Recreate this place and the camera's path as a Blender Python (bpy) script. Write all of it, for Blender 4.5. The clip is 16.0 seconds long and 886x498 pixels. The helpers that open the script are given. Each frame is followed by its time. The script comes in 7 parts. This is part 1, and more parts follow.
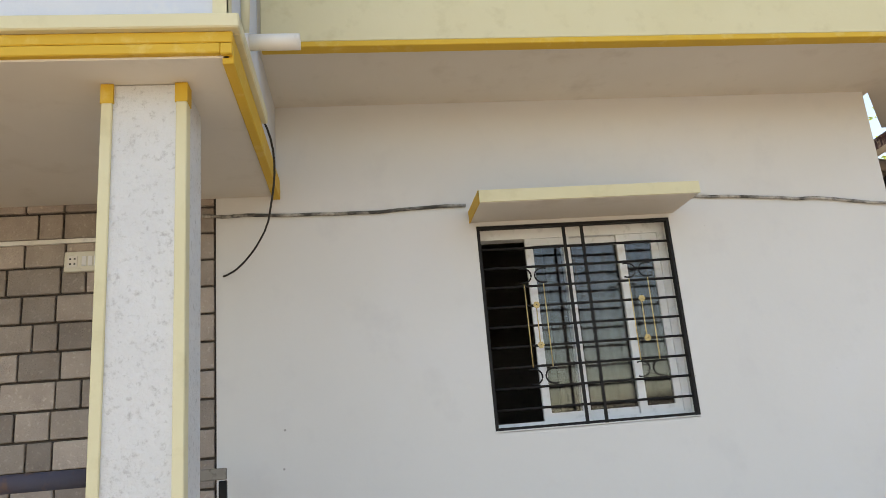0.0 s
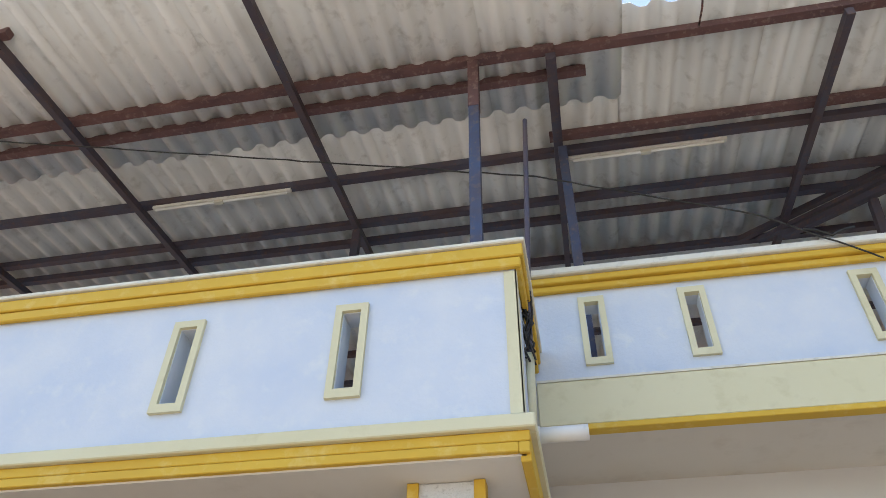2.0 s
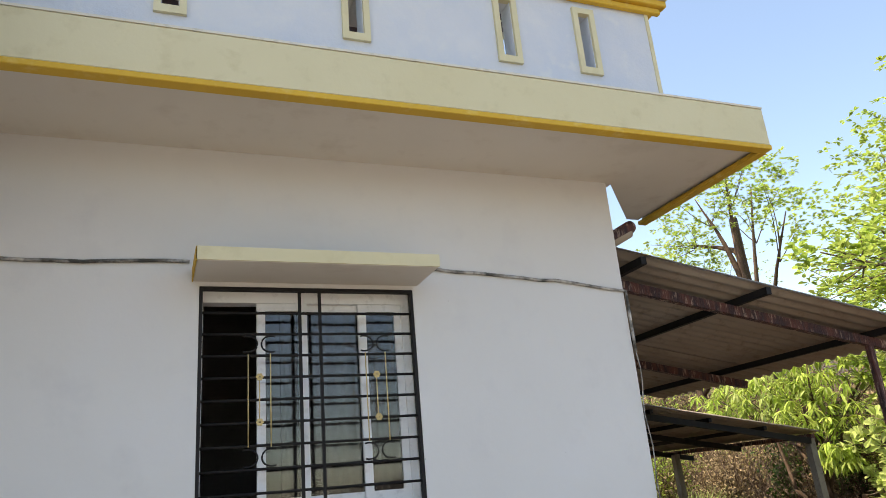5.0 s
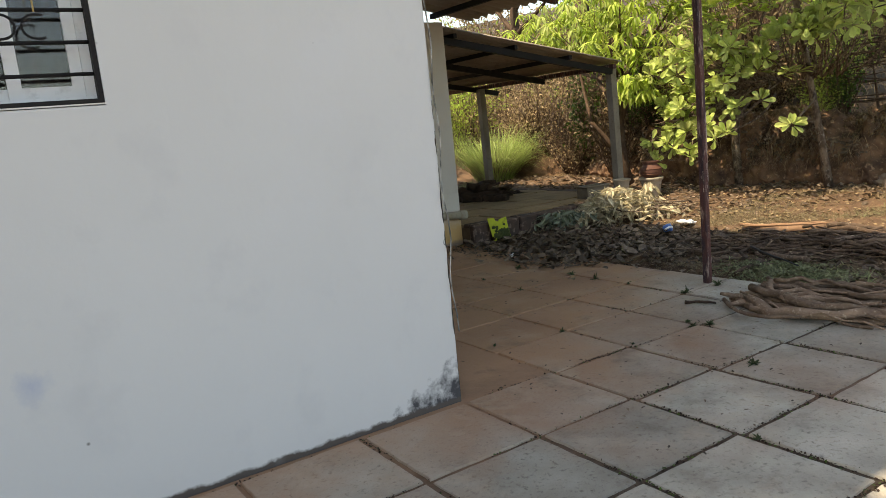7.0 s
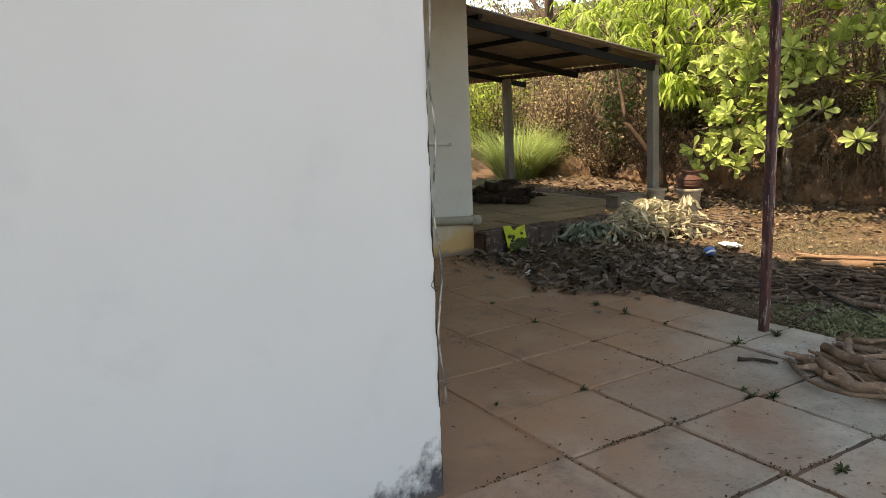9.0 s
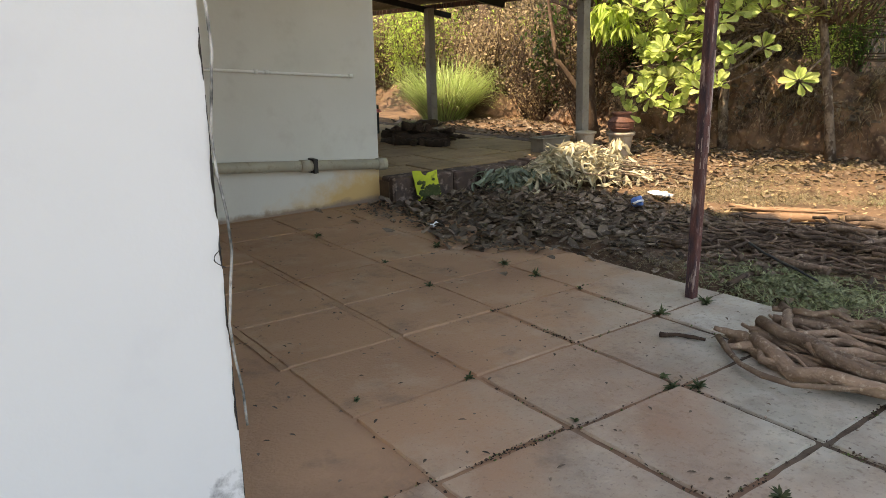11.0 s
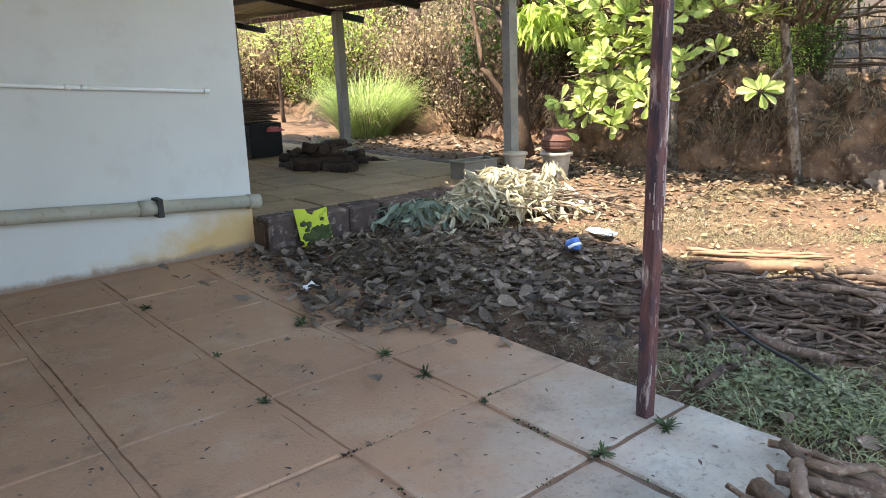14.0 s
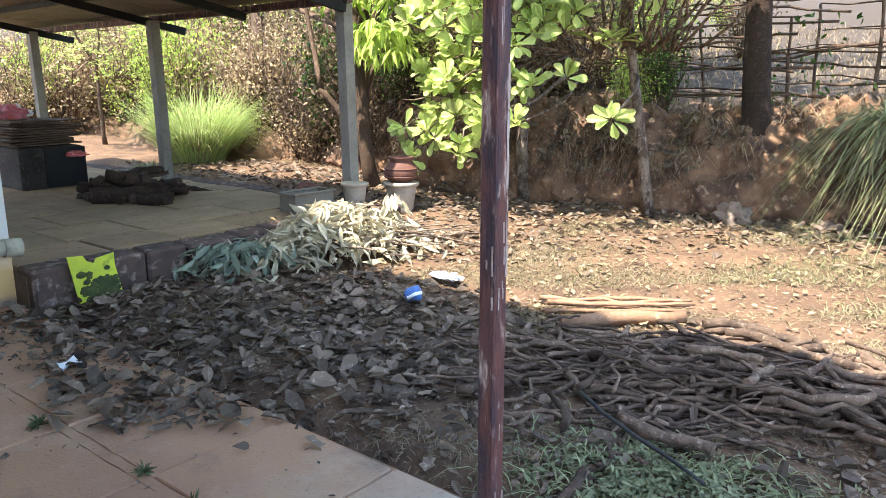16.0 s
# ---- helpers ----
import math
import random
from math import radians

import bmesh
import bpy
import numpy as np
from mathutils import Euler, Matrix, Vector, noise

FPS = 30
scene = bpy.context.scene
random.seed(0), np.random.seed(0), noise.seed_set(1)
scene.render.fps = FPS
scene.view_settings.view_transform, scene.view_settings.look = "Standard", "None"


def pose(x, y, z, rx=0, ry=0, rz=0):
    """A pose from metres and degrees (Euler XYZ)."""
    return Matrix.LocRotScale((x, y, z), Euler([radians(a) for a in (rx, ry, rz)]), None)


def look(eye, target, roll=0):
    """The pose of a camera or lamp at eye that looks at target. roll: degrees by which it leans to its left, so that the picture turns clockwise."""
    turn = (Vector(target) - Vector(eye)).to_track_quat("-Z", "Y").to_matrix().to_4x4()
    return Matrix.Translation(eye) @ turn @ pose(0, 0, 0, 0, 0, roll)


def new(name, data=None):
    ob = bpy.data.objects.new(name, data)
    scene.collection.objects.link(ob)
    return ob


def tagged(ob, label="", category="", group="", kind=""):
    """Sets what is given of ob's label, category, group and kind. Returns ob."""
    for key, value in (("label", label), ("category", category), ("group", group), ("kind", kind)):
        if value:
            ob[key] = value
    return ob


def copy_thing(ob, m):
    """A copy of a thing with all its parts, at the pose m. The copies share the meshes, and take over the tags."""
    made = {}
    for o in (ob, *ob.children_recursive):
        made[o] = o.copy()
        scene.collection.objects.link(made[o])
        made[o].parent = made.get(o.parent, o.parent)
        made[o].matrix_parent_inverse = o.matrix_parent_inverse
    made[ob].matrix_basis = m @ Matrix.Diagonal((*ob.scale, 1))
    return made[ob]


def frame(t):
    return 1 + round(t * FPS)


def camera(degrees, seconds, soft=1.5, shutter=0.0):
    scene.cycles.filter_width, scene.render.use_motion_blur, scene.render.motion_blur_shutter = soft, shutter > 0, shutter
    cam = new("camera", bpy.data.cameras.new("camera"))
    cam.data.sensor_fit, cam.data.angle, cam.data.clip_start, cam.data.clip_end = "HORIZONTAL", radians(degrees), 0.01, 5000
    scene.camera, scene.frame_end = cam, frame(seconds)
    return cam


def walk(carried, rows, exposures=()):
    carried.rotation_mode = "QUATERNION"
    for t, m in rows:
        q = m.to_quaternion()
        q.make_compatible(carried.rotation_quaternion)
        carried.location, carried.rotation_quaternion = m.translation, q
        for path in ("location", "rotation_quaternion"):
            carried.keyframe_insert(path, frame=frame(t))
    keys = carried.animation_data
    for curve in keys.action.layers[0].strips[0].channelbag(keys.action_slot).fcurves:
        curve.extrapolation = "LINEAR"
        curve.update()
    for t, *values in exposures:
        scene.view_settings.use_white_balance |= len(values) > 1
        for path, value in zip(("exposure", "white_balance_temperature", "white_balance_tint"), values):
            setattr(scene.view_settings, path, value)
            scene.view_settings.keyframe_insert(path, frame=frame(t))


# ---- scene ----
cam = camera(62.4, 16.0, soft=0.8)
PATH = [
    (0, (-3.64, -4.402, 1.729), (-3.399, -2.481, 2.233), -4.8),
    (0.2, (-3.616, -4.48, 1.751), (-3.465, -2.63, 2.496), -3.5),
    (0.5, (-3.685, -4.464, 1.783), (-3.525, -2.736, 2.778), -3.6),
    (1, (-3.686, -4.49, 1.864), (-3.482, -2.866, 3.014), -5.6),
    (1.5, (-3.777, -4.5, 1.895), (-3.712, -2.986, 3.2), -3.1),
    (2, (-3.893, -4.543, 1.889), (-4.191, -3.081, 3.221), 1.2),
    (2.5, (-4.02, -4.589, 1.854), (-4.598, -3.089, 3.045), 1.6),
    (3, (-3.901, -4.554, 1.85), (-4.377, -2.922, 2.905), 0.4),
    (3.5, (-3.66, -4.483, 1.823), (-3.616, -2.735, 2.794), -1.3),
    (4, (-3.451, -4.448, 1.84), (-2.991, -2.679, 2.652), -2.6),
    (4.2, (-3.408, -4.428, 1.833), (-2.868, -2.655, 2.584), -3.2),
    (6.3, (-2.431, -3.629, 1.617), (-1.523, -1.864, 1.866), -5.5),
    (6.5, (-2.372, -3.536, 1.573), (-1.419, -1.779, 1.66), -5.2),
    (7, (-2.166, -3.273, 1.524), (-1.085, -1.623, 1.193), -5.7),
    (7.5, (-1.939, -3.104, 1.574), (-1.022, -1.352, 1.274), -7.6),
    (8, (-1.772, -2.874, 1.531), (-0.904, -1.091, 1.27), -3.7),
    (8.5, (-1.626, -2.608, 1.519), (-0.63, -0.909, 1.173), -1.7),
    (9, (-1.458, -2.436, 1.559), (-0.425, -0.762, 1.2), -2.3),
    (9.2, (-1.391, -2.353, 1.559), (-0.384, -0.664, 1.196), -2.6),
    (11.3, (-0.536, -1.83, 1.398), (0.618, -0.283, 0.872), -0.8),
    (11.5, (-0.466, -1.769, 1.39), (0.69, -0.225, 0.862), -0.7),
    (12, (-0.242, -1.569, 1.39), (0.936, -0.038, 0.87), -1.1),
    (12.5, (-0.02, -1.454, 1.395), (1.19, 0.059, 0.897), -1.7),
    (13, (0.227, -1.338, 1.402), (1.449, 0.17, 0.919), -1.8),
    (13.5, (0.413, -1.129, 1.391), (1.644, 0.372, 0.908), -1.7),
    (14, (0.641, -0.985, 1.39), (1.889, 0.499, 0.901), -1.5),
    (14.5, (0.908, -0.918, 1.404), (2.259, 0.471, 0.906), -1.7),
    (15, (1.104, -0.858, 1.395), (2.617, 0.354, 0.905), -1.1),
    (15.5, (1.266, -0.698, 1.378), (2.864, 0.415, 0.919), 0.5),
    (16, (1.4, -0.538, 1.363), (2.92, 0.687, 0.928), 0.0),
]
walk(cam, [(t, look(e, a, roll)) for t, e, a, roll in PATH], exposures=((0, 1.66, 8700, 10), (0.5, 1.55, 7500, 9), (2.0, 1.62, 7000, 9), (3.5, 1.55, 7600, 9), (4.2, 1.38, 7400, 10), (6.3, 1.36, 8700, 9), (9.2, 1.6, 8900, 10), (11.3, 2.1, 9000, 12), (12.0, 2.42, 9000, 12), (12.5, 2.55, 8800, 12), (13.2, 2.6, 7800, 11), (16, 2.7, 6500, 9)))

# ---- world, sun ----
world = bpy.data.worlds.new("sky")
scene.world = world
world.use_nodes = True
wn = world.node_tree.nodes
sky = wn.new("ShaderNodeTexSky")
sky.sky_type = 'NISHITA'
sky.sun_disc = False
SUN = Vector((-0.465, 0.062, 0.88)).normalized()
sky.sun_elevation = math.asin(SUN.z)
sky.sun_rotation = math.atan2(SUN.x, SUN.y)
sky.altitude = 600
sky.dust_density = 1.6
wn["Background"].inputs["Strength"].default_value = 0.15
world.node_tree.links.new(sky.outputs[0], wn["Background"].inputs["Color"])
lamp = bpy.data.lights.new("sun", 'SUN')
lamp.energy, lamp.angle, lamp.color = 3.0, radians(0.6), (1.0, 0.93, 0.82)
sun = new("sun", lamp)
sun.matrix_world = look(SUN * 60, (0, 0, 0))


# ---- materials ----
def material(name, c1, c2=None, c3=None, rough=0.7, metal=0.0, coarse=1.2, fine=14.0, bump=0.15, bump_scale=40.0, spread=0.5, island=0.0, stretch=None, translucent=0.0, spec=0.18):
    """Two-scale noise between c1, c2 (coarse) and c3 (fine specks), with a bump; island varies brightness piece by piece."""
    c2, c3 = c2 or tuple(c * 0.82 for c in c1), c3 or tuple(c * 0.7 for c in c1)
    m = bpy.data.materials.new(name)
    m.use_nodes = True
    nt = m.node_tree
    n, l = nt.nodes, nt.links
    b = n["Principled BSDF"]
    geo = n.new("ShaderNodeNewGeometry")
    pos = geo.outputs["Position"]
    if stretch:
        mp = n.new("ShaderNodeMapping")
        mp.inputs["Scale"].default_value = stretch
        l.new(pos, mp.inputs[0])
        pos = mp.outputs[0]

    def tex(scale, detail=5.0):
        t = n.new("ShaderNodeTexNoise")
        t.inputs["Scale"].default_value, t.inputs["Detail"].default_value, t.inputs["Roughness"].default_value = scale, detail, 0.6
        l.new(pos, t.inputs["Vector"])
        return t.outputs["Fac"]

    def ramp(fac, a, z):
        r = n.new("ShaderNodeMapRange")
        r.inputs["From Min"].default_value, r.inputs["From Max"].default_value = a, z
        r.clamp = True
        l.new(fac, r.inputs["Value"])
        return r.outputs[0]

    def mix(fac, a, z):
        x = n.new("ShaderNodeMix")
        x.data_type = 'RGBA'
        for k, v in ((0, fac), (6, a), (7, z)):
            if isinstance(v, tuple):
                x.inputs[k].default_value = (*v, 1.0)
            elif isinstance(v, float):
                x.inputs[k].default_value = v
            else:
                l.new(v, x.inputs[k])
        return x.outputs[2]

    col = mix(ramp(tex(coarse), 0.5 - spread * 0.35, 0.5 + spread * 0.35), c1, c2)
    col = mix(ramp(tex(fine), 0.55, 0.75), col, c3)
    if island:
        hsv = n.new("ShaderNodeHueSaturation")
        oi = n.new("ShaderNodeObjectInfo")
        add = n.new("ShaderNodeMath")
        add.operation = 'ADD'
        l.new(geo.outputs["Random Per Island"], add.inputs[0])
        l.new(oi.outputs["Random"], add.inputs[1])
        fr = n.new("ShaderNodeMath")
        fr.operation = 'FRACT'
        l.new(add.outputs[0], fr.inputs[0])
        mr = n.new("ShaderNodeMapRange")
        mr.inputs["To Min"].default_value, mr.inputs["To Max"].default_value = 1 - island, 1 + island
        l.new(fr.outputs[0], mr.inputs[0])
        l.new(mr.outputs[0], hsv.inputs["Value"])
        l.new(col, hsv.inputs["Color"])
        col = hsv.outputs[0]
    l.new(col, b.inputs["Base Color"])
    b.inputs["Roughness"].default_value, b.inputs["Metallic"].default_value = rough, metal
    b.inputs["Specular IOR Level"].default_value = spec
    if bump:
        bp = n.new("ShaderNodeBump")
        bp.inputs["Strength"].default_value, bp.inputs["Distance"].default_value = bump, 0.01
        l.new(tex(bump_scale, 4.0), bp.inputs["Height"])
        l.new(bp.outputs[0], b.inputs["Normal"])
    if translucent:
        tr = n.new("ShaderNodeBsdfTranslucent")
        l.new(col, tr.inputs[0])
        ms = n.new("ShaderNodeMixShader")
        ms.inputs[0].default_value = translucent
        l.new(b.outputs[0], ms.inputs[1])
        l.new(tr.outputs[0], ms.inputs[2])
        l.new(ms.outputs[0], n["Material Output"].inputs[0])
    return m


M_WALL = material("white_wall_paint", (0.624, 0.624, 0.608), (0.585, 0.585, 0.569), (0.562, 0.562, 0.546), rough=0.75, coarse=0.7, fine=3.0, bump=0.12, bump_scale=14, spec=0.2)
M_PARAPET = material("bluish_white_paint", (0.593, 0.618, 0.650), (0.50, 0.555, 0.64), (0.61, 0.635, 0.65), rough=0.8, coarse=2.2, fine=7, bump=0.2, bump_scale=45, spec=0.2)
M_PEBBLE = material("textured_white_paint", (0.624, 0.632, 0.640), (0.566, 0.574, 0.582), (0.40, 0.40, 0.40), rough=0.85, coarse=2, fine=42, bump=1.0, bump_scale=45, spec=0.15)
M_CREAM = material("cream_paint", (0.624, 0.584, 0.400), (0.584, 0.536, 0.344), (0.528, 0.480, 0.304), rough=0.7, coarse=0.9, fine=6, bump=0.12, bump_scale=25, spec=0.25)
M_YELLOW = material("yellow_paint", (0.612, 0.391, 0.047), (0.561, 0.348, 0.043), (0.646, 0.468, 0.136), rough=0.65, coarse=1.5, fine=9, bump=0.1, bump_scale=30, spec=0.3)
M_SOFFIT = material("soffit_paint", (0.66, 0.625, 0.565), (0.61, 0.57, 0.505), (0.565, 0.52, 0.455), rough=0.85, coarse=0.6, fine=4, bump=0.08, bump_scale=20, spec=0.15)
M_WHITECAP = material("white_cap_paint", (0.656, 0.640, 0.558), (0.607, 0.574, 0.476), rough=0.75, coarse=2, bump=0.1)
M_TILE = material("grey_brown_stone_tile", (0.38, 0.325, 0.285), (0.29, 0.245, 0.215), (0.48, 0.42, 0.37), rough=0.75, coarse=5, fine=40, bump=0.8, bump_scale=90, island=0.3)
M_GROUT = material("dark_grout", (0.10, 0.085, 0.075), rough=0.9, bump=0.2)
M_SHEET = material("fibre_cement_sheet", (0.72, 0.72, 0.71), (0.62, 0.62, 0.61), (0.49, 0.48, 0.46), rough=0.8, coarse=0.8, fine=7, bump=0.2, bump_scale=30, island=0.1)
M_SHEET2 = material("weathered_roof_sheet", (0.34, 0.29, 0.24), (0.27, 0.22, 0.18), (0.2, 0.16, 0.13), rough=0.75, coarse=1.0, fine=8, bump=0.2, bump_scale=30)
M_STEEL = material("dark_blue_painted_steel", (0.07, 0.075, 0.11), (0.10, 0.07, 0.075), (0.14, 0.09, 0.075), rough=0.5, coarse=2.5, fine=18, bump=0.15, bump_scale=60)
M_BLUEPOST = material("blue_painted_steel", (0.06, 0.085, 0.16), (0.08, 0.075, 0.10), (0.15, 0.12, 0.11), rough=0.5, coarse=4, fine=20, bump=0.15, bump_scale=60)
M_REDOX = material("red_oxide_painted_steel", (0.16, 0.085, 0.08), (0.10, 0.06, 0.065), (0.24, 0.17, 0.15), rough=0.6, coarse=3, fine=22, bump=0.2, bump_scale=60)
M_RUST = material("rusty_steel", (0.12, 0.05, 0.042), (0.045, 0.03, 0.036), (0.55, 0.42, 0.35), rough=0.5, coarse=16, fine=34, bump=0.9, bump_scale=90, spread=0.3, stretch=(1, 1, 0.22))
M_BLACK = material("black_enamel", (0.012, 0.012, 0.014), (0.02, 0.018, 0.017), (0.02, 0.018, 0.016), rough=0.6, coarse=6, fine=30, bump=0.1, spec=0.15)
M_GOLD = material("gold_paint", (0.55, 0.40, 0.17), (0.62, 0.48, 0.24), rough=0.45, metal=0.3, coarse=8, bump=0.1)
M_PVC = material("grey_pvc", (0.38, 0.345, 0.27), (0.32, 0.285, 0.22), (0.25, 0.20, 0.15), rough=0.55, coarse=4, fine=20, bump=0.1)
M_WHITEPVC = material("white_plastic", (0.72, 0.71, 0.68), (0.66, 0.64, 0.59), rough=0.5, coarse=5, bump=0.05)
M_ALU = material("white_aluminium", (0.75, 0.76, 0.77), (0.68, 0.69, 0.70), rough=0.4, coarse=3, bump=0.05)
M_CABLE = material("dark_cable", (0.03, 0.03, 0.03), (0.05, 0.045, 0.04), rough=0.6, coarse=10, bump=0.1)
M_DIRTY = material("dirty_conduit", (0.45, 0.43, 0.40), (0.06, 0.06, 0.055), (0.12, 0.11, 0.1), rough=0.8, coarse=9, fine=30, bump=0.3, spread=0.3)
M_CONC = material("grey_concrete", (0.25, 0.23, 0.20), (0.18, 0.16, 0.14), (0.12, 0.105, 0.09), rough=0.85, coarse=3, fine=25, bump=0.5, bump_scale=50)
M_TERRA = material("dark_terracotta", (0.16, 0.07, 0.05), (0.10, 0.05, 0.04), (0.22, 0.11, 0.07), rough=0.7, coarse=6, fine=30, bump=0.2)
M_POT = material("beige_plastic_pot", (0.40, 0.34, 0.27), (0.33, 0.28, 0.22), (0.24, 0.195, 0.15), rough=0.6, coarse=5, fine=20, bump=0.1)
M_BARK = material("brown_bark", (0.13, 0.085, 0.06), (0.08, 0.05, 0.035), (0.22, 0.16, 0.12), rough=0.9, coarse=6, fine=30, bump=0.8, bump_scale=60, island=0.3, stretch=(1, 1, 0.5))
M_PALEBARK = material("pale_lichen_bark", (0.21, 0.155, 0.115), (0.085, 0.058, 0.042), (0.40, 0.35, 0.29), rough=0.9, coarse=14, fine=26, spread=0.2, bump=1.0, bump_scale=50, island=0.15, stretch=(1, 1, 0.6))
M_STICK = material("weathered_branch_wood", (0.185, 0.125, 0.088), (0.06, 0.04, 0.03), (0.33, 0.25, 0.18), rough=0.9, coarse=9, fine=40, bump=1.0, bump_scale=110, island=0.5)
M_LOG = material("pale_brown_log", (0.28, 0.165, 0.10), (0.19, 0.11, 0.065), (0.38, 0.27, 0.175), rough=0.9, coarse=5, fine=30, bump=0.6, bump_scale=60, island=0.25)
M_LEAFLIGHT = material("bright_cashew_leaf", (0.37, 0.47, 0.12), (0.54, 0.59, 0.23), (0.20, 0.31, 0.06), rough=0.6, coarse=5, fine=14, bump=0.2, island=0.5, translucent=0.4, spec=0.2)
M_LEAFMID = material("mid_green_leaf", (0.33, 0.46, 0.08), (0.48, 0.55, 0.14), (0.13, 0.25, 0.035), rough=0.38, coarse=2, fine=10, bump=0.1, island=0.45, translucent=0.45)
M_LEAFDARK = material("dark_green_leaf", (0.05, 0.095, 0.02), (0.085, 0.13, 0.03), (0.035, 0.07, 0.012), rough=0.4, coarse=2, fine=10, bump=0.1, island=0.4, translucent=0.25)
M_LEAFDRY = material("dry_fallen_leaf", (0.17, 0.125, 0.09), (0.10, 0.072, 0.052), (0.34, 0.265, 0.205), rough=0.7, coarse=6, fine=25, bump=0.4, island=0.65, translucent=0.1)
M_LEAFPALE = material("pale_dried_leaf", (0.50, 0.44, 0.31), (0.42, 0.37, 0.25), (0.30, 0.29, 0.19), rough=0.75, coarse=3, fine=15, bump=0.3, island=0.35, translucent=0.2)
M_LEAFGREY = material("grey_green_wilted_leaf", (0.20, 0.23, 0.17), (0.14, 0.17, 0.12), (0.28, 0.29, 0.22), rough=0.7, coarse=4, fine=15, bump=0.3, island=0.35, translucent=0.15)
M_SCRUB = material("dry_scrub", (0.25, 0.18, 0.105), (0.33, 0.25, 0.15), (0.16, 0.11, 0.07), rough=0.9, coarse=1, fine=10, bump=0.2, island=0.5, translucent=0.2)
M_GRASS = material("green_lemongrass", (0.30, 0.40, 0.11), (0.40, 0.46, 0.19), (0.18, 0.28, 0.06), rough=0.55, coarse=2, fine=10, bump=0.1, island=0.3, translucent=0.35)
M_GRASSDRY = material("straw_grass", (0.26, 0.215, 0.135), (0.19, 0.155, 0.095), (0.13, 0.10, 0.065), rough=0.7, coarse=2, fine=10, bump=0.1, island=0.35, translucent=0.25)
M_GRASSGREY = material("grey_green_grass", (0.20, 0.235, 0.10), (0.31, 0.32, 0.18), (0.11, 0.14, 0.055), rough=0.7, coarse=3, fine=10, bump=0.1, island=0.4, translucent=0.25)
M_WEED = material("blue_green_weed", (0.15, 0.165, 0.08), (0.23, 0.24, 0.14), (0.08, 0.10, 0.045), rough=0.6, coarse=5, fine=15, bump=0.1, island=0.4, translucent=0.2)
M_WEEDDARK = material("dull_dark_weed", (0.045, 0.06, 0.025), (0.07, 0.085, 0.04), (0.03, 0.04, 0.018), rough=0.7, coarse=8, fine=20, bump=0.1, island=0.4, translucent=0.1)
M_FIREWOOD = material("tan_firewood_bark", (0.27, 0.185, 0.13), (0.14, 0.092, 0.065), (0.42, 0.33, 0.25), rough=0.9, coarse=8, fine=35, bump=1.0, bump_scale=80, island=0.35)
M_BRASS = material("dull_brass", (0.26, 0.18, 0.10), (0.18, 0.125, 0.08), rough=0.5, metal=0.5, coarse=9, bump=0.2)
M_MOSS = material("dark_moss", (0.07, 0.085, 0.03), (0.035, 0.045, 0.02), (0.13, 0.13, 0.05), rough=0.95, coarse=9, fine=40, bump=1.0, bump_scale=90)
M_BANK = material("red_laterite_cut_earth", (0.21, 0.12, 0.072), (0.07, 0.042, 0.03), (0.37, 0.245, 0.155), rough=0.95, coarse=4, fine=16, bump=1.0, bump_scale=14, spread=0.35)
M_PRIMER = material("flaking_pale_primer", (0.42, 0.35, 0.31), (0.28, 0.20, 0.17), (0.10, 0.05, 0.04), rough=0.7, coarse=12, fine=60, bump=0.6, bump_scale=90)
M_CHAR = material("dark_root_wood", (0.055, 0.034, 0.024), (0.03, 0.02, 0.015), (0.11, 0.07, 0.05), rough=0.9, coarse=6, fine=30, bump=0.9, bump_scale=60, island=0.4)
M_SOOT = material("sooty_masonry", (0.05, 0.042, 0.038), (0.025, 0.022, 0.02), (0.10, 0.08, 0.07), rough=0.95, coarse=5, fine=25, bump=0.7, bump_scale=40)
M_TROUGH = material("grey_trough_plastic", (0.20, 0.175, 0.14), (0.14, 0.12, 0.095), (0.12, 0.1, 0.08), rough=0.65, coarse=5, fine=20, bump=0.2)
M_ROOTS = material("red_brown_root_fibre", (0.22, 0.145, 0.10), (0.09, 0.055, 0.038), (0.42, 0.32, 0.23), rough=0.9, coarse=2.5, fine=14, bump=0.2, island=0.55, translucent=0.1)
M_PAPER = material("white_paper", (0.78, 0.79, 0.8), (0.7, 0.71, 0.72), rough=0.7, coarse=8, bump=0.1)
M_BLUE = material("blue_plastic", (0.07, 0.16, 0.42), (0.1, 0.2, 0.45), rough=0.4, coarse=10, bump=0.1)
M_YELSHEET = material("yellow_green_sheet", (0.46, 0.50, 0.04), (0.36, 0.40, 0.035), (0.07, 0.085, 0.03), rough=0.6, coarse=6, fine=11, bump=0.4, spread=0.4)
M_PLASTICRED = material("red_plastic_bag", (0.5, 0.08, 0.07), (0.6, 0.25, 0.3), rough=0.4, coarse=9, bump=0.3)
# Colour of the sheet behind the panes, imitating dark glass and its reflections.
M_PANEBACK = material("dark_pane_backing", (0.13, 0.11, 0.10), (0.075, 0.065, 0.06), (0.16, 0.11, 0.085), rough=0.9, coarse=4, fine=10, bump=0.3, stretch=(3, 1, 0.2))
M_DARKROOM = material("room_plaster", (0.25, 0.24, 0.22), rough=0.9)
M_ROCK = material("grey_rock", (0.23, 0.17, 0.13), (0.16, 0.115, 0.09), (0.1, 0.075, 0.06), rough=0.9, coarse=5, fine=20, bump=0.7, bump_scale=30)


SMUDGE = (-2.03, 0.0, 0.66)


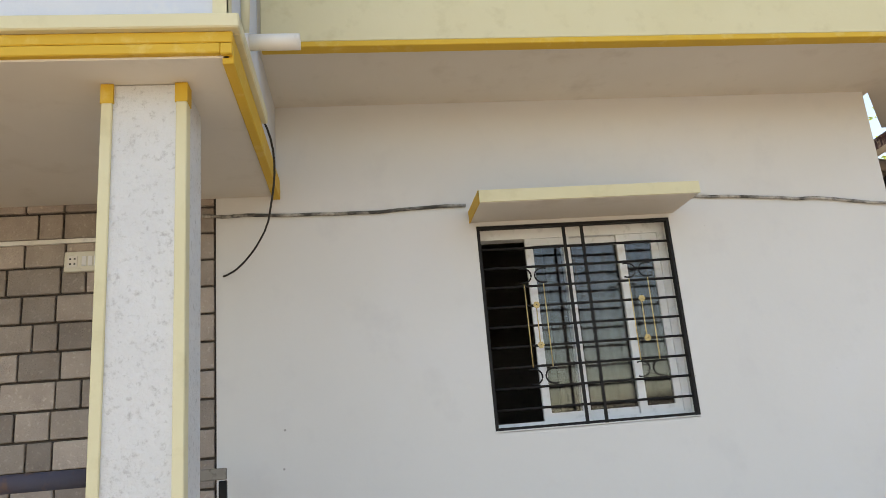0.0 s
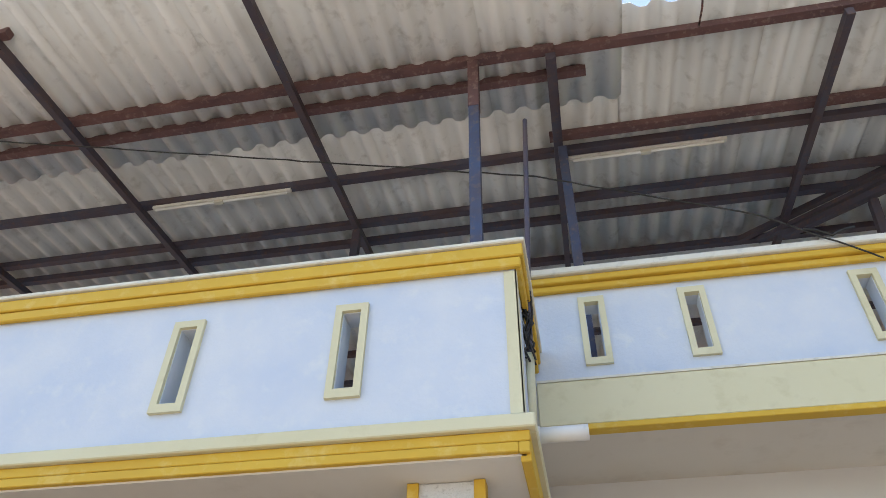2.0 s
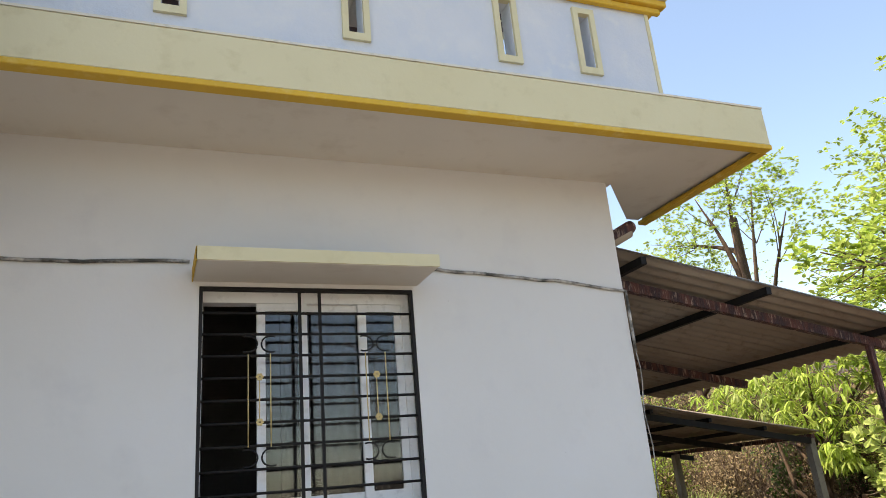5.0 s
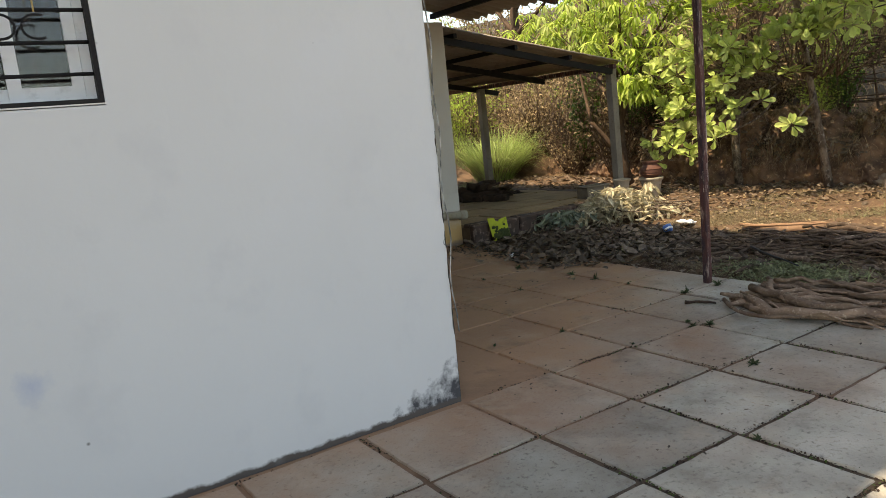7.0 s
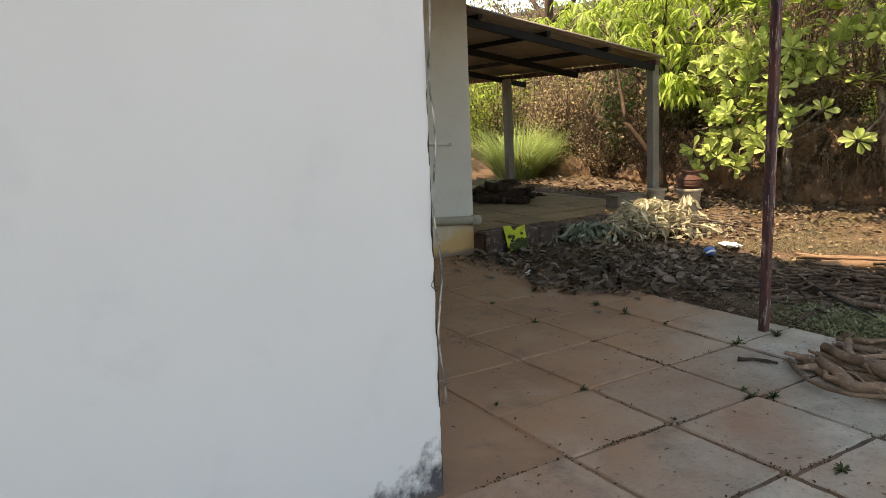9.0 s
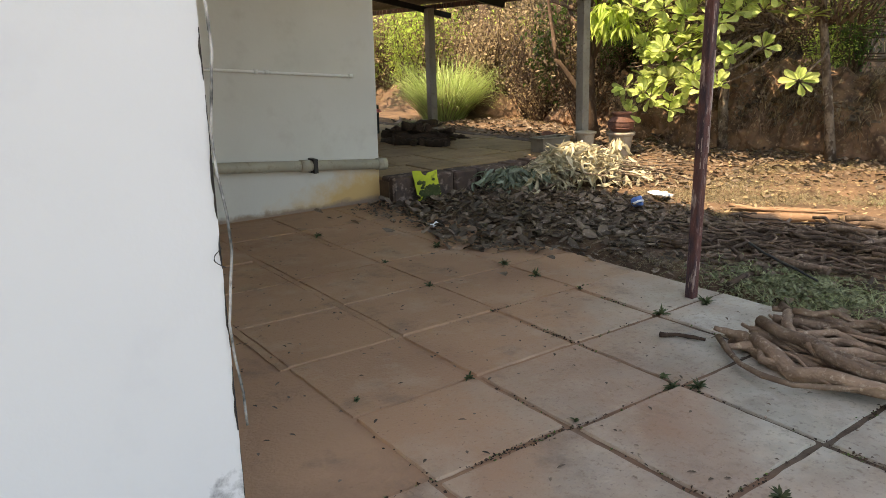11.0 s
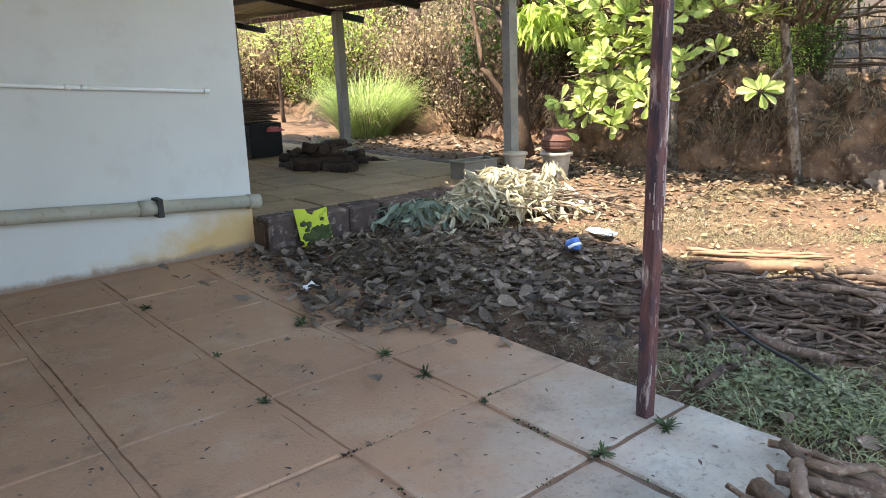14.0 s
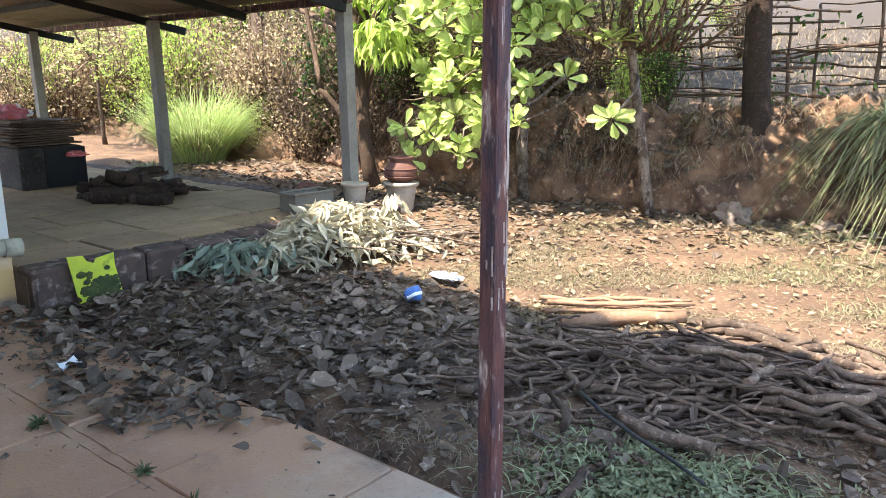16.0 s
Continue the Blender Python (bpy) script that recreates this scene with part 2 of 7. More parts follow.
def stained(m, kind):
    """Adds worn-in stains with shapes of their own: splash dirt on a wall's foot, or laterite dust on paving."""
    nt = m.node_tree
    n, l = nt.nodes, nt.links
    b = n["Principled BSDF"]
    old = b.inputs["Base Color"].links[0].from_socket
    geo = n.new("ShaderNodeNewGeometry")
    sep = n.new("ShaderNodeSeparateXYZ")
    l.new(geo.outputs["Position"], sep.inputs[0])
    ns = n.new("ShaderNodeTexNoise")
    ns.inputs["Detail"].default_value, ns.inputs["Roughness"].default_value = 6.0, 0.65
    l.new(geo.outputs["Position"], ns.inputs["Vector"])

    def lin(parts, const):
        acc = None
        for sock, k in parts:
            mu = n.new("ShaderNodeMath")
            mu.operation = 'MULTIPLY_ADD'
            l.new(sock, mu.inputs[0])
            mu.inputs[1].default_value = k
            if acc is None:
                mu.inputs[2].default_value = const
            else:
                l.new(acc, mu.inputs[2])
            acc = mu.outputs[0]
        return acc

    def clampmix(fac, a, z, lo=0.0, hi=1.0):
        r = n.new("ShaderNodeMapRange")
        r.inputs["From Min"].default_value, r.inputs["From Max"].default_value = lo, hi
        l.new(fac, r.inputs["Value"])
        x = n.new("ShaderNodeMix")
        x.data_type = 'RGBA'
        l.new(r.outputs[0], x.inputs[0])
        l.new(a, x.inputs[6])
        x.inputs[7].default_value = (*z, 1.0)
        return x.outputs[2]

    if kind == "mould":          # black mould and splash at the foot near the house corner
        ns.inputs["Scale"].default_value = 9.0
        f = lin(((sep.outputs[2], -6.0), (sep.outputs[0], 3.0), (ns.outputs["Fac"], 4.2)), 0.1)
        col = clampmix(f, old, (0.07, 0.07, 0.075), 0.7, 1.6)
        f2 = lin(((sep.outputs[2], -40.0), (ns.outputs["Fac"], 2.8)), 0.0)
        col = clampmix(f2, col, (0.10, 0.085, 0.075), 0.2, 0.9)
        sp_ = n.new("ShaderNodeTexVoronoi")
        sp_.inputs["Scale"].default_value = 2.6
        l.new(geo.outputs["Position"], sp_.inputs["Vector"])
        f3 = lin(((sp_.outputs["Distance"], -60.0),), 1.7)
        col = clampmix(f3, col, (0.12, 0.11, 0.10), 0.0, 1.0)
        df = n.new("ShaderNodeVectorMath")     # one grey-blue smudge near the foot
        df.operation = 'DISTANCE'
        l.new(geo.outputs["Position"], df.inputs[0])
        df.inputs[1].default_value = SMUDGE
        f5 = lin(((df.outputs["Value"], -16.0), (ns.outputs["Fac"], 3.0)), -0.2)
        col = clampmix(f5, col, (0.42, 0.46, 0.55), 0.0, 1.6)
        ns4 = n.new("ShaderNodeTexNoise")
        ns4.inputs["Scale"].default_value, ns4.inputs["Detail"].default_value = 1.1, 8.0
        l.new(geo.outputs["Position"], ns4.inputs["Vector"])
        col = clampmix(ns4.outputs["Fac"], col, (0.62, 0.63, 0.66), 0.55, 1.0)
    elif kind == "ochre":        # laterite splash on the wing wall's outer foot
        ns.inputs["Scale"].default_value = 5.0
        f = lin(((sep.outputs[2], -4.5), (sep.outputs[0], 1.5), (ns.outputs["Fac"], 2.2)), -3.6)
        col = clampmix(f, old, (0.55, 0.36, 0.16), 0.0, 1.2)
        f2 = lin(((sep.outputs[2], -16.0), (ns.outputs["Fac"], 2.4)), -0.1)
        col = clampmix(f2, col, (0.28, 0.20, 0.15), 0.2, 0.9)
    elif kind == "field":        # dry grass on the slope beyond the bank, litter in the yard
        ns.inputs["Scale"].default_value = 0.8
        f = lin(((sep.outputs[0], 0.8), (ns.outputs["Fac"], 2.0)), -9.6)
        col = clampmix(f, old, (0.065, 0.05, 0.038), 0.0, 1.0)
    else:                        # laterite dust under the canopy, thinning outwards
        ns.inputs["Scale"].default_value = 1.6
        mx = n.new("ShaderNodeMath")
        mx.operation = 'MAXIMUM'
        l.new(sep.outputs[0], mx.inputs[0])
        mx.inputs[1].default_value = 0.7
        f = lin(((sep.outputs[1], 0.9), (mx.outputs[0], -0.5), (ns.outputs["Fac"], 1.5)), 0.4)
        col = clampmix(f, old, (0.40, 0.23, 0.138), 0.0, 1.0)
        nsb = n.new("ShaderNodeTexNoise")      # washed-in darker and redder drifts
        nsb.inputs["Scale"].default_value, nsb.inputs["Detail"].default_value = 0.9, 7.0
        l.new(geo.outputs["Position"], nsb.inputs["Vector"])
        col = clampmix(nsb.outputs["Fac"], col, (0.29, 0.16, 0.10), 0.46, 0.80)
        ns3 = n.new("ShaderNodeTexNoise")
        ns3.inputs["Scale"].default_value, ns3.inputs["Detail"].default_value, ns3.inputs["Roughness"].default_value = 2.6, 10.0, 0.7
        l.new(geo.outputs["Position"], ns3.inputs["Vector"])
        col = clampmix(ns3.outputs["Fac"], col, (0.15, 0.11, 0.085), 0.54, 0.80)
        if kind == "dust_joint":
            l.new(col, b.inputs["Base Color"])
            return m
        ns5 = n.new("ShaderNodeTexNoise")      # trodden pale patches and fine grit
        ns5.inputs["Scale"].default_value, ns5.inputs["Detail"].default_value, ns5.inputs["Roughness"].default_value = 2.2, 9.0, 0.72
        l.new(geo.outputs["Position"], ns5.inputs["Vector"])
        col = clampmix(ns5.outputs["Fac"], col, (0.50, 0.385, 0.28), 0.52, 0.95)
        ns6 = n.new("ShaderNodeTexNoise")
        ns6.inputs["Scale"].default_value, ns6.inputs["Detail"].default_value = 55.0, 3.0
        l.new(geo.outputs["Position"], ns6.inputs["Vector"])
        col = clampmix(ns6.outputs["Fac"], col, (0.13, 0.09, 0.065), 0.63, 0.85)
    l.new(col, b.inputs["Base Color"])
    return m


M_FRONT = stained(material("white_front_wall_paint", (0.624, 0.624, 0.616), (0.593, 0.593, 0.585), (0.569, 0.569, 0.569), rough=0.75, coarse=0.7, fine=3.0, bump=0.15, bump_scale=12, spec=0.2), "mould")
M_WING = stained(material("white_wing_wall_paint", (0.59, 0.57, 0.52), (0.535, 0.51, 0.46), (0.50, 0.47, 0.42), rough=0.75, coarse=0.8, fine=4.0, bump=0.2, bump_scale=14, spec=0.2), "ochre")
M_SLAB = stained(material("paving_stone", (0.42, 0.385, 0.325), (0.28, 0.255, 0.21), (0.16, 0.14, 0.115), rough=0.72, coarse=2.8, fine=34, bump=0.6, bump_scale=60, island=0.2), "dust")
M_JOINT = material("joint_soil", (0.10, 0.07, 0.05), (0.15, 0.11, 0.08), rough=0.95, coarse=5, fine=30, bump=0.8)
M_JOINT2 = stained(material("joint_soil_dusty", (0.05, 0.038, 0.028), (0.10, 0.075, 0.055), rough=0.95, coarse=5, fine=30, bump=0.8), "dust_joint")
# Unseen ground before the house, its tone set by the light it bounces.
M_BOUNCE = material("bounce_ground_tone", (0.31, 0.287, 0.252), (0.25, 0.232, 0.203), (0.35, 0.325, 0.29), rough=0.9, coarse=1, fine=9, bump=0.4)
M_FLAG = material("platform_flagstone", (0.30, 0.205, 0.115), (0.22, 0.145, 0.08), (0.14, 0.095, 0.06), rough=0.75, coarse=3, fine=18, bump=0.35, island=0.15)
M_PLINTH = material("mossy_plinth_stone", (0.11, 0.07, 0.055), (0.055, 0.042, 0.036), (0.33, 0.25, 0.21), rough=0.9, coarse=6, fine=14, bump=0.8, bump_scale=25)
M_SOIL = stained(material("laterite_soil", (0.165, 0.10, 0.062), (0.072, 0.045, 0.03), (0.24, 0.17, 0.105), rough=0.95, coarse=2.6, fine=30, bump=1.0, bump_scale=45, spread=0.5), "field")

glass = bpy.data.materials.new("window_glass")
glass.use_nodes = True
gb = glass.node_tree.nodes["Principled BSDF"]
gb.inputs["Base Color"].default_value = (0.62, 0.63, 0.64, 1)
gb.inputs["Transmission Weight"].default_value, gb.inputs["Roughness"].default_value, gb.inputs["IOR"].default_value = 1.0, 0.05, 1.55
tube_mat = bpy.data.materials.new("tube_glass")
tube_mat.use_nodes = True
tb = tube_mat.node_tree.nodes["Principled BSDF"]
tb.inputs["Base Color"].default_value, tb.inputs["Roughness"].default_value = (0.8, 0.8, 0.78, 1), 0.25


# ---- mesh helpers ----
def part(name, bm, mat, parent=None, label=""):
    me = bpy.data.meshes.new(name)
    bm.to_mesh(me)
    bm.free()
    me.materials.append(mat)
    ob = new(name, me)
    if parent:
        ob.parent = parent
    if label:
        ob["label"] = label
    return ob


def thing(name, label, category, group="", kind="", at=(0, 0, 0)):
    e = new(name)
    e.empty_display_size = 0.1
    e.location = at
    return tagged(e, label, category, group, kind)


def box(bm, x0, x1, y0, y1, z0, z1, bevel=0.0):
    vs = [bm.verts.new((x, y, z)) for x in (x0, x1) for y in (y0, y1) for z in (z0, z1)]
    fs = [bm.faces.new([vs[i] for i in f]) for f in ((0, 1, 3, 2), (4, 6, 7, 5), (0, 4, 5, 1), (2, 3, 7, 6), (0, 2, 6, 4), (1, 5, 7, 3))]
    if bevel:
        es = list({e for f in fs for e in f.edges})
        bmesh.ops.bevel(bm, geom=es, offset=bevel, segments=1, affect='EDGES', profile=0.5)
    return bm


def boxes(*args, bevel=0.0):
    bm = bmesh.new()
    for a in args:
        box(bm, *a, bevel=bevel)
    return bm


def tube(bm, pts, radii, sides=8, cap=True):
    """A round bar through pts with a radius at each."""
    pts = [Vector(p) for p in pts]
    if not hasattr(radii, "__len__"):
        radii = [radii] * len(pts)
    rings = []
    ref = Vector((0, 0, 1))
    for i, p in enumerate(pts):
        d = (pts[min(i + 1, len(pts) - 1)] - pts[max(i - 1, 0)]).normalized()
        r = ref if abs(d.dot(ref)) < 0.95 else Vector((1, 0, 0))
        u = d.cross(r).normalized()
        v = d.cross(u)
        rings.append([bm.verts.new(p + radii[i] * (math.cos(a) * u + math.sin(a) * v)) for a in [2 * math.pi * k / sides for k in range(sides)]])
    for a, b in zip(rings, rings[1:]):
        for k in range(sides):
            f = bm.faces.new((a[k], a[(k + 1) % sides], b[(k + 1) % sides], b[k]))
            f.smooth = True
    if cap:
        bm.faces.new(rings[0][::-1])
        bm.faces.new(rings[-1])
    return bm


def beam(bm, a, b, w, h):
    """A square-section bar from a to b: w across, h high."""
    a, b = Vector(a), Vector(b)
    d = (b - a).normalized()
    up = Vector((0, 0, 1)) if abs(d.z) < 0.9 else Vector((0, 1, 0))
    u = d.cross(up).normalized() * (w / 2)
    v = u.cross(d).normalized() * (h / 2)
    q = [[bm.verts.new(p + s * u + t * v) for s, t in ((-1, -1), (1, -1), (1, 1), (-1, 1))] for p in (a, b)]
    for k in range(4):
        bm.faces.new((q[0][k], q[0][(k + 1) % 4], q[1][(k + 1) % 4], q[1][k]))
    bm.faces.new(q[0][::-1])
    bm.faces.new(q[1])
    bmesh.ops.recalc_face_normals(bm, faces=bm.faces[:])
    return bm


def lathe(bm, prof, at=(0, 0, 0), sides=20):
    rings = []
    for r, z in prof:
        rings.append([bm.verts.new((at[0] + r * math.cos(2 * math.pi * k / sides), at[1] + r * math.sin(2 * math.pi * k / sides), at[2] + z)) for k in range(sides)])
    for a, b in zip(rings, rings[1:]):
        for k in range(sides):
            f = bm.faces.new((a[k], a[(k + 1) % sides], b[(k + 1) % sides], b[k]))
            f.smooth = True
    bm.faces.new(rings[0][::-1])
    bm.faces.new(rings[-1])
    return bm


def holed(bm, x0, x1, z0, z1, y0, y1, holes):
    """A wall along x with rectangular openings (x0, x1, z0, z1) through it."""
    xs = sorted({x0, x1, *[h[0] for h in holes], *[h[1] for h in holes]})
    for a, b in zip(xs, xs[1:]):
        cut = sorted((h[2], h[3]) for h in holes if h[0] <= a + 1e-6 and h[1] >= b - 1e-6)
        z = z0
        for lo, hi in cut + [(z1, z1)]:
            if lo > z:
                box(bm, a, b, y0, y1, z, lo)
            z = hi
    return bm


def mesh_of(name, verts, faces, mat, smooth=False):
    me = bpy.data.meshes.new(name)
    me.from_pydata(verts.tolist() if hasattr(verts, "tolist") else verts, [], faces.tolist() if hasattr(faces, "tolist") else faces)
    me.materials.append(mat)
    if smooth:
        me.polygons.foreach_set("use_smooth", [True] * len(me.polygons))
    me.update()
    return me


RNG = np.random.default_rng(7)


def unit(v):
    return v / np.maximum(np.linalg.norm(v, axis=-1, keepdims=True), 1e-9)


POINTED = ((0.3, 0.8), (0.65, 1.0))
ROUND = ((0.35, 0.55), (0.72, 1.0), (0.93, 0.68))


def leaf_arrays(p, d, nrm, length, width, droop=0.25, fold=0.18, shape=POINTED):
    """Vertices and faces of many leaves: base p, direction d, face normal nrm; ovals folded on the midrib, tips drooping."""
    n = len(p)
    d = unit(d)
    s = unit(np.cross(d, nrm))
    u = np.cross(s, d)
    L, W = np.broadcast_to(length, n)[:, None], np.broadcast_to(width, n)[:, None]
    rows = [p]
    for t, w in shape:
        c = p + d * L * t - u * L * droop * t * t
        rows += [c - s * W * w / 2 + u * W * fold * w, c, c + s * W * w / 2 + u * W * fold * w]
    rows.append(p + d * L - u * L * droop)
    v = np.stack(rows, 1)
    m = len(shape)
    base = (np.arange(n) * (3 * m + 2))[:, None]
    quads = np.array([q for k in range(m - 1) for q in ([1 + 3 * k, 4 + 3 * k, 5 + 3 * k, 2 + 3 * k], [2 + 3 * k, 5 + 3 * k, 6 + 3 * k, 3 + 3 * k])])
    e = 3 * m - 2
    tris = np.array([[0, 1, 2], [0, 2, 3], [e, 3 * m + 1, e + 1], [e + 1, 3 * m + 1, e + 2]])
    fq = (base[:, :, None] + quads[None]).reshape(-1, 4)
    ft = (base[:, :, None] + tris[None]).reshape(-1, 3)
    return v.reshape(-1, 3), fq.tolist() + ft.tolist()


def leaves(name, p, d, nrm, length, width, mat, parent=None, droop=0.25, fold=0.18, label="", shape=POINTED):
    v, f = leaf_arrays(np.asarray(p, float), np.asarray(d, float), np.asarray(nrm, float), length, width, droop, fold, shape)
    ob = new(name, mesh_of(name, v, f, mat))
    if parent:
        ob.parent = parent
    if label:
        ob["label"] = label
    return ob


def blades(name, p, d, length, width, mat, parent=None, bend=0.5, segs=4):
    """Grass blades: tapering strips that rise along d and bow over sideways."""
    p, d = np.asarray(p, float), unit(np.asarray(d, float))
    n = len(p)
    L, W, B = (np.broadcast_to(a, n)[:, None] for a in (length, width, bend))
    flat = d * np.array([1, 1, 0]) + RNG.normal(0, 0.15, (n, 3)) * np.array([1, 1, 0])
    s = unit(np.cross(flat, [0, 0, 1.0]) + 1e-6)
    v = []
    for k in range(segs + 1):
        t = k / segs
        c = p + d * L * t * (1 - 0.25 * B * t) + unit(flat) * L * B * 0.55 * t * t - np.array([0, 0, 1.0]) * L * B * 0.75 * t ** 2.3
        w = W * (1 - t) ** 0.7 + 0.0006
        v += [c - s * w / 2, c + s * w / 2]
    v = np.stack(v, 1).reshape(-1, 3)
    m = 2 * (segs + 1)
    q = np.array([[2 * k, 2 * k + 1, 2 * k + 3, 2 * k + 2] for k in range(segs)])
    f = (np.arange(n)[:, None, None] * m + q[None]).reshape(-1, 4)
    ob = new(name, mesh_of(name, v, f, mat))
    if parent:
        ob.parent = parent
    return ob


def corrugated(name, origin, run, across, length, width, pitch, amp, mat, parent, thick=0.008, sheets=1, lap=0.0):
    """A corrugated sheet: run is the way of the ridges, across the way over them."""
    o, r, a = Vector(origin), Vector(run).normalized(), Vector(across).normalized()
    up = a.cross(r).normalized()
    up = up if up.z > 0 else -up
    k = max(2, int(width / pitch * 8))
    bm = bmesh.new()
    rows = []
    for side in (0, 1):
        for e in (0, 1):
            row = []
            for i in range(k + 1):
                x = width * i / k
                wave = max(-0.6, min(0.6, math.sin(2 * math.pi * x / pitch))) / 0.6
                row.append(bm.verts.new(o + a * x + r * (length * e) + up * (amp * wave + thick * side)))
            rows.append(row)
    b0, b1, t0, t1 = rows
    for i in range(k):
        for q in ((b0[i], b0[i + 1], b1[i + 1], b1[i]), (t0[i + 1], t0[i], t1[i], t1[i + 1]), (b0[i + 1], b0[i], t0[i], t0[i + 1]), (b1[i], b1[i + 1], t1[i + 1], t1[i])):
            f = bm.faces.new(q)
            f.smooth = True
    return part(name, bm, mat, parent)


# ---- house: walls, slabs, parapets ----
WX0, WX1, WZ0, WZ1 = -2.865, -1.585, 1.745, 3.02          # front window opening
bm = bmesh.new()
holed(bm, -4.47, 0, -0.1, 3.9, 0, 0.22, [(WX0, WX1, WZ0, WZ1)])
tagged(part("wall_front", bm, M_FRONT), "white painted front wall with mould at its foot", "wall", kind="structure")
tagged(part("wall_porch", boxes((-11, -4.474, 0.03, 0.22, -0.1, 3.9)), M_GROUT), "porch back wall, grout bed behind stone tiles", "wall", kind="structure")
tagged(part("wall_side", boxes((-0.22, 0, 0.22, 4.43, -0.1, 3.9)), M_WALL), "white painted side wall of the house", "wall", kind="structure")
tagged(part("wall_wing", boxes((0, 3.2, 4.43, 4.63, -0.1, 2.78)), M_WING), "white wing wall with ochre splash stains at its foot", "wall", kind="structure")
tagged(part("wall_wing_side", boxes((3.0, 3.2, 4.63, 8.4, -0.1, 2.78)), M_WING), "white side wall of the wing", "wall", kind="structure")
tagged(part("wall_back", boxes((-11, 3.2, 8.4, 8.6, -0.1, 3.9)), M_WALL), "plain back wall of the house", "wall", kind="structure")
tagged(part("wall_west", boxes((-11.2, -11, 0.03, 8.6, -0.1, 3.9)), M_WALL), "plain far side wall of the house", "wall", kind="structure")
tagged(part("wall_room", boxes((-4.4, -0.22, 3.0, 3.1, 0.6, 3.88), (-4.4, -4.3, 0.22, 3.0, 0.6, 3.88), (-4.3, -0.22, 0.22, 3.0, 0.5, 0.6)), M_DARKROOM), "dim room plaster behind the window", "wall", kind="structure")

# roof slab with its cut corner, and its yellow drip line
def prism(bm, pts, z0, z1):
    lo, hi = [bm.verts.new((x, y, z0)) for x, y in pts], [bm.verts.new((x, y, z1)) for x, y in pts]
    bm.faces.new(lo[::-1])
    bm.faces.new(hi)
    for i in range(len(pts)):
        j = (i + 1) % len(pts)
        bm.faces.new((lo[i], lo[j], hi[j], hi[i]))
    return bm


slab_pts = [(-4.119, -0.80), (0.80, -0.80), (0.76, 0.66), (0.64, 0.66), (0.06, 0.02), (0.06, 8.6), (-11.2, 8.6), (-11.2, 0.0), (-4.119, 0.0)]
tagged(part("ceiling_slab", prism(bmesh.new(), slab_pts, 3.88, 4.14), M_SOFFIT), "flat concrete roof slab with plain painted underside", "ceiling", kind="structure")
tagged(part("trim_fascia", boxes((-4.08, 0.802, -0.825, -0.80, 3.865, 4.14), (0.80, 0.825, -0.80, 0.66, 3.865, 4.14), bevel=0.004), M_CREAM), "cream painted slab fascia with rain streaks", "trim", kind="structure")
tagged(part("trim_drip", boxes((-4.08, 0.81, -0.828, -0.75, 3.83, 3.864), (0.75, 0.828, -0.75, 0.66, 3.83, 3.864), bevel=0.004), M_YELLOW), "yellow drip line under the slab edge", "trim", kind="structure")
tagged(part("trim_ledge", boxes((-4.08, 0.80, -0.83, -0.60, 4.141, 4.155)), M_WHITECAP), "cream slab ledge in front of the parapet", "trim", kind="structure")

# main parapet with slots
slots = [-3.70, -3.08, -2.07, -1.08, -0.49]
holes = [(x - 0.042, x + 0.042, 4.345, 4.76) for x in slots]
bm = holed(bmesh.new(), -4.09, 0.05, 4.156, 4.95, -0.72, -0.60, holes)
box(bm, -0.07, 0.05, -0.60, 8.6, 4.16, 4.95)
box(bm, -11.2, -0.07, 8.48, 8.6, 4.16, 4.95)
tagged(part("wall_parapet", bm, M_PARAPET), "bluish white roof parapet with narrow slots", "wall", kind="structure")


def slot_frames(bm, x, z0, z1, y, w=0.165, t=0.037, proud=0.022):
    for a in ((x - w / 2, x - w / 2 + t, z0, z1), (x + w / 2 - t, x + w / 2, z0, z1), (x - w / 2 + t, x + w / 2 - t, z0, z0 + t + 0.01), (x - w / 2 + t, x + w / 2 - t, z1 - t - 0.005, z1)):
        box(bm, a[0], a[1], y - proud, y + 0.02, a[2], a[3])
    return bm


for i, x in enumerate(slots):
    tagged(part("slot_frame", slot_frames(bmesh.new(), x, 4.295, 4.80, -0.72), M_CREAM), "cream raised frame round a parapet slot", "frame", "parapet slot frames")
tagged(part("trim_cornice", boxes((-4.09, 0.15, -0.76, -0.72, 4.855, 4.90), (-4.09, 0.19, -0.79, -0.72, 4.902, 4.95), (0.05, 0.105, -0.72, 8.6, 4.855, 4.90), (0.05, 0.145, -0.72, 8.6, 4.902, 4.95), bevel=0.006), M_YELLOW), "yellow stepped cornice of the parapet", "trim", kind="structure")
tagged(part("trim_cap", boxes((-4.09, 0.20, -0.82, -0.56, 4.952, 5.005), (-0.09, 0.20, -0.56, 8.6, 4.952, 5.005), bevel=0.008), M_WHITECAP), "off-white parapet coping", "trim", kind="structure")
tagged(part("trim_corner_strip", boxes((0.03, 0.058, -0.728, -0.66, 4.19, 4.883)), M_CREAM), "cream strip on the parapet corner", "trim", kind="structure")

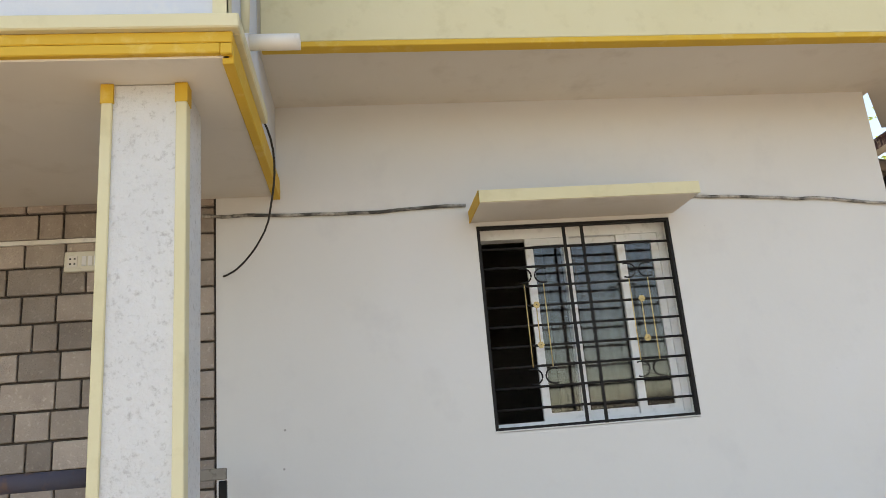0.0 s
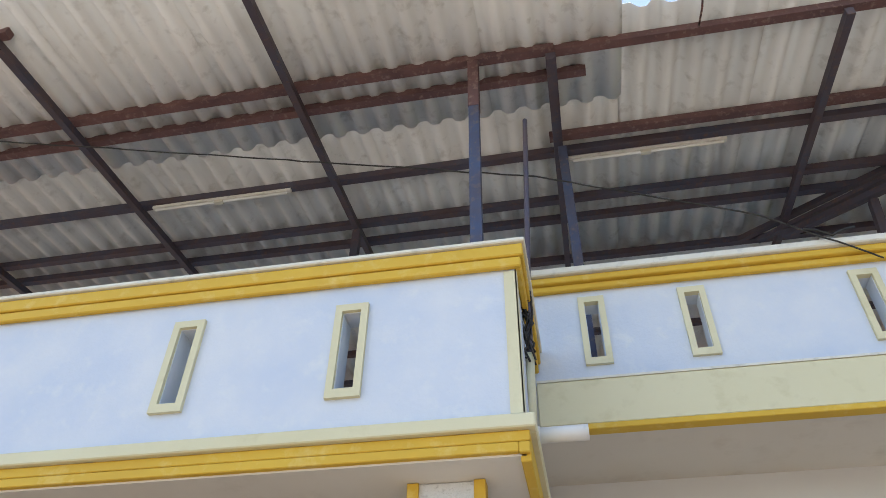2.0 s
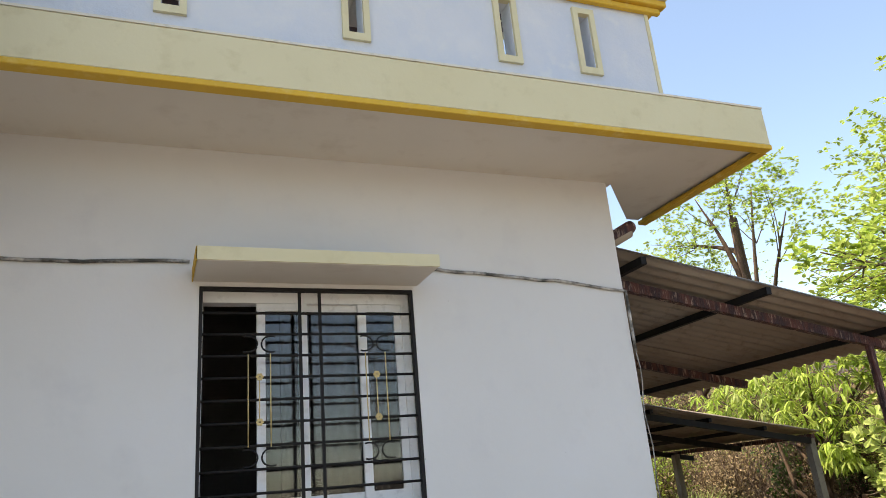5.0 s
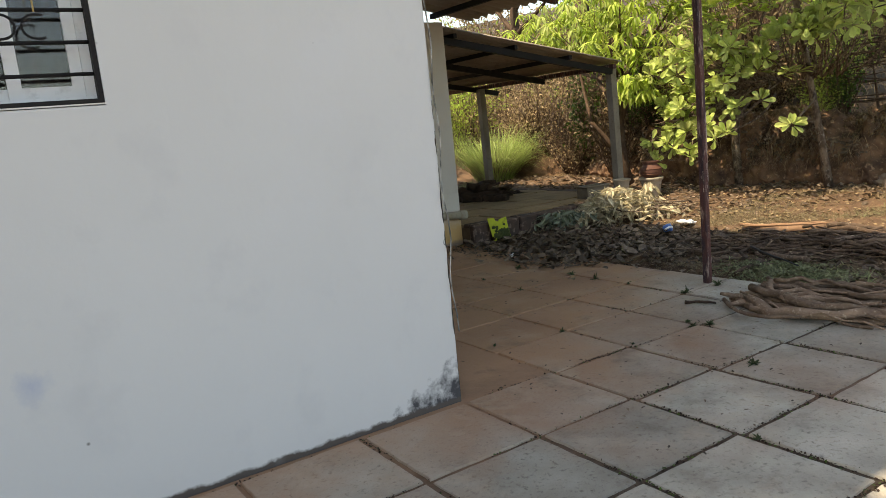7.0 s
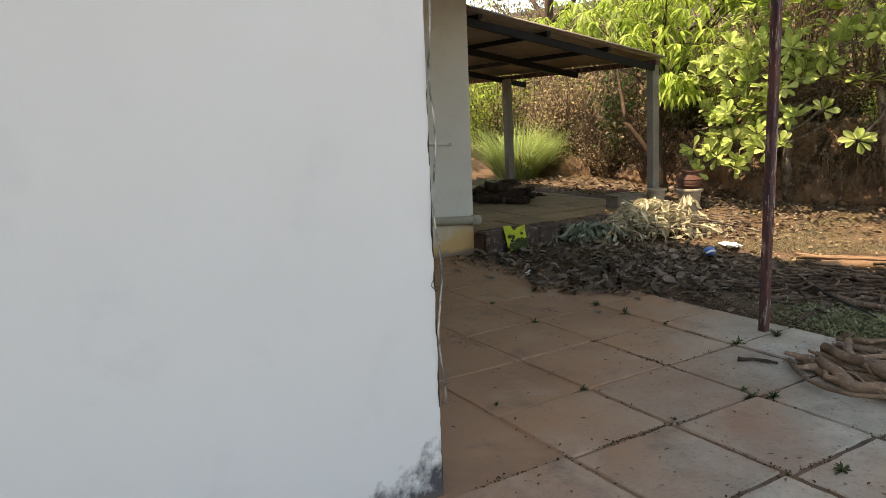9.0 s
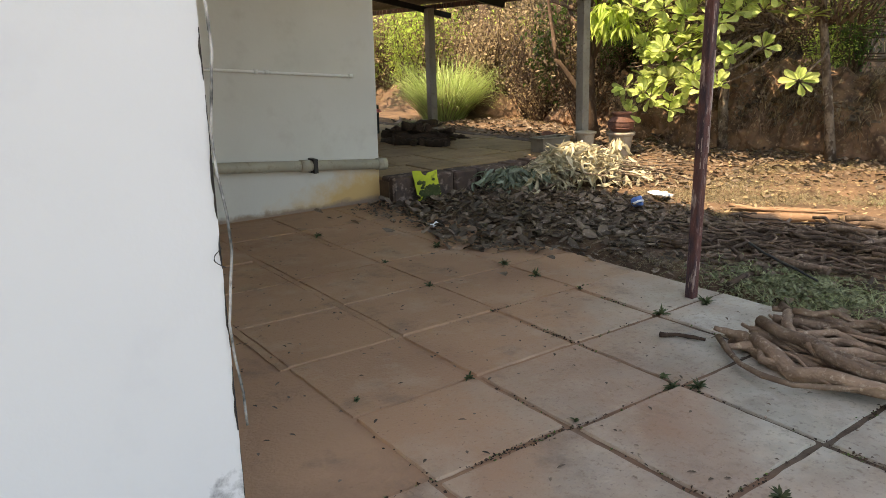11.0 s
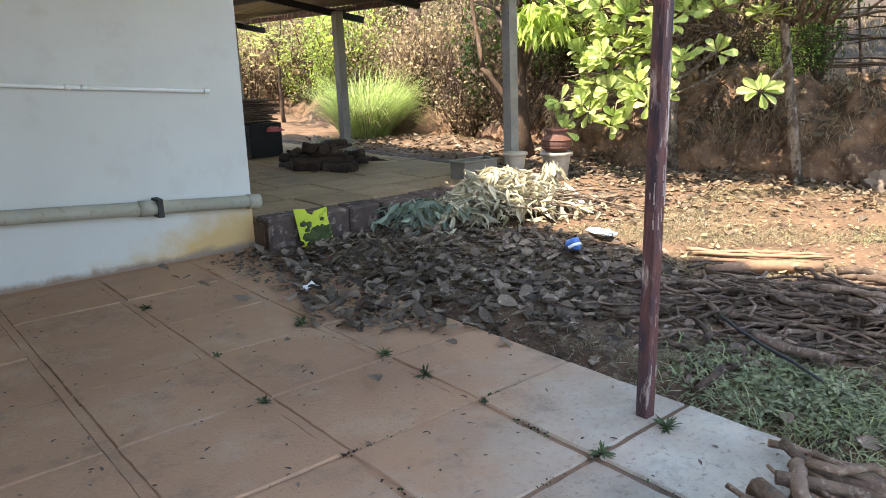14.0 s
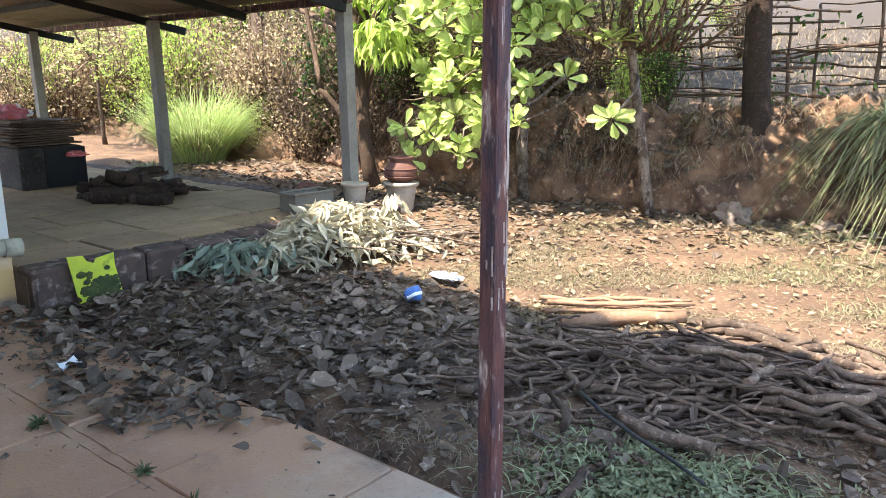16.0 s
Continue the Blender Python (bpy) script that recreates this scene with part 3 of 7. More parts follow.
# porch roof: slab, parapet box
PX1, PY = -4.08, -1.72
tagged(part("ceiling_porch", boxes((-11, PX1 - 0.02, PY + 0.03, -0.001, 3.28, 3.45)), M_SOFFIT), "plain painted porch soffit", "ceiling", kind="structure")
tagged(part("trim_porch_band", boxes((-11, PX1 + 0.03, PY - 0.03, PY + 0.029, 3.385, 3.45), (PX1 - 0.019, PX1 + 0.03, PY + 0.03, -0.83, 3.385, 3.45), bevel=0.006), M_CREAM), "cream band round the porch roof edge", "trim", kind="structure")
tagged(part("trim_porch_yellow", boxes((-11, PX1, PY, PY + 0.029, 3.335, 3.384), (PX1 - 0.045, PX1, PY + 0.03, -0.002, 3.255, 3.384), bevel=0.004), M_YELLOW), "yellow lower band of the porch roof", "trim", kind="structure")
tagged(part("trim_porch_lip", boxes((-11, PX1 - 0.05, PY + 0.002, PY + 0.05, 3.29, 3.334), (PX1 - 0.049, PX1 - 0.002, PY + 0.002, PY + 0.0295, 3.285, 3.334), bevel=0.004), M_YELLOW), "yellow drip lip under the porch band", "trim", kind="structure")
bslots = [-4.925, -5.805, -7.52, -8.40]
bm = holed(bmesh.new(), -11, PX1 - 0.02, 3.456, 4.36, PY, PY + 0.12, [(x - 0.045, x + 0.045, 3.665, 4.095) for x in bslots])
box(bm, PX1 - 0.14, PX1 - 0.02, PY + 0.12, -0.74, 3.456, 4.36)
box(bm, PX1 - 0.14, PX1 - 0.02, -0.74, -0.002, 3.456, 3.879)
tagged(part("wall_porch_parapet", bm, M_PARAPET), "bluish white porch parapet with narrow slots", "wall", kind="structure")
for x in bslots:
    tagged(part("slot_frame", slot_frames(bmesh.new(), x, 3.605, 4.14, PY, w=0.17, t=0.036), M_CREAM), "cream raised frame round a porch parapet slot", "frame", "porch slot frames")
tagged(part("trim_porch_strip", boxes((PX1 - 0.075, PX1 - 0.012, PY - 0.012, PY - 0.001, 3.458, 4.25), (PX1 - 0.019, PX1 - 0.010, PY - 0.012, PY + 0.05, 3.458, 4.25)), M_CREAM), "cream strip on the porch parapet corner", "trim", kind="structure")
tagged(part("trim_porch_cornice", boxes((-11, PX1 + 0.015, PY - 0.035, PY - 0.001, 4.265, 4.325), (-11, PX1 + 0.03, PY - 0.045, PY - 0.001, 4.328, 4.405), (PX1 - 0.018, PX1 + 0.015, PY, -0.73, 4.265, 4.325), (PX1 - 0.018, PX1 + 0.03, PY, -0.73, 4.328, 4.405), bevel=0.006), M_YELLOW), "yellow stepped cornice of the porch parapet", "trim", kind="structure")
tagged(part("trim_porch_cap", boxes((-11, PX1 + 0.045, PY - 0.06, PY + 0.16, 4.408, 4.435), (PX1 - 0.16, PX1 + 0.045, PY + 0.16, -0.73, 4.408, 4.435), bevel=0.006), M_WHITECAP), "off-white coping of the porch parapet", "trim", kind="structure")


def pillar(x0, x1):
    t = thing("porch_pillar", "white textured porch pillar with cream corner strips", "pillar", "porch pillars", at=(x0, -1.5, 0))
    t.location = (0, 0, 0)
    part("shaft", boxes((x0 + 0.012, x1 - 0.012, -1.488, -1.16, -0.05, 3.279), bevel=0.006), M_PEBBLE, t)
    part("corner_strip", boxes((x0, x0 + 0.045, -1.5, -1.43, -0.05, 3.272), bevel=0.004), M_CREAM, t, "cream corner strip with a yellow top")
    part("corner_strip", boxes((x1 - 0.045, x1, -1.5, -1.43, -0.05, 3.272), bevel=0.004), M_CREAM, t, "cream corner strip with a yellow top")
    part("strip_top", boxes((x0 - 0.003, x0 + 0.048, -1.503, -1.427, 3.19, 3.276)), M_YELLOW, t)
    part("strip_top", boxes((x1 - 0.048, x1 + 0.003, -1.503, -1.427, 3.19, 3.276)), M_YELLOW, t)


pillar(-4.65, -4.305)
pillar(-7.93, -7.58)
tagged(part("porch_floor", boxes((-11, -4.48, -1.6, 0.03, -0.1, 0.55)), M_CONC), "raised concrete porch floor", "floor", kind="structure")


# ---- front window ----
def window():
    t = thing("window_1", "white aluminium sliding window, one sash slid open, behind a black iron grille", "window", kind="structure")
    x0, x1, z0, z1 = WX0, WX1, WZ0, WZ1
    f = 0.045
    part("window_frame", boxes((x0, x1, 0.12, 0.21, z0, z0 + f), (x0, x1, 0.12, 0.21, z1 - f - 0.02, z1), (x0, x0 + 0.03, 0.12, 0.21, z0 + f, z1 - f - 0.02), (x1 - f, x1, 0.12, 0.21, z0 + f, z1 - f - 0.02)), M_ALU, t)
    for k, (a, y) in enumerate(((x0 + 0.335, 0.135), (x0 + 0.585, 0.165), (x0 + 0.955, 0.135))):
        b = a + (0.30, 0.42, 0.28)[k]
        s = part("sash", boxes((a, a + 0.05, y, y + 0.025, z0 + f, z1 - 0.065), (b - 0.045, b, y, y + 0.025, z0 + f, z1 - 0.065), (a + 0.05, b - 0.045, y, y + 0.025, z0 + f, z0 + f + 0.045), (a + 0.05, b - 0.045, y, y + 0.025, z1 - 0.11, z1 - 0.065)), M_ALU, t)
        p = part("pane", boxes((a + 0.04, b - 0.035, y + 0.009, y + 0.014, z0 + f + 0.03, z1 - 0.1)), glass, s)
        p.visible_shadow = False
    part("sill", boxes((x0, x1, 0.0, 0.12, z0 - 0.004, z0 + 0.006)), M_WHITEPVC, t)
    g = thing("window_grille", "black iron window grille with scrolls and gold rosettes", "grille", at=(0, 0, 0))
    y = 0.03
    part("grille_frame", boxes((x0 + 0.002, x0 + 0.02, y - 0.03, y + 0.012, z0 + 0.008, z1 - 0.002), (x1 - 0.02, x1 - 0.002, y - 0.03, y + 0.012, z0 + 0.008, z1 - 0.002), (x0 + 0.02, x1 - 0.02, y - 0.03, y + 0.012, z1 - 0.02, z1 - 0.002), (x0 + 0.02, x1 - 0.02, y - 0.03, y + 0.012, z0 + 0.008, z0 + 0.024)), M_BLACK, g)
    zs = [z0 + (z1 - z0) * (k + 1) / 10.2 for k in range(9)]
    for z in zs:
        part("bar", tube(bmesh.new(), ((x0 + 0.01, y, z), (x1 - 0.01, y, z)), 0.0085, 6), M_BLACK, g)
    for x in (-2.295, -2.175):
        part("upright", boxes((x - 0.009, x + 0.009, y - 0.018, y - 0.003, z0 - 0.01, z1 + 0.01)), M_BLACK, g)
    for cx in (-2.53, -1.845):
        for dx in (-0.062, 0.062):
            part("gold_bar", tube(bmesh.new(), ((cx + dx, y - 0.012, zs[2] - 0.01), (cx + dx, y - 0.012, zs[6] + 0.01)), 0.0035, 6), M_GOLD, g)
        part("gold_bar", tube(bmesh.new(), ((cx, y - 0.012, zs[3]), (cx, y - 0.012, zs[5])), 0.0035, 6), M_GOLD, g)
        for z in (zs[3], zs[5]):
            bm = bmesh.new()
            for k in range(6):
                a = k * math.pi / 3
                tube(bm, ((cx + 0.013 * math.cos(a), y - 0.026, z + 0.013 * math.sin(a)), (cx + 0.013 * math.cos(a), y - 0.016, z + 0.013 * math.sin(a))), 0.009, 6)
            part("rosette", bm, M_GOLD, g)
        for z, s in ((zs[7] - 0.06, 1), (zs[1] + 0.06, -1)):
            for sx in (-1, 1):
                bm = bmesh.new()
                pts = []
                for k in range(25):
                    u = k / 24 * 2 - 1
                    a = u * 2.6
                    r = 0.046
                    pts.append((cx + sx * (0.012 + r * (1 - math.cos(a)) * 0.9), y - 0.012, z + 0.066 * u * (1.25 - 0.55 * abs(u) ** 3) + 0.006 * math.sin(a * 2)))
                tube(bm, pts, 0.0055, 6)
                part("scroll", bm, M_BLACK, g)
    # Wavy sheet added behind the panes to give the glass its dark mottling.
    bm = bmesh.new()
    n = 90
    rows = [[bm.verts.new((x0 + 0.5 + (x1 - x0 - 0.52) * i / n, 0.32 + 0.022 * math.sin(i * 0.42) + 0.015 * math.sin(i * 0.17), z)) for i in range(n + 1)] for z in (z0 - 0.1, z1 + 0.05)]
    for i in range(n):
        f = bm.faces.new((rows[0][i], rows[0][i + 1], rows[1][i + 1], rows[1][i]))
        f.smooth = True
    c = part("curtain", bm, M_PANEBACK)
    tagged(c, "dark streaked sheet added behind the window panes for their mottled look", "curtain")
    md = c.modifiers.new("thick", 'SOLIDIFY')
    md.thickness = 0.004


window()
sh = thing("sunshade", "small concrete sunshade slab with yellow painted edge over the window", "sunshade")
part("slab", boxes((-2.90, -1.55, -0.395, 0.0, 3.045, 3.115), bevel=0.004), M_SOFFIT, sh)
part("edge_band", boxes((-2.905, -1.545, -0.405, -0.396, 3.048, 3.122)), M_CREAM, sh, "pale yellow front edge")
part("edge_band", boxes((-2.907, -2.901, -0.405, 0.0, 3.042, 3.12)), M_YELLOW, sh, "yellow side edge")

# ---- spout, cables, lamp, bulb, switch ----
sp = thing("drain_spout", "short white plastic rain spout from the porch roof", "pipe")
bm = bmesh.new()
lathe(bm, ((0.033, 0), (0.037, 0.0), (0.037, 0.25), (0.033, 0.25), (0.03, 0.02)), sides=18)
bmesh.ops.rotate(bm, verts=bm.verts[:], matrix=Matrix.Rotation(radians(90), 3, 'Y'))
bmesh.ops.translate(bm, verts=bm.verts[:], vec=(-4.08, -1.45, 3.49))
part("pipe", bm, M_WHITEPVC, sp)
part("collar", tube(bmesh.new(), ((-4.08, -1.45, 3.49), (-4.05, -1.45, 3.49)), 0.042, 16), M_WHITEPVC, sp)


def cable(name, pts, r, mat, label, wob=0.006, parent=None):
    rr = random.Random(len(label) + int(pts[0][0] * 100))
    out = []
    for a, b in zip(pts, pts[1:]):
        a, b = Vector(a), Vector(b)
        k = max(2, int((b - a).length / 0.12))
        out += [a.lerp(b, i / k) + Vector((0, 0, rr.uniform(-wob, wob))) for i in range(k)]
    out.append(Vector(pts[-1]))
    ob = part(name, tube(bmesh.new(), out, r, 6), mat, parent)
    return ob if parent else tagged(ob, label, "cable")


cable("conduit", ((-4.55, -0.012, 3.165), (-3.75, -0.012, 3.14), (-2.92, -0.012, 3.16)), 0.011, M_DIRTY, "grimy conduit cable clipped along the front wall")
cable("conduit", ((-1.53, -0.012, 3.16), (-0.55, -0.012, 3.10), (0.012, -0.012, 3.04), (0.014, -0.012, 2.6)), 0.011, M_DIRTY, "grimy conduit clipped along the front wall to the corner")
cable("hanging_wire", [(-4.09 + 0.05 * math.sin(k * 0.35) - 0.012 * max(0, k - 10) ** 1.6, -0.9 + 0.88 * k / 18, 3.42 - 0.64 * math.sin(k / 18 * 1.57) ** 1.5) for k in range(19)], 0.006, M_CABLE, "loose black wire hanging from the porch roof edge", 0.002)
bl = thing("bulb_holder", "white bulb holder under the porch ceiling", "lamp")
part("base", lathe(bmesh.new(), ((0.05, 0), (0.05, -0.02), (0.025, -0.035), (0.025, -0.09), (0.02, -0.1)), (-5.92, -0.72, 3.268)), M_WHITEPVC, bl)
part("bulb", lathe(bmesh.new(), ((0.015, -0.1), (0.03, -0.13), (0.033, -0.16), (0.02, -0.19), (0.003, -0.196)), (-5.92, -0.72, 3.268)), tube_mat, bl)
cable("ceiling_wire", ((-5.9, -0.7, 3.272), (-5.84, -0.02, 3.255)), 0.008, M_WHITEPVC, "white wire along the porch ceiling", 0.001)
cb = thing("wall_conduit", "cream square conduit on the tiled porch wall", "conduit")
part("run", boxes((-5.86, -4.9, -0.022, -0.003, 3.035, 3.06)), M_WHITEPVC, cb)
part("drop", boxes((-5.86, -5.83, -0.022, -0.003, 3.062, 3.25)), M_WHITEPVC, cb)
sw = thing("switch_board", "cream plastic switch board with sockets on the tiled wall", "switch board")
part("plate", boxes((-5.33, -5.1, -0.035, -0.003, 2.855, 2.975), bevel=0.004), M_WHITECAP, sw)
for i in range(3):
    part("rocker", boxes((-5.23 + i * 0.035, -5.205 + i * 0.035, -0.042, -0.036, 2.885, 2.945), bevel=0.002), M_ALU, sw)
part("socket", boxes((-5.31, -5.255, -0.039, -0.036, 2.88, 2.95)), M_WHITEPVC, sw)
# Dark chips on the socket's face stand for the shade inside its holes.
for a, b in ((-5.295, 2.93), (-5.27, 2.93), (-5.295, 2.9), (-5.27, 2.9)):
    part("socket_hole", boxes((a - 0.005, a + 0.005, -0.0405, -0.0392, b - 0.005, b + 0.005)), M_CABLE, sw)
rl = thing("porch_railing", "dark steel pipe railing of the porch", "railing")
part("top_rail", tube(bmesh.new(), ((-11, -1.33, 1.70), (-4.70, -1.33, 1.70)), 0.036, 14), M_STEEL, rl)
for x in (-10.4, -9.2, -8.3, -7.0, -5.9):
    part("post", tube(bmesh.new(), ((x, -1.33, 0.5), (x, -1.33, 1.665)), 0.022, 10), M_STEEL, rl)
gt = thing("side_rail", "short black steel side rail at the porch wall", "railing")
part("rail", boxes((-4.52, -4.38, -0.22, -0.19, 1.62, 1.68), bevel=0.004), M_CONC, gt)
part("post", boxes((-4.42, -4.38, -0.22, -0.18, -0.02, 1.615), bevel=0.004), M_BLACK, gt)
fl = thing("wall_flood_lamp", "brown weathered tubular lamp on a bracket at the wall corner", "lamp")
bm = bmesh.new()
lathe(bm, ((0.03, 0), (0.045, 0.02), (0.05, 0.28), (0.043, 0.30), (0.02, 0.30)), sides=14)
bmesh.ops.rotate(bm, verts=bm.verts[:], matrix=Matrix.Rotation(radians(62), 3, 'Y'))
bmesh.ops.translate(bm, verts=bm.verts[:], vec=(0.03, 0.16, 3.47))
part("housing", bm, M_RUST, fl)
part("bracket", boxes((0.0, 0.06, 0.12, 0.19, 3.36, 3.46)), M_RUST, fl)
part("diffuser", tube(bmesh.new(), ((0.09, 0.16, 3.465), (0.26, 0.16, 3.555)), 0.04, 12), M_POT, fl)

# chipped plaster and mould down the house corner, with a loose wire
def corner_chips():
    r = random.Random(52)
    bm = bmesh.new()
    z = 0.05
    while z < 1.62:
        h = r.uniform(0.04, 0.22)
        w = r.uniform(0.003, 0.011)
        k = max(3, int(h / 0.02))
        pts = [(-w * r.uniform(0.35, 1.0) * math.sin(math.pi * (0.12 + 0.76 * i / k)), z + h * i / k) for i in range(k + 1)]
        ring = pts + [(-0.0005, z + h), (-0.0005, z)]
        f = bm.faces.new([bm.verts.new((x, -0.001, zz)) for x, zz in ring])
        ex = bmesh.ops.extrude_face_region(bm, geom=[f])
        bmesh.ops.translate(bm, verts=[v for v in ex["geom"] if isinstance(v, bmesh.types.BMVert)], vec=(0, -0.0015, 0))
        z += h * r.uniform(0.8, 1.5)
    bmesh.ops.recalc_face_normals(bm, faces=bm.faces[:])
    tagged(part("corner_wear", bm, M_SOOT), "dark mouldy chips where plaster has broken off the corner", "wear", kind="stuff")


corner_chips()
cable("corner_wire", [(0.012 + 0.012 * math.sin(k * 1.3), -0.014 - 0.006 * math.sin(k * 0.9), 2.6 - 0.105 * k) for k in range(22)], 0.004, M_DIRTY, "loose grimy wire hanging down the house corner", 0.004)
cable("wire_loop", [(-0.002 - 0.026 * math.sin(k * 0.42), -0.012 - 0.01 * math.sin(k * 0.4), 0.93 - 0.007 * k) for k in range(9)], 0.0015, M_CABLE, "thin curled wire sticking out at the corner", 0.002)

# wire mast with a tangle at the parapet joint
ms = thing("wire_mast", "thin steel mast with a tangle of old wires", "mast")
part("mast", tube(bmesh.new(), ((-4.085, -1.35, 3.56), (-4.065, -1.35, 4.3), (-4.03, -1.35, 5.0), (-3.99, -1.35, 5.9)), 0.016, 8), M_STEEL, ms)
part("sleeve", tube(bmesh.new(), ((-4.09, -1.35, 3.52), (-4.075, -1.35, 4.0)), 0.023, 10), M_CREAM, ms, "cream plastic sleeve pipe")
rr = random.Random(5)
for k in range(9):
    pts = [(-4.075 + rr.uniform(-0.035, 0.03), -1.37 + rr.uniform(-0.03, 0.03), 3.95 + 0.08 * j + rr.uniform(-0.04, 0.04)) for j in range(6)]
    part("wire", tube(bmesh.new(), pts, 0.006, 5), M_CABLE, ms)


# ---- steel roof over the terrace ----
def rz(y):
    return 7.13 + 0.12 * y


rf = thing("terrace_roof", "corrugated cement-sheet roof on dark steel purlins over the terrace", "roof", kind="structure")
run = (0, 1, 0.12)
for i in range(12):
    x = -16.4 + i * 1.1
    corrugated("roof_sheet", (x, -2.45, rz(-2.45) - 0.03 + 0.01 * (i % 2)), run, (1, 0, 0), 1.9, 1.12, 0.22, 0.03, M_SHEET, rf)
for i in range(16):
    x = -16.4 + i * 1.1
    y0 = -0.62 if x < -3.3 else -1.45 if x < 0 else -0.5      # the last sheet stops short
    corrugated("roof_sheet", (x, y0, rz(y0) + 0.01 * (i % 2)), run, (1, 0, 0), 1.88 - y0, 1.12, 0.22, 0.034, M_SHEET, rf)
    corrugated("roof_sheet", (x, 1.75, rz(1.75) + 0.06 + 0.01 * (i % 2)), run, (1, 0, 0), 3.0, 1.12, 0.22, 0.03, M_SHEET, rf)
    corrugated("roof_sheet", (x, 4.7, rz(4.7) + 0.08), (0, 1, -0.2), (1, 0, 0), 4.2, 1.12, 0.22, 0.03, M_SHEET, rf)


def pur(y, x0, x1, mat, w=0.07, h=0.075, drop=0.075):
    part("purlin", beam(bmesh.new(), (x0, y, rz(y) - drop), (x1, y, rz(y) - drop), w, h), mat, rf)


pur(-1.21, -16.3, -3.72, M_REDOX)
pur(-1.19, -3.76, 0.08, M_REDOX)
pur(-0.95, -16.3, -3.48, M_REDOX)
pur(-0.22, -3.82, 1.1, M_REDOX)
for y in (-0.02, 0.68, 1.0, 1.75, 2.6, 3.5, 4.4):
    pur(y, -16.3, 1.15, M_STEEL, drop=0.08)
pur(-2.15, -16.3, -7.8, M_REDOX)
for x in (-14.2, -12.1, -10.0, -7.9, -5.86, -3.76, -1.55, 0.85):
    y0 = -2.2 if x < -5 else -1.2 if x < 0 else -0.42
    part("rafter", beam(bmesh.new(), (x, y0, rz(y0) - 0.15), (x, 4.6, rz(4.6) - 0.15), 0.06, 0.075), M_STEEL, rf)
part("rafter", beam(bmesh.new(), (-3.74, -1.2, rz(-1.2) - 0.14), (-3.74, 0.6, rz(0.6) - 0.14), 0.06, 0.07), M_STEEL, rf)
# hip rafters and their braces at the roof's end
for a, b, w in (((0.62, -0.16, 7.06), (-1.95, 1.68, 7.20), 0.06), ((0.52, -0.10, 6.98), (-1.8, 1.58, 7.08), 0.05), ((0.45, -0.03, 6.86), (-1.6, 1.42, 6.97), 0.07), ((0.62, -0.16, 7.06), (1.1, -0.46, 7.0), 0.06)):
    part("hip_rafter", beam(bmesh.new(), a, b, w, w), M_STEEL, rf)
for a, b, w in (((-0.14, 0.39, 6.84), (-0.17, 0.40, 5.0), 0.075), ((0.42, -0.02, 6.84), (-0.17, 0.41, 6.05), 0.055), ((-0.2, 0.43, 6.82), (-0.6, 0.70, 6.28), 0.055), ((-0.9, 0.93, 6.86), (-0.95, 0.97, 6.3), 0.075)):
    part("brace", beam(bmesh.new(), a, b, w, w), M_STEEL, rf)
for x, y, z0, mat in ((-4.36, -1.2, 3.45, M_BLUEPOST), (-3.72, -0.17, 4.16, M_BLUEPOST), (-8.58, -1.29, 3.45, M_BLUEPOST), (-5.86, 0.67, 4.16, M_STEEL), (-1.6, 2.6, 4.16, M_STEEL), (-7.9, 2.6, 4.16, M_STEEL)):
    part("roof_post", beam(bmesh.new(), (x, y, z0), (x, y, rz(y) - 0.2), 0.075, 0.075), mat, rf)
part("roof_post", beam(bmesh.new(), (-0.02, -0.64, 5.0), (0.5, -0.2, rz(-0.2) - 0.1), 0.07, 0.07), M_STEEL, rf)
part("post_sleeve", beam(bmesh.new(), (-4.36, -1.2, 6.3), (-4.36, -1.2, rz(-1.2) - 0.1), 0.082, 0.082), M_REDOX, rf)
for x, y in ((-2.62, -1.47), (-1.2, -1.47), (-0.3, -1.47), (-8.3, -2.4)):
    part("hook_bolt", tube(bmesh.new(), ((x, y + 0.26, rz(y) - 0.06), (x, y + 0.05, rz(y) - 0.12), (x + 0.02, y - 0.05, rz(y) - 0.02), (x + 0.03, y - 0.04, rz(y) + 0.1)), 0.008, 6), M_RUST, rf)
for x0, x1, y in ((-3.66, -2.28, 0.02), (-7.74, -6.31, -0.05), (-10.8, -9.6, -0.05)):
    tb_ = thing("tube_light", "white fluorescent tube on its batten under the roof", "lamp", "tube lights")
    part("batten", boxes((x0, x1, y - 0.02, y + 0.02, rz(y) - 0.175, rz(y) - 0.145)), M_WHITEPVC, tb_)
    part("tube", tube(bmesh.new(), ((x0 + 0.03, y, rz(y) - 0.19), (x1 - 0.03, y, rz(y) - 0.19)), 0.014, 10), tube_mat, tb_)
    part("choke", boxes(((x0 + x1) / 2 - 0.06, (x0 + x1) / 2 + 0.03, y - 0.02, y + 0.02, rz(y) - 0.21, rz(y) - 0.176)), M_WHITECAP, tb_)
    for u in (0.2, 0.85):
        xx = x0 + (x1 - x0) * u
        part("hanger", tube(bmesh.new(), ((xx, y, rz(y) - 0.145), (xx, y, rz(y) - 0.04)), 0.004, 5), M_CABLE, tb_)
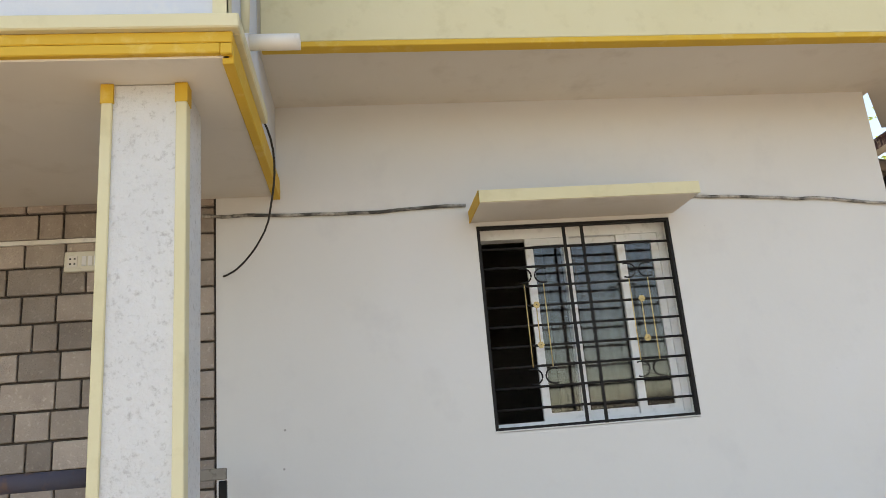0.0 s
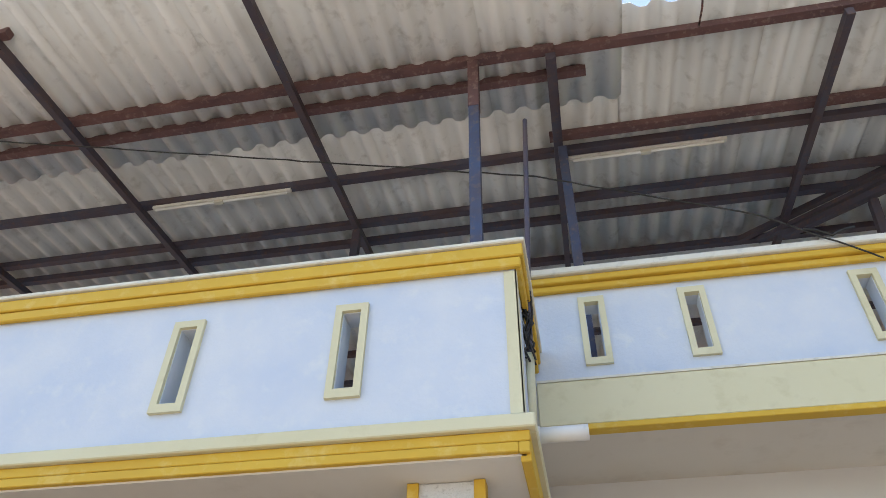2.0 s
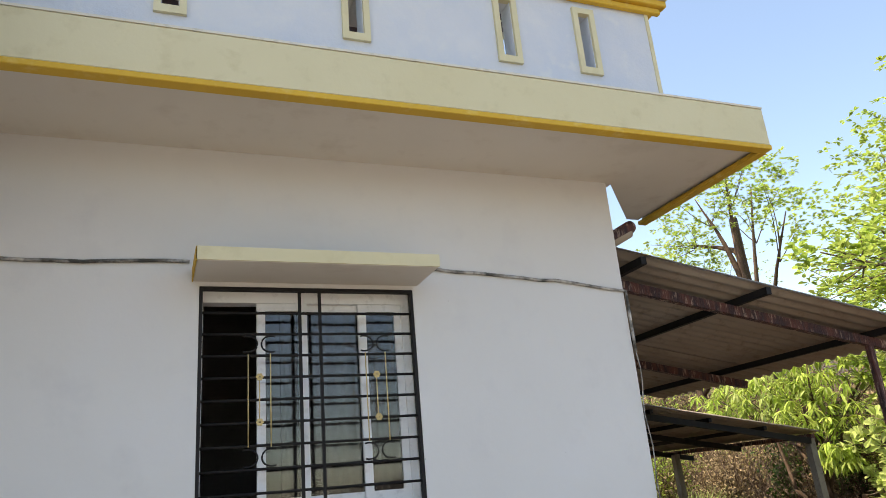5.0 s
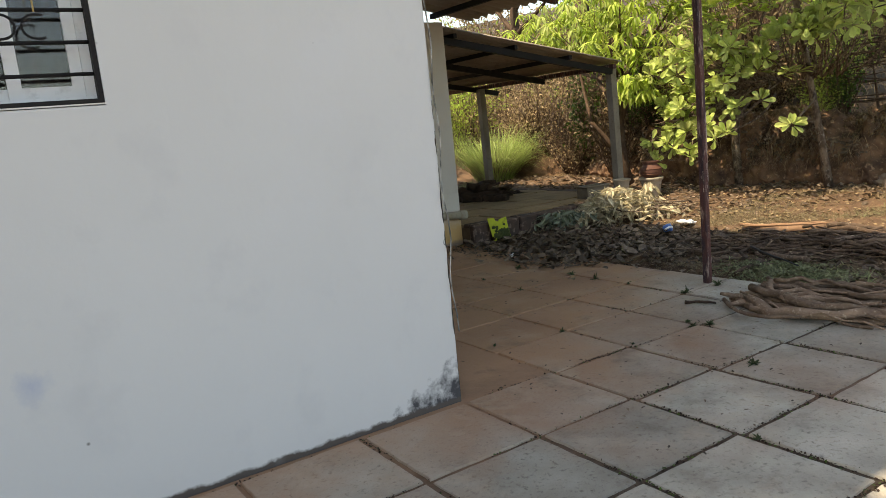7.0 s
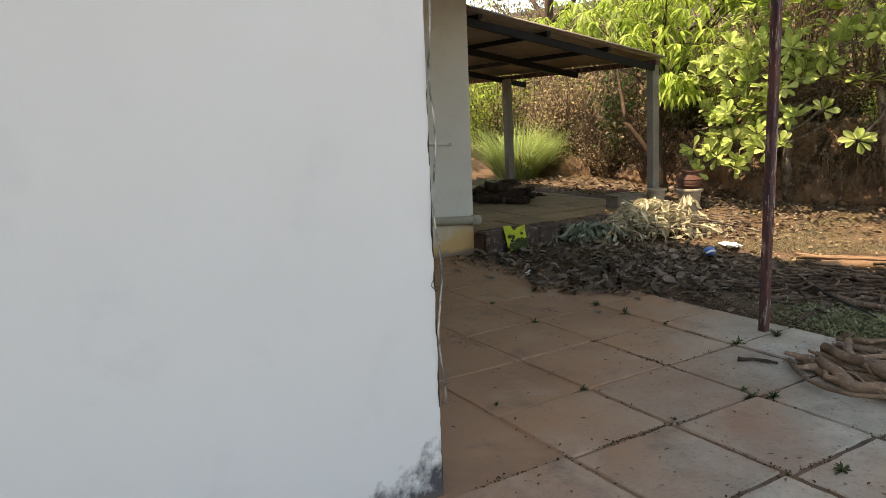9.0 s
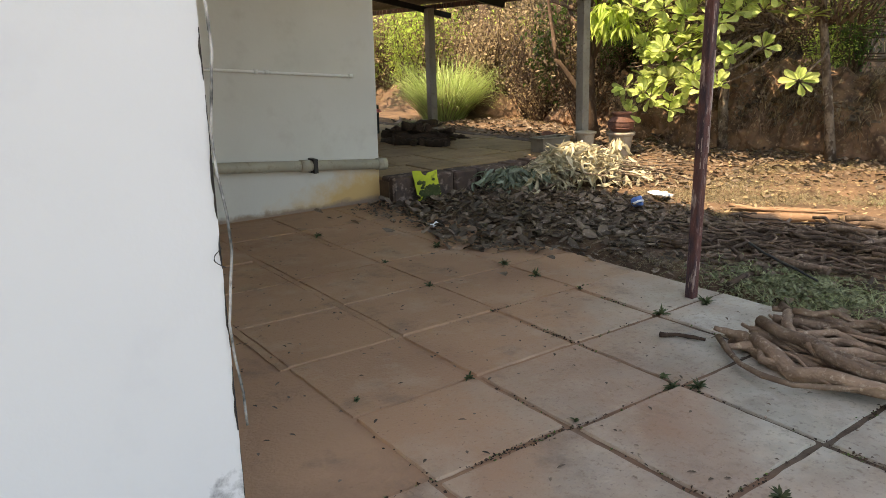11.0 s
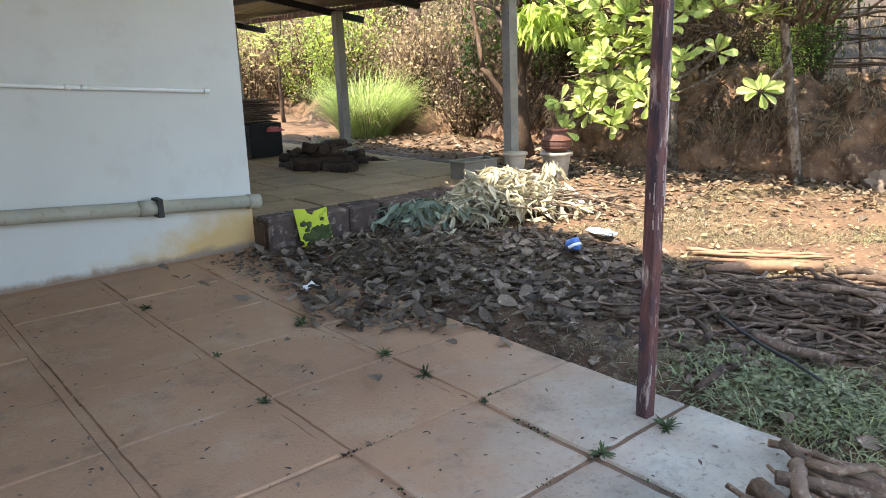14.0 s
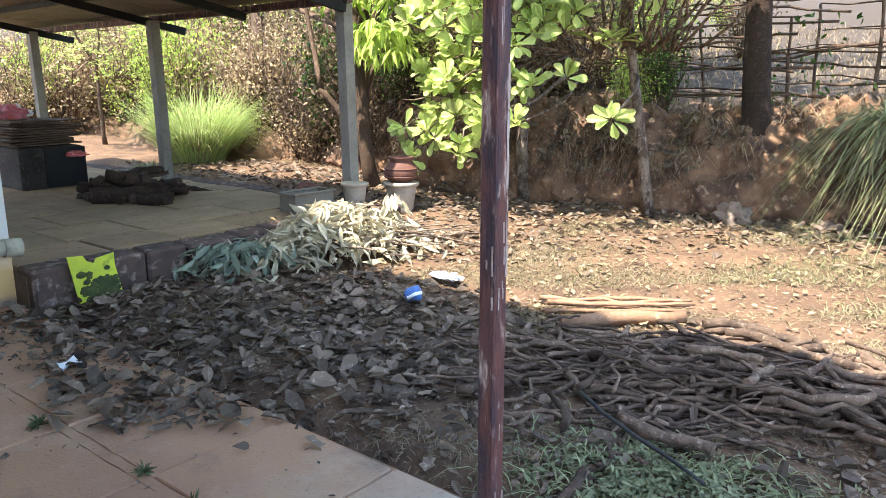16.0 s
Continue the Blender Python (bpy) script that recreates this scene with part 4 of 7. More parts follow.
for x, y in ((0.55, -0.22), (0.15, -0.15)):
    lb = thing("roof_bulb", "bare white bulb hanging at the roof's end", "lamp", "roof bulbs")
    part("socket", lathe(bmesh.new(), ((0.02, 0.0), (0.025, -0.05), (0.02, -0.1)), (x, y, rz(y) - 0.12)), M_WHITEPVC, lb)
    part("bulb", lathe(bmesh.new(), ((0.02, -0.1), (0.045, -0.15), (0.05, -0.19), (0.03, -0.24), (0.004, -0.25)), (x, y, rz(y) - 0.12)), tube_mat, lb)
cable("sag_wire", ((-10.9, -2.0, 6.6), (-7.0, -1.3, 6.25), (-3.95, -1.0, 5.7), (-2.6, -0.9, 5.2), (-1.95, -0.80, 4.82)), 0.006, M_CABLE, "thin dark wire slung under the roof to the parapet", 0.008)
part_tw = cable("tied_wire_end", ((-2.35, -0.87, 5.07), (-2.2, -0.86, 5.0), (-2.05, -0.85, 5.05)), 0.008, M_CABLE, "twisted wire ends at the parapet edge", 0.012)

# ---- lean-to canopy over the paved yard ----
cn = thing("yard_canopy", "brown lean-to sheet canopy on dark steel bars and a rusty post", "canopy", kind="structure")


def cz(x):
    return 3.46 - 0.185 * x


for i in range(4):
    corrugated("canopy_sheet", (0.02, 0.2 + i * 1.06, cz(0.02) + 0.012 * (i % 2)), (1, 0, -0.185), (0, 1, 0), 3.67, 1.1, 0.15, 0.018, M_SHEET2, cn)
for x in (0.35, 1.52, 3.03):
    part("purlin", beam(bmesh.new(), (x, 0.16, cz(x) - 0.06), (x, 4.4, cz(x) - 0.06), 0.05, 0.06), M_BLACK, cn)
for y in (0.56, 2.6):
    part("beam", beam(bmesh.new(), (0.01, y, cz(0.01) - 0.135), (3.4, y, cz(3.4) - 0.135), 0.06, 0.08), M_RUST, cn)
ps = part("post", boxes((2.948, 3.002, 0.53, 0.586, 0.0, cz(2.97) - 0.17), bevel=0.005), M_RUST, cn, "rusty square steel post with flaking paint")
q_ = random.Random(14)


def flake(x0, x1, z0, z1, side):
    """A thin ragged patch of old primer on a face of the post."""
    bm = bmesh.new()
    k = max(3, int((z1 - z0) / 0.03))
    pts = [(x0 + q_.uniform(0, 0.25) * (x1 - x0), z0 + (z1 - z0) * i / k) for i in range(k + 1)] + [(x1 - q_.uniform(0, 0.3) * (x1 - x0), z0 + (z1 - z0) * i / k) for i in range(k, -1, -1)]
    at = [(x, 0.5296, z) if side else (2.9476, 0.53 + x - 2.948, z) for x, z in pts]
    f = bm.faces.new([bm.verts.new(p) for p in at])
    ex = bmesh.ops.extrude_face_region(bm, geom=[f])
    bmesh.ops.translate(bm, verts=[v for v in ex["geom"] if isinstance(v, bmesh.types.BMVert)], vec=(0, -0.0012, 0) if side else (-0.0012, 0, 0))
    bmesh.ops.recalc_face_normals(bm, faces=bm.faces[:])
    part("paint_flake", bm, M_PRIMER, ps, "pale flaking primer")


flake(2.986, 3.000, 1.10, 1.42, True)
flake(2.99, 3.0, 0.86, 1.08, True)
for k in range(24):
    x, z = q_.uniform(2.952, 2.994), q_.choice((q_.uniform(0.75, 1.0), q_.uniform(1.41, 2.2), q_.uniform(0.1, 2.4)))
    flake(x, x + q_.uniform(0.004, 0.009), z, z + q_.uniform(0.015, 0.09), q_.random() < 0.8)

# ---- shed canopy over the stone platform ----
sc = thing("platform_canopy", "dark corrugated canopy over the platform on concrete posts", "canopy", kind="structure")


def sz(x):
    return 2.22 + 0.165 * (6.4 - x)


for i in range(7):
    corrugated("canopy_sheet", (3.05, 4.55 + i * 1.02, sz(3.05) + 0.012 * (i % 2)), (1, 0, -0.165), (0, 1, 0), 3.5, 1.1, 0.13, 0.016, M_SHEET2, sc)
part("eave_beam", beam(bmesh.new(), (6.4, 4.6, sz(6.4) - 0.07), (6.4, 11.5, sz(6.4) - 0.07), 0.07, 0.07), M_RUST, sc)
for x in (3.5, 4.5, 5.5):
    part("purlin", beam(bmesh.new(), (x, 4.6, sz(x) - 0.06), (x, 11.5, sz(x) - 0.06), 0.05, 0.06), M_BLACK, sc)
for y, xe in ((4.68, 6.4), (6.2, 6.4), (7.9, 6.75), (10.85, 6.75)):
    part("rafter", beam(bmesh.new(), (3.1, y, sz(3.1) - 0.13), (xe, y, sz(xe) - 0.14), 0.06, 0.085), M_BLACK, sc)
for x, y, z in ((6.3, 7.8, 0.2), (6.48, 4.73, 0.2), (6.2, 10.85, 0.1)):
    part("concrete_post", beam(bmesh.new(), (x, y, z), (x - 0.02, y + 0.02, sz(6.4) - 0.10), 0.115, 0.115), M_CONC, sc, "rough grey concrete post")

# ---- ground: yard, bank and slope beyond ----
def smooth(a, b, v):
    t = np.clip((v - a) / (b - a), 0, 1)
    return t * t * (3 - 2 * t)


def bank_x(y):
    return 8.55 + 0.28 * np.sin(y * 0.9 + 0.4) + 0.12 * np.sin(y * 2.3) + 0.5 * smooth(4.5, 8, y) - 0.25 * smooth(1.0, -1.0, y)


def height(x, y):
    x, y = np.asarray(x, float), np.asarray(y, float)
    w = 0.025 * np.sin(x * 2.1 + 0.7 * y) * np.sin(y * 1.7 - 0.4 * x) + 0.012 * np.sin(x * 5.3 + 1.1) * np.sin(y * 6.1 + x)
    yard = -0.005 + w + 0.12 * smooth(5.8, 8.0, x) + 0.06 * smooth(5.5, 7.5, x) * smooth(3.8, 5.0, y)
    b = bank_x(y)
    amp = 1.0 - 0.62 * smooth(5.5, 9.5, y) + 0.06 * np.sin(y * 1.9)
    ragged = 0.07 * np.sin(y * 7.3 + x * 3) + 0.05 * np.sin(y * 13.1 + 2)
    up = amp * smooth(b - 0.05 + ragged, b + 0.55 + ragged * 2, x)
    far = 0.15 * np.maximum(0, x - 10.5) + 0.06 * np.maximum(0, y - 12) + 0.25 * np.sin(x * 0.25) * np.sin(y * 0.21) * smooth(11, 20, np.maximum(x, y))
    pave = smooth(3.45, 3.2, x) * smooth(4.5, 4.2, y)
    rough = 0.09 * np.sin(y * 7.9 + 1.3 * np.sin(y * 3.1)) * np.sin(x * 9 + y * 3.7) + 0.06 * np.sin(y * 17.3 + x * 9 + np.sin(y * 5)) * np.sin(x * 21 + y * 5) + 0.04 * np.sin(y * 31 + x * 27)
    up = up + rough * smooth(b - 0.3, b, x) * smooth(b + 1.2, b + 0.6, x)
    z = yard * (1 - pave) - 0.09 * pave + up + np.where(x > 3.3, far, 0) * smooth(8.5, 12, np.maximum(x, y))
    plat = smooth(6.75, 6.4, x) * smooth(4.0, 4.4, y)
    return z * (1 - plat) - 0.05 * plat


gx = np.concatenate([np.linspace(-120, -14, 14), np.linspace(-12, 3.0, 16), np.linspace(3.1, 8.0, 70), np.linspace(8.05, 10.0, 80), np.linspace(10.1, 10.5, 5), np.linspace(10.8, 22, 40), np.linspace(24, 260, 30)])
gy = np.concatenate([np.linspace(-120, -8, 16), np.linspace(-7, -3, 12), np.linspace(-2.9, 9, 300), np.linspace(9.2, 24, 50), np.linspace(26, 260, 30)])
GX, GY = np.meshgrid(gx, gy, indexing="ij")
verts = np.stack([GX, GY, height(GX, GY)], -1).reshape(-1, 3)
nx, ny = len(gx), len(gy)
ii = (np.arange(nx - 1)[:, None] * ny + np.arange(ny - 1)[None]).reshape(-1)
faces = np.stack([ii, ii + ny, ii + ny + 1, ii + 1], 1)
ground_mesh = mesh_of("ground", verts, faces, M_SOIL, True)
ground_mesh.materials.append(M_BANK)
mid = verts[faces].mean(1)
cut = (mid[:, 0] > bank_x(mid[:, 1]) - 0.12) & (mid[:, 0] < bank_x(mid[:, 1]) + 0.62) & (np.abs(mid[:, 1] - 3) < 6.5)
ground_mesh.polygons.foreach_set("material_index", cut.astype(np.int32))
tagged(new("ground", ground_mesh), "reddish laterite yard soil rising in a bank to dry slopes", "ground", kind="structure")

# ---- cut earth face of the bank ----
def lattice(p, seed):
    """Smooth value noise in space, -1 to 1."""
    i = np.floor(p).astype(np.int64)
    f = p - i
    f = f * f * (3 - 2 * f)
    out = 0.0
    for dx in (0, 1):
        for dy in (0, 1):
            for dz in (0, 1):
                h = (i[..., 0] + dx) * 374761393 + (i[..., 1] + dy) * 668265263 + (i[..., 2] + dz) * 2147483647 + seed * 974711
                h = (h ^ (h >> 13)) * 1274126177
                v = ((h ^ (h >> 16)) & 65535) / 32767.5 - 1
                out = out + v * np.where(dx, f[..., 0], 1 - f[..., 0]) * np.where(dy, f[..., 1], 1 - f[..., 1]) * np.where(dz, f[..., 2], 1 - f[..., 2])
    return out


def earth_face():
    yy, ss = np.meshgrid(np.linspace(-2.6, 8.6, 560), np.linspace(0, 1, 64), indexing="ij")
    b = bank_x(yy)
    lo, hi = height(b - 0.18, yy) - 0.06, height(b + 0.75, yy) + 0.03
    x = b - 0.16 + 0.62 * ss ** 1.6
    z = lo + (hi - lo) * (1 - (1 - ss) ** 1.25)
    p = np.stack([x, yy, z], -1)
    d = 0.15 * lattice(p * (1.7, 1.7, 2.2), 1) + 0.075 * lattice(p * (4.2, 4.2, 5.5), 2) + 0.04 * np.abs(lattice(p * 9.5, 3)) + 0.02 * lattice(p * 21, 4) + 0.010 * lattice(p * 41, 5)
    fade = np.clip(ss / 0.08, 0, 1) * np.clip((1 - ss) / 0.1, 0.15, 1)
    p[..., 0] -= d * fade
    p[..., 2] += 0.3 * d * fade
    n, m = yy.shape
    k = (np.arange(n - 1)[:, None] * m + np.arange(m - 1)[None]).reshape(-1)
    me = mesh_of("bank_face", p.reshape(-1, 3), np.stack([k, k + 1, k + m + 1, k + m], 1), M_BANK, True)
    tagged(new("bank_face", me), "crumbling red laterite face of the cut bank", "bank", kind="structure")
    return p


FACE = earth_face()


def on_face(n, low, high, patch):
    """Random places on the earth face between two shares of its height, in patches."""
    i, j = RNG.integers(0, FACE.shape[0], n), (RNG.uniform(low, high, n) * (FACE.shape[1] - 1)).astype(int)
    p = FACE[i, j] + RNG.normal(0, 0.012, (n, 3))
    keep = lattice(p * 3.1, 8) + RNG.normal(0, 0.3, n) > patch
    return p[keep]

# ---- platform plinth ----
pl = thing("platform", "raised stone platform with a mossy edge", "platform", kind="structure")
part("core", boxes((3.202, 6.62, 4.26, 11.6, -0.06, 0.20)), M_JOINT, pl)
rr = random.Random(11)
x = 3.21
while x < 6.5:
    w = rr.uniform(0.28, 0.5)
    part("edge_stone", boxes((x, min(x + w, 6.62) - 0.012, 4.17 + rr.uniform(-0.02, 0.02), 4.42, -0.05, 0.235 + rr.uniform(-0.012, 0.012)), bevel=0.02), M_PLINTH, pl)
    x += w
y = 4.43
while y < 11.4:
    w = rr.uniform(0.3, 0.5)
    part("edge_stone", boxes((6.4, 6.66 + rr.uniform(-0.02, 0.02), y, y + w - 0.012, -0.05, 0.235), bevel=0.02), M_PLINTH, pl)
    y += w
y = 4.43
row = 0
while y < 11.4:
    h = rr.uniform(0.5, 0.72)
    x = 3.22
    while x < 6.39:
        w = min(rr.uniform(0.5, 1.05), 6.39 - x)
        if 6.39 - x - w < 0.2:
            w = 6.39 - x
        z = 0.238 + rr.uniform(-0.006, 0.006)
        part("flagstone", boxes((x + 0.008, x + w - 0.008, y + 0.008, y + h - 0.008, 0.19, z), bevel=0.006), M_FLAG, pl)
        x += w
    y += h


# ---- vegetation helpers ----
def ball(n, c, r, squash=(1, 1, 1), hollow=0.35):
    v = unit(RNG.normal(size=(n, 3))) * (hollow + (1 - hollow) * RNG.random((n, 1)) ** 0.6)
    return np.asarray(c) + v * r * np.asarray(squash)


def kinked(a, b, bend, k, seed):
    """A crooked stick: short straight runs with kinks."""
    r = random.Random(seed)
    a, b = Vector(a), Vector(b)
    side = (b - a).cross(Vector((0, 0, 1))).normalized()
    out, off = [], 0.0
    for i in range(k):
        t = i / (k - 1)
        off += r.gauss(0, bend)
        out.append(a.lerp(b, t) + side * off * math.sin(math.pi * min(1, t * 1.1 + 0.12)) + Vector((0, 0, r.gauss(0, bend * 0.25))))
    return out


def branch_path(a, b, bend, k=7, seed=0):
    r = random.Random(seed)
    a, b = Vector(a), Vector(b)
    out = []
    off = Vector((r.uniform(-1, 1), r.uniform(-1, 1), r.uniform(-0.4, 0.4))) * bend
    for i in range(k):
        t = i / (k - 1)
        out.append(a.lerp(b, t) + off * math.sin(math.pi * t) + Vector((r.uniform(-1, 1), r.uniform(-1, 1), r.uniform(-1, 1))) * bend * 0.15)
    return out


def limb(bm, a, b, r0, r1, bend=0.1, seed=0, sides=8):
    pts = branch_path(a, b, bend, 7, seed)
    return tube(bm, pts, [r0 + (r1 - r0) * i / 6 for i in range(7)], sides)


def rosettes(centres, k, up=0.7, out=1.0):
    """k leaves fanned round each centre: base points, directions and normals."""
    p = np.repeat(centres, k, 0)
    n = len(p)
    ang = RNG.random(n) * 2 * np.pi
    d = np.stack([np.cos(ang) * out, np.sin(ang) * out, up + RNG.normal(0, 0.35, n)], 1)
    nrm = np.stack([-np.cos(ang) * 0.5, -np.sin(ang) * 0.5, np.ones(n)], 1) + RNG.normal(0, 0.25, (n, 3))
    return p + unit(d) * 0.02, d, nrm


def tree(label, base, top, trunk_r, limbs, crowns, leaf, width, mat, count, seed, bark=M_BARK, droop=0.25, k=8, up=0.5, name="tree", category="tree", shape=POINTED):
    t = thing(name, label, category)
    bm = bmesh.new()
    pts = branch_path(base, top, 0.12, 8, seed)
    tube(bm, pts, [trunk_r * (1.25 - 0.09 * i) if i else trunk_r * 1.5 for i in range(8)], 10)
    part("trunk", bm, bark, t)
    bm = bmesh.new()
    r = random.Random(seed)
    for i, (c, rad) in enumerate(crowns):
        s = pts[r.choice((3, 4, 5, 6) if len(crowns) < 12 else (5, 6, 7))]
        limb(bm, s, c, trunk_r * 0.55, 0.012, 0.18, seed + i)
        for j in range(limbs):
            e = Vector(c) + Vector((r.uniform(-1, 1), r.uniform(-1, 1), r.uniform(-0.8, 0.8))) * rad * 0.8
            limb(bm, Vector(c).lerp(s, 0.3), e, 0.014, 0.004, 0.08, seed + 17 * i + j, 5)
    part("bough_frame", bm, bark, t)
    ps, ds, ns = [], [], []
    tot = sum(rad ** 2 for c, rad in crowns)
    for c, rad in crowns:
        cc = ball(max(4, int(count * rad ** 2 / tot / k)), c, rad, (1, 1, 0.85))
        p, d, n = rosettes(cc, k, up)
        ps.append(p), ds.append(d), ns.append(n)
    p = np.concatenate(ps)
    L = leaf * RNG.uniform(0.65, 1.2, len(p))
    leaves("crown", p, np.concatenate(ds), np.concatenate(ns), L, L * width, mat, t, droop, shape=shape)
    return t


def grass_clump(label, c, n, r, length, width, mat, spread, bend, name="grass_clump", dry=0.3):
    c = np.asarray(c, float)
    t = thing(name, label, "grass clump")
    for frac, m, ll in ((1 - dry, mat, 1.0), (dry, M_GRASSDRY, 0.75)):
        k = int(n * frac)
        ang = RNG.random(k) * 2 * np.pi
        rad = r * np.sqrt(RNG.random(k))
        p = c + np.stack([np.cos(ang) * rad, np.sin(ang) * rad, np.zeros(k)], 1)
        tilt = spread * RNG.uniform(0.2, 1, k)
        d = np.stack([np.cos(ang) * tilt, np.sin(ang) * tilt, np.ones(k)], 1) + RNG.normal(0, 0.12, (k, 3))
        blades("foliage", p, d, length * ll * RNG.uniform(0.55, 1.1, k), width, m, t, bend * RNG.uniform(0.5, 1.3, k), 5)
    return t

# ---- wing wall pipes ----
wp = thing("waste_pipe", "thick grey plastic waste pipe along the wing wall", "pipe")
part("pipe", tube(bmesh.new(), ((0.01, 4.36, 0.615), (3.225, 4.36, 0.374)), 0.05, 16), M_PVC, wp)
for x in (1.18, 3.185):
    z = 0.615 - 0.0749 * x
    part("coupling", tube(bmesh.new(), ((x - 0.05, 4.36, z + 0.004), (x + 0.05, 4.36, z - 0.004)), 0.059, 16), M_PVC, wp)
part("clamp", boxes((2.42, 2.46, 4.302, 4.43, 0.365, 0.50)), M_CABLE, wp, "dark wire clamp")
part("collar", tube(bmesh.new(), ((2.3, 4.36, 0.4425), (2.4, 4.36, 0.435)), 0.057, 16), M_PVC, wp)
sp2 = thing("supply_pipe", "thin white water pipe with a brass tap on the wing wall", "pipe")
part("pipe", tube(bmesh.new(), ((0.01, 4.405, 1.445), (2.93, 4.405, 1.238)), 0.013, 10), M_WHITEPVC, sp2)
part("drop", tube(bmesh.new(), ((1.085, 4.405, 1.37), (1.085, 4.405, 0.95)), 0.013, 10), M_WHITEPVC, sp2)
for x in (0.90, 1.085, 1.96, 2.06, 2.91):
    z = 1.446 - 0.0705 * x
    part("joint", tube(bmesh.new(), ((x - 0.02, 4.405, z + 0.001), (x + 0.02, 4.405, z - 0.001)), 0.019, 10), M_WHITEPVC, sp2)
tap = part("tap", tube(bmesh.new(), ((1.085, 4.405, 0.96), (1.085, 4.40, 0.92), (1.125, 4.37, 0.905), (1.135, 4.36, 0.85)), 0.015, 10), M_BRASS, sp2, "dull brass tap")
part("tap_handle", tube(bmesh.new(), ((1.065, 4.40, 0.945), (1.035, 4.36, 0.97)), 0.008, 8), M_BRASS, tap)

# ---- clutter on the platform and yard ----
ys = thing("torn_sheet", "torn yellow-green sheet leaning on the platform edge", "sheet")
bm = bmesh.new()
out = [(0.02, 0.0), (0.20, 0.02), (0.31, 0.0), (0.28, 0.22), (0.30, 0.30), (0.17, 0.28), (0.15, 0.25), (0.11, 0.27), (0.10, 0.31), (0.0, 0.32)]
f = bm.faces.new([bm.verts.new((3.41 + u + 0.02 * math.sin(9 * v), 4.07 + 0.27 * v, 0.005 + 0.93 * v)) for u, v in out])
ex = bmesh.ops.extrude_face_region(bm, geom=[f])
bmesh.ops.translate(bm, verts=[v for v in ex["geom"] if isinstance(v, bmesh.types.BMVert)], vec=(0, -0.006, 0.002))
part("sheet", bm, M_YELSHEET, ys)
bm = bmesh.new()
rm = random.Random(6)
for k in range(130):
    u, v = rm.gauss(0.17, 0.055), abs(rm.gauss(0.03, 0.09))
    if 0.03 < u < 0.27 and v < 0.23 and (v < 0.16 or rm.random() < 0.4):
        c = Vector((3.41 + u + 0.02 * math.sin(9 * v), 4.062 + 0.27 * v, 0.01 + 0.93 * v))
        bmesh.ops.create_icosphere(bm, subdivisions=1, radius=rm.uniform(0.012, 0.028), matrix=Matrix.Translation(c) @ Matrix.Diagonal((1.3, 0.3, 1, 1)))
o = part("moss_patch", bm, M_MOSS, ys, "dark moss clinging to the sheet")
o["kind"] = "stuff"


def pot(at, r, h, mat, label, name="plant_pot", soil=True):
    t = thing(name, label, "pot")
    part("body", lathe(bmesh.new(), ((r * 0.68, 0), (r * 0.74, h * 0.1), (r * 0.92, h * 0.82), (r * 0.93, h * 0.84), (r * 1.04, h * 0.86), (r * 1.06, h), (r * 0.95, h), (r * 0.9, h * 0.88)), at, 24), mat, t)
    part("rim", lathe(bmesh.new(), ((r * 1.03, h * 0.87), (r * 1.09, h * 0.89), (r * 1.09, h * 0.985), (r * 1.05, h * 1.002)), at, 24), mat, t)
    if soil:
        part("soil", lathe(bmesh.new(), ((r * 0.93, h * 0.9), (r * 0.5, h * 0.94), (0.01, h * 0.95)), at, 16), M_JOINT, t)
    return t


pot((6.93, 4.47, 0.10), 0.17, 0.31, M_POT, "beige plastic plant pot holding a clay urn")
urn = thing("clay_urn", "dark banded clay urn set on a beige pot", "urn")
part("body", lathe(bmesh.new(), ((0.10, 0), (0.16, 0.05), (0.175, 0.10), (0.16, 0.15), (0.12, 0.20), (0.105, 0.21), (0.13, 0.245), (0.135, 0.26), (0.10, 0.255), (0.09, 0.22)), (6.93, 4.47, 0.405), 24), M_TERRA, urn)
for z, r in ((0.06, 0.168), (0.14, 0.168)):
    part("band", lathe(bmesh.new(), ((r, -0.008), (r + 0.006, 0.0), (r, 0.008)), (6.93, 4.47, 0.405 + z), 24), M_TERRA, urn)
pot((6.35, 4.55, 0.232), 0.125, 0.22, M_POT, "small beige pot at the foot of a concrete post")
tr_ = thing("trough_planter", "long grey plastic trough planter with soil", "planter")
part("body", boxes((5.62, 6.08, 4.56, 4.58, 0.24, 0.40), (5.62, 6.08, 4.76, 4.78, 0.24, 0.40), (5.62, 5.64, 4.581, 4.759, 0.24, 0.40), (6.06, 6.08, 4.581, 4.759, 0.24, 0.40), (5.641, 6.059, 4.581, 4.759, 0.24, 0.26)), M_TROUGH, tr_)
part("rim", boxes((5.6, 6.1, 4.54, 4.57, 0.401, 0.42), (5.6, 6.1, 4.77, 4.80, 0.401, 0.42), (5.6, 5.63, 4.571, 4.769, 0.401, 0.42), (6.07, 6.1, 4.571, 4.769, 0.401, 0.42), bevel=0.004), M_TROUGH, tr_)
part("soil", boxes((5.642, 6.058, 4.582, 4.758, 0.261, 0.37)), M_JOINT, tr_)
bw = thing("clay_bowl", "dark red clay bowl tipped beside the trough", "bowl")
bm = lathe(bmesh.new(), ((0.05, 0), (0.1, 0.04), (0.13, 0.1), (0.12, 0.1), (0.09, 0.05), (0.02, 0.015)), (0, 0, 0), 20)
bmesh.ops.rotate(bm, verts=bm.verts[:], matrix=Matrix.Rotation(radians(25), 3, 'X'))
bmesh.ops.translate(bm, verts=bm.verts[:], vec=(6.15, 5.0, 0.29))
part("body", bm, M_TERRA, bw)

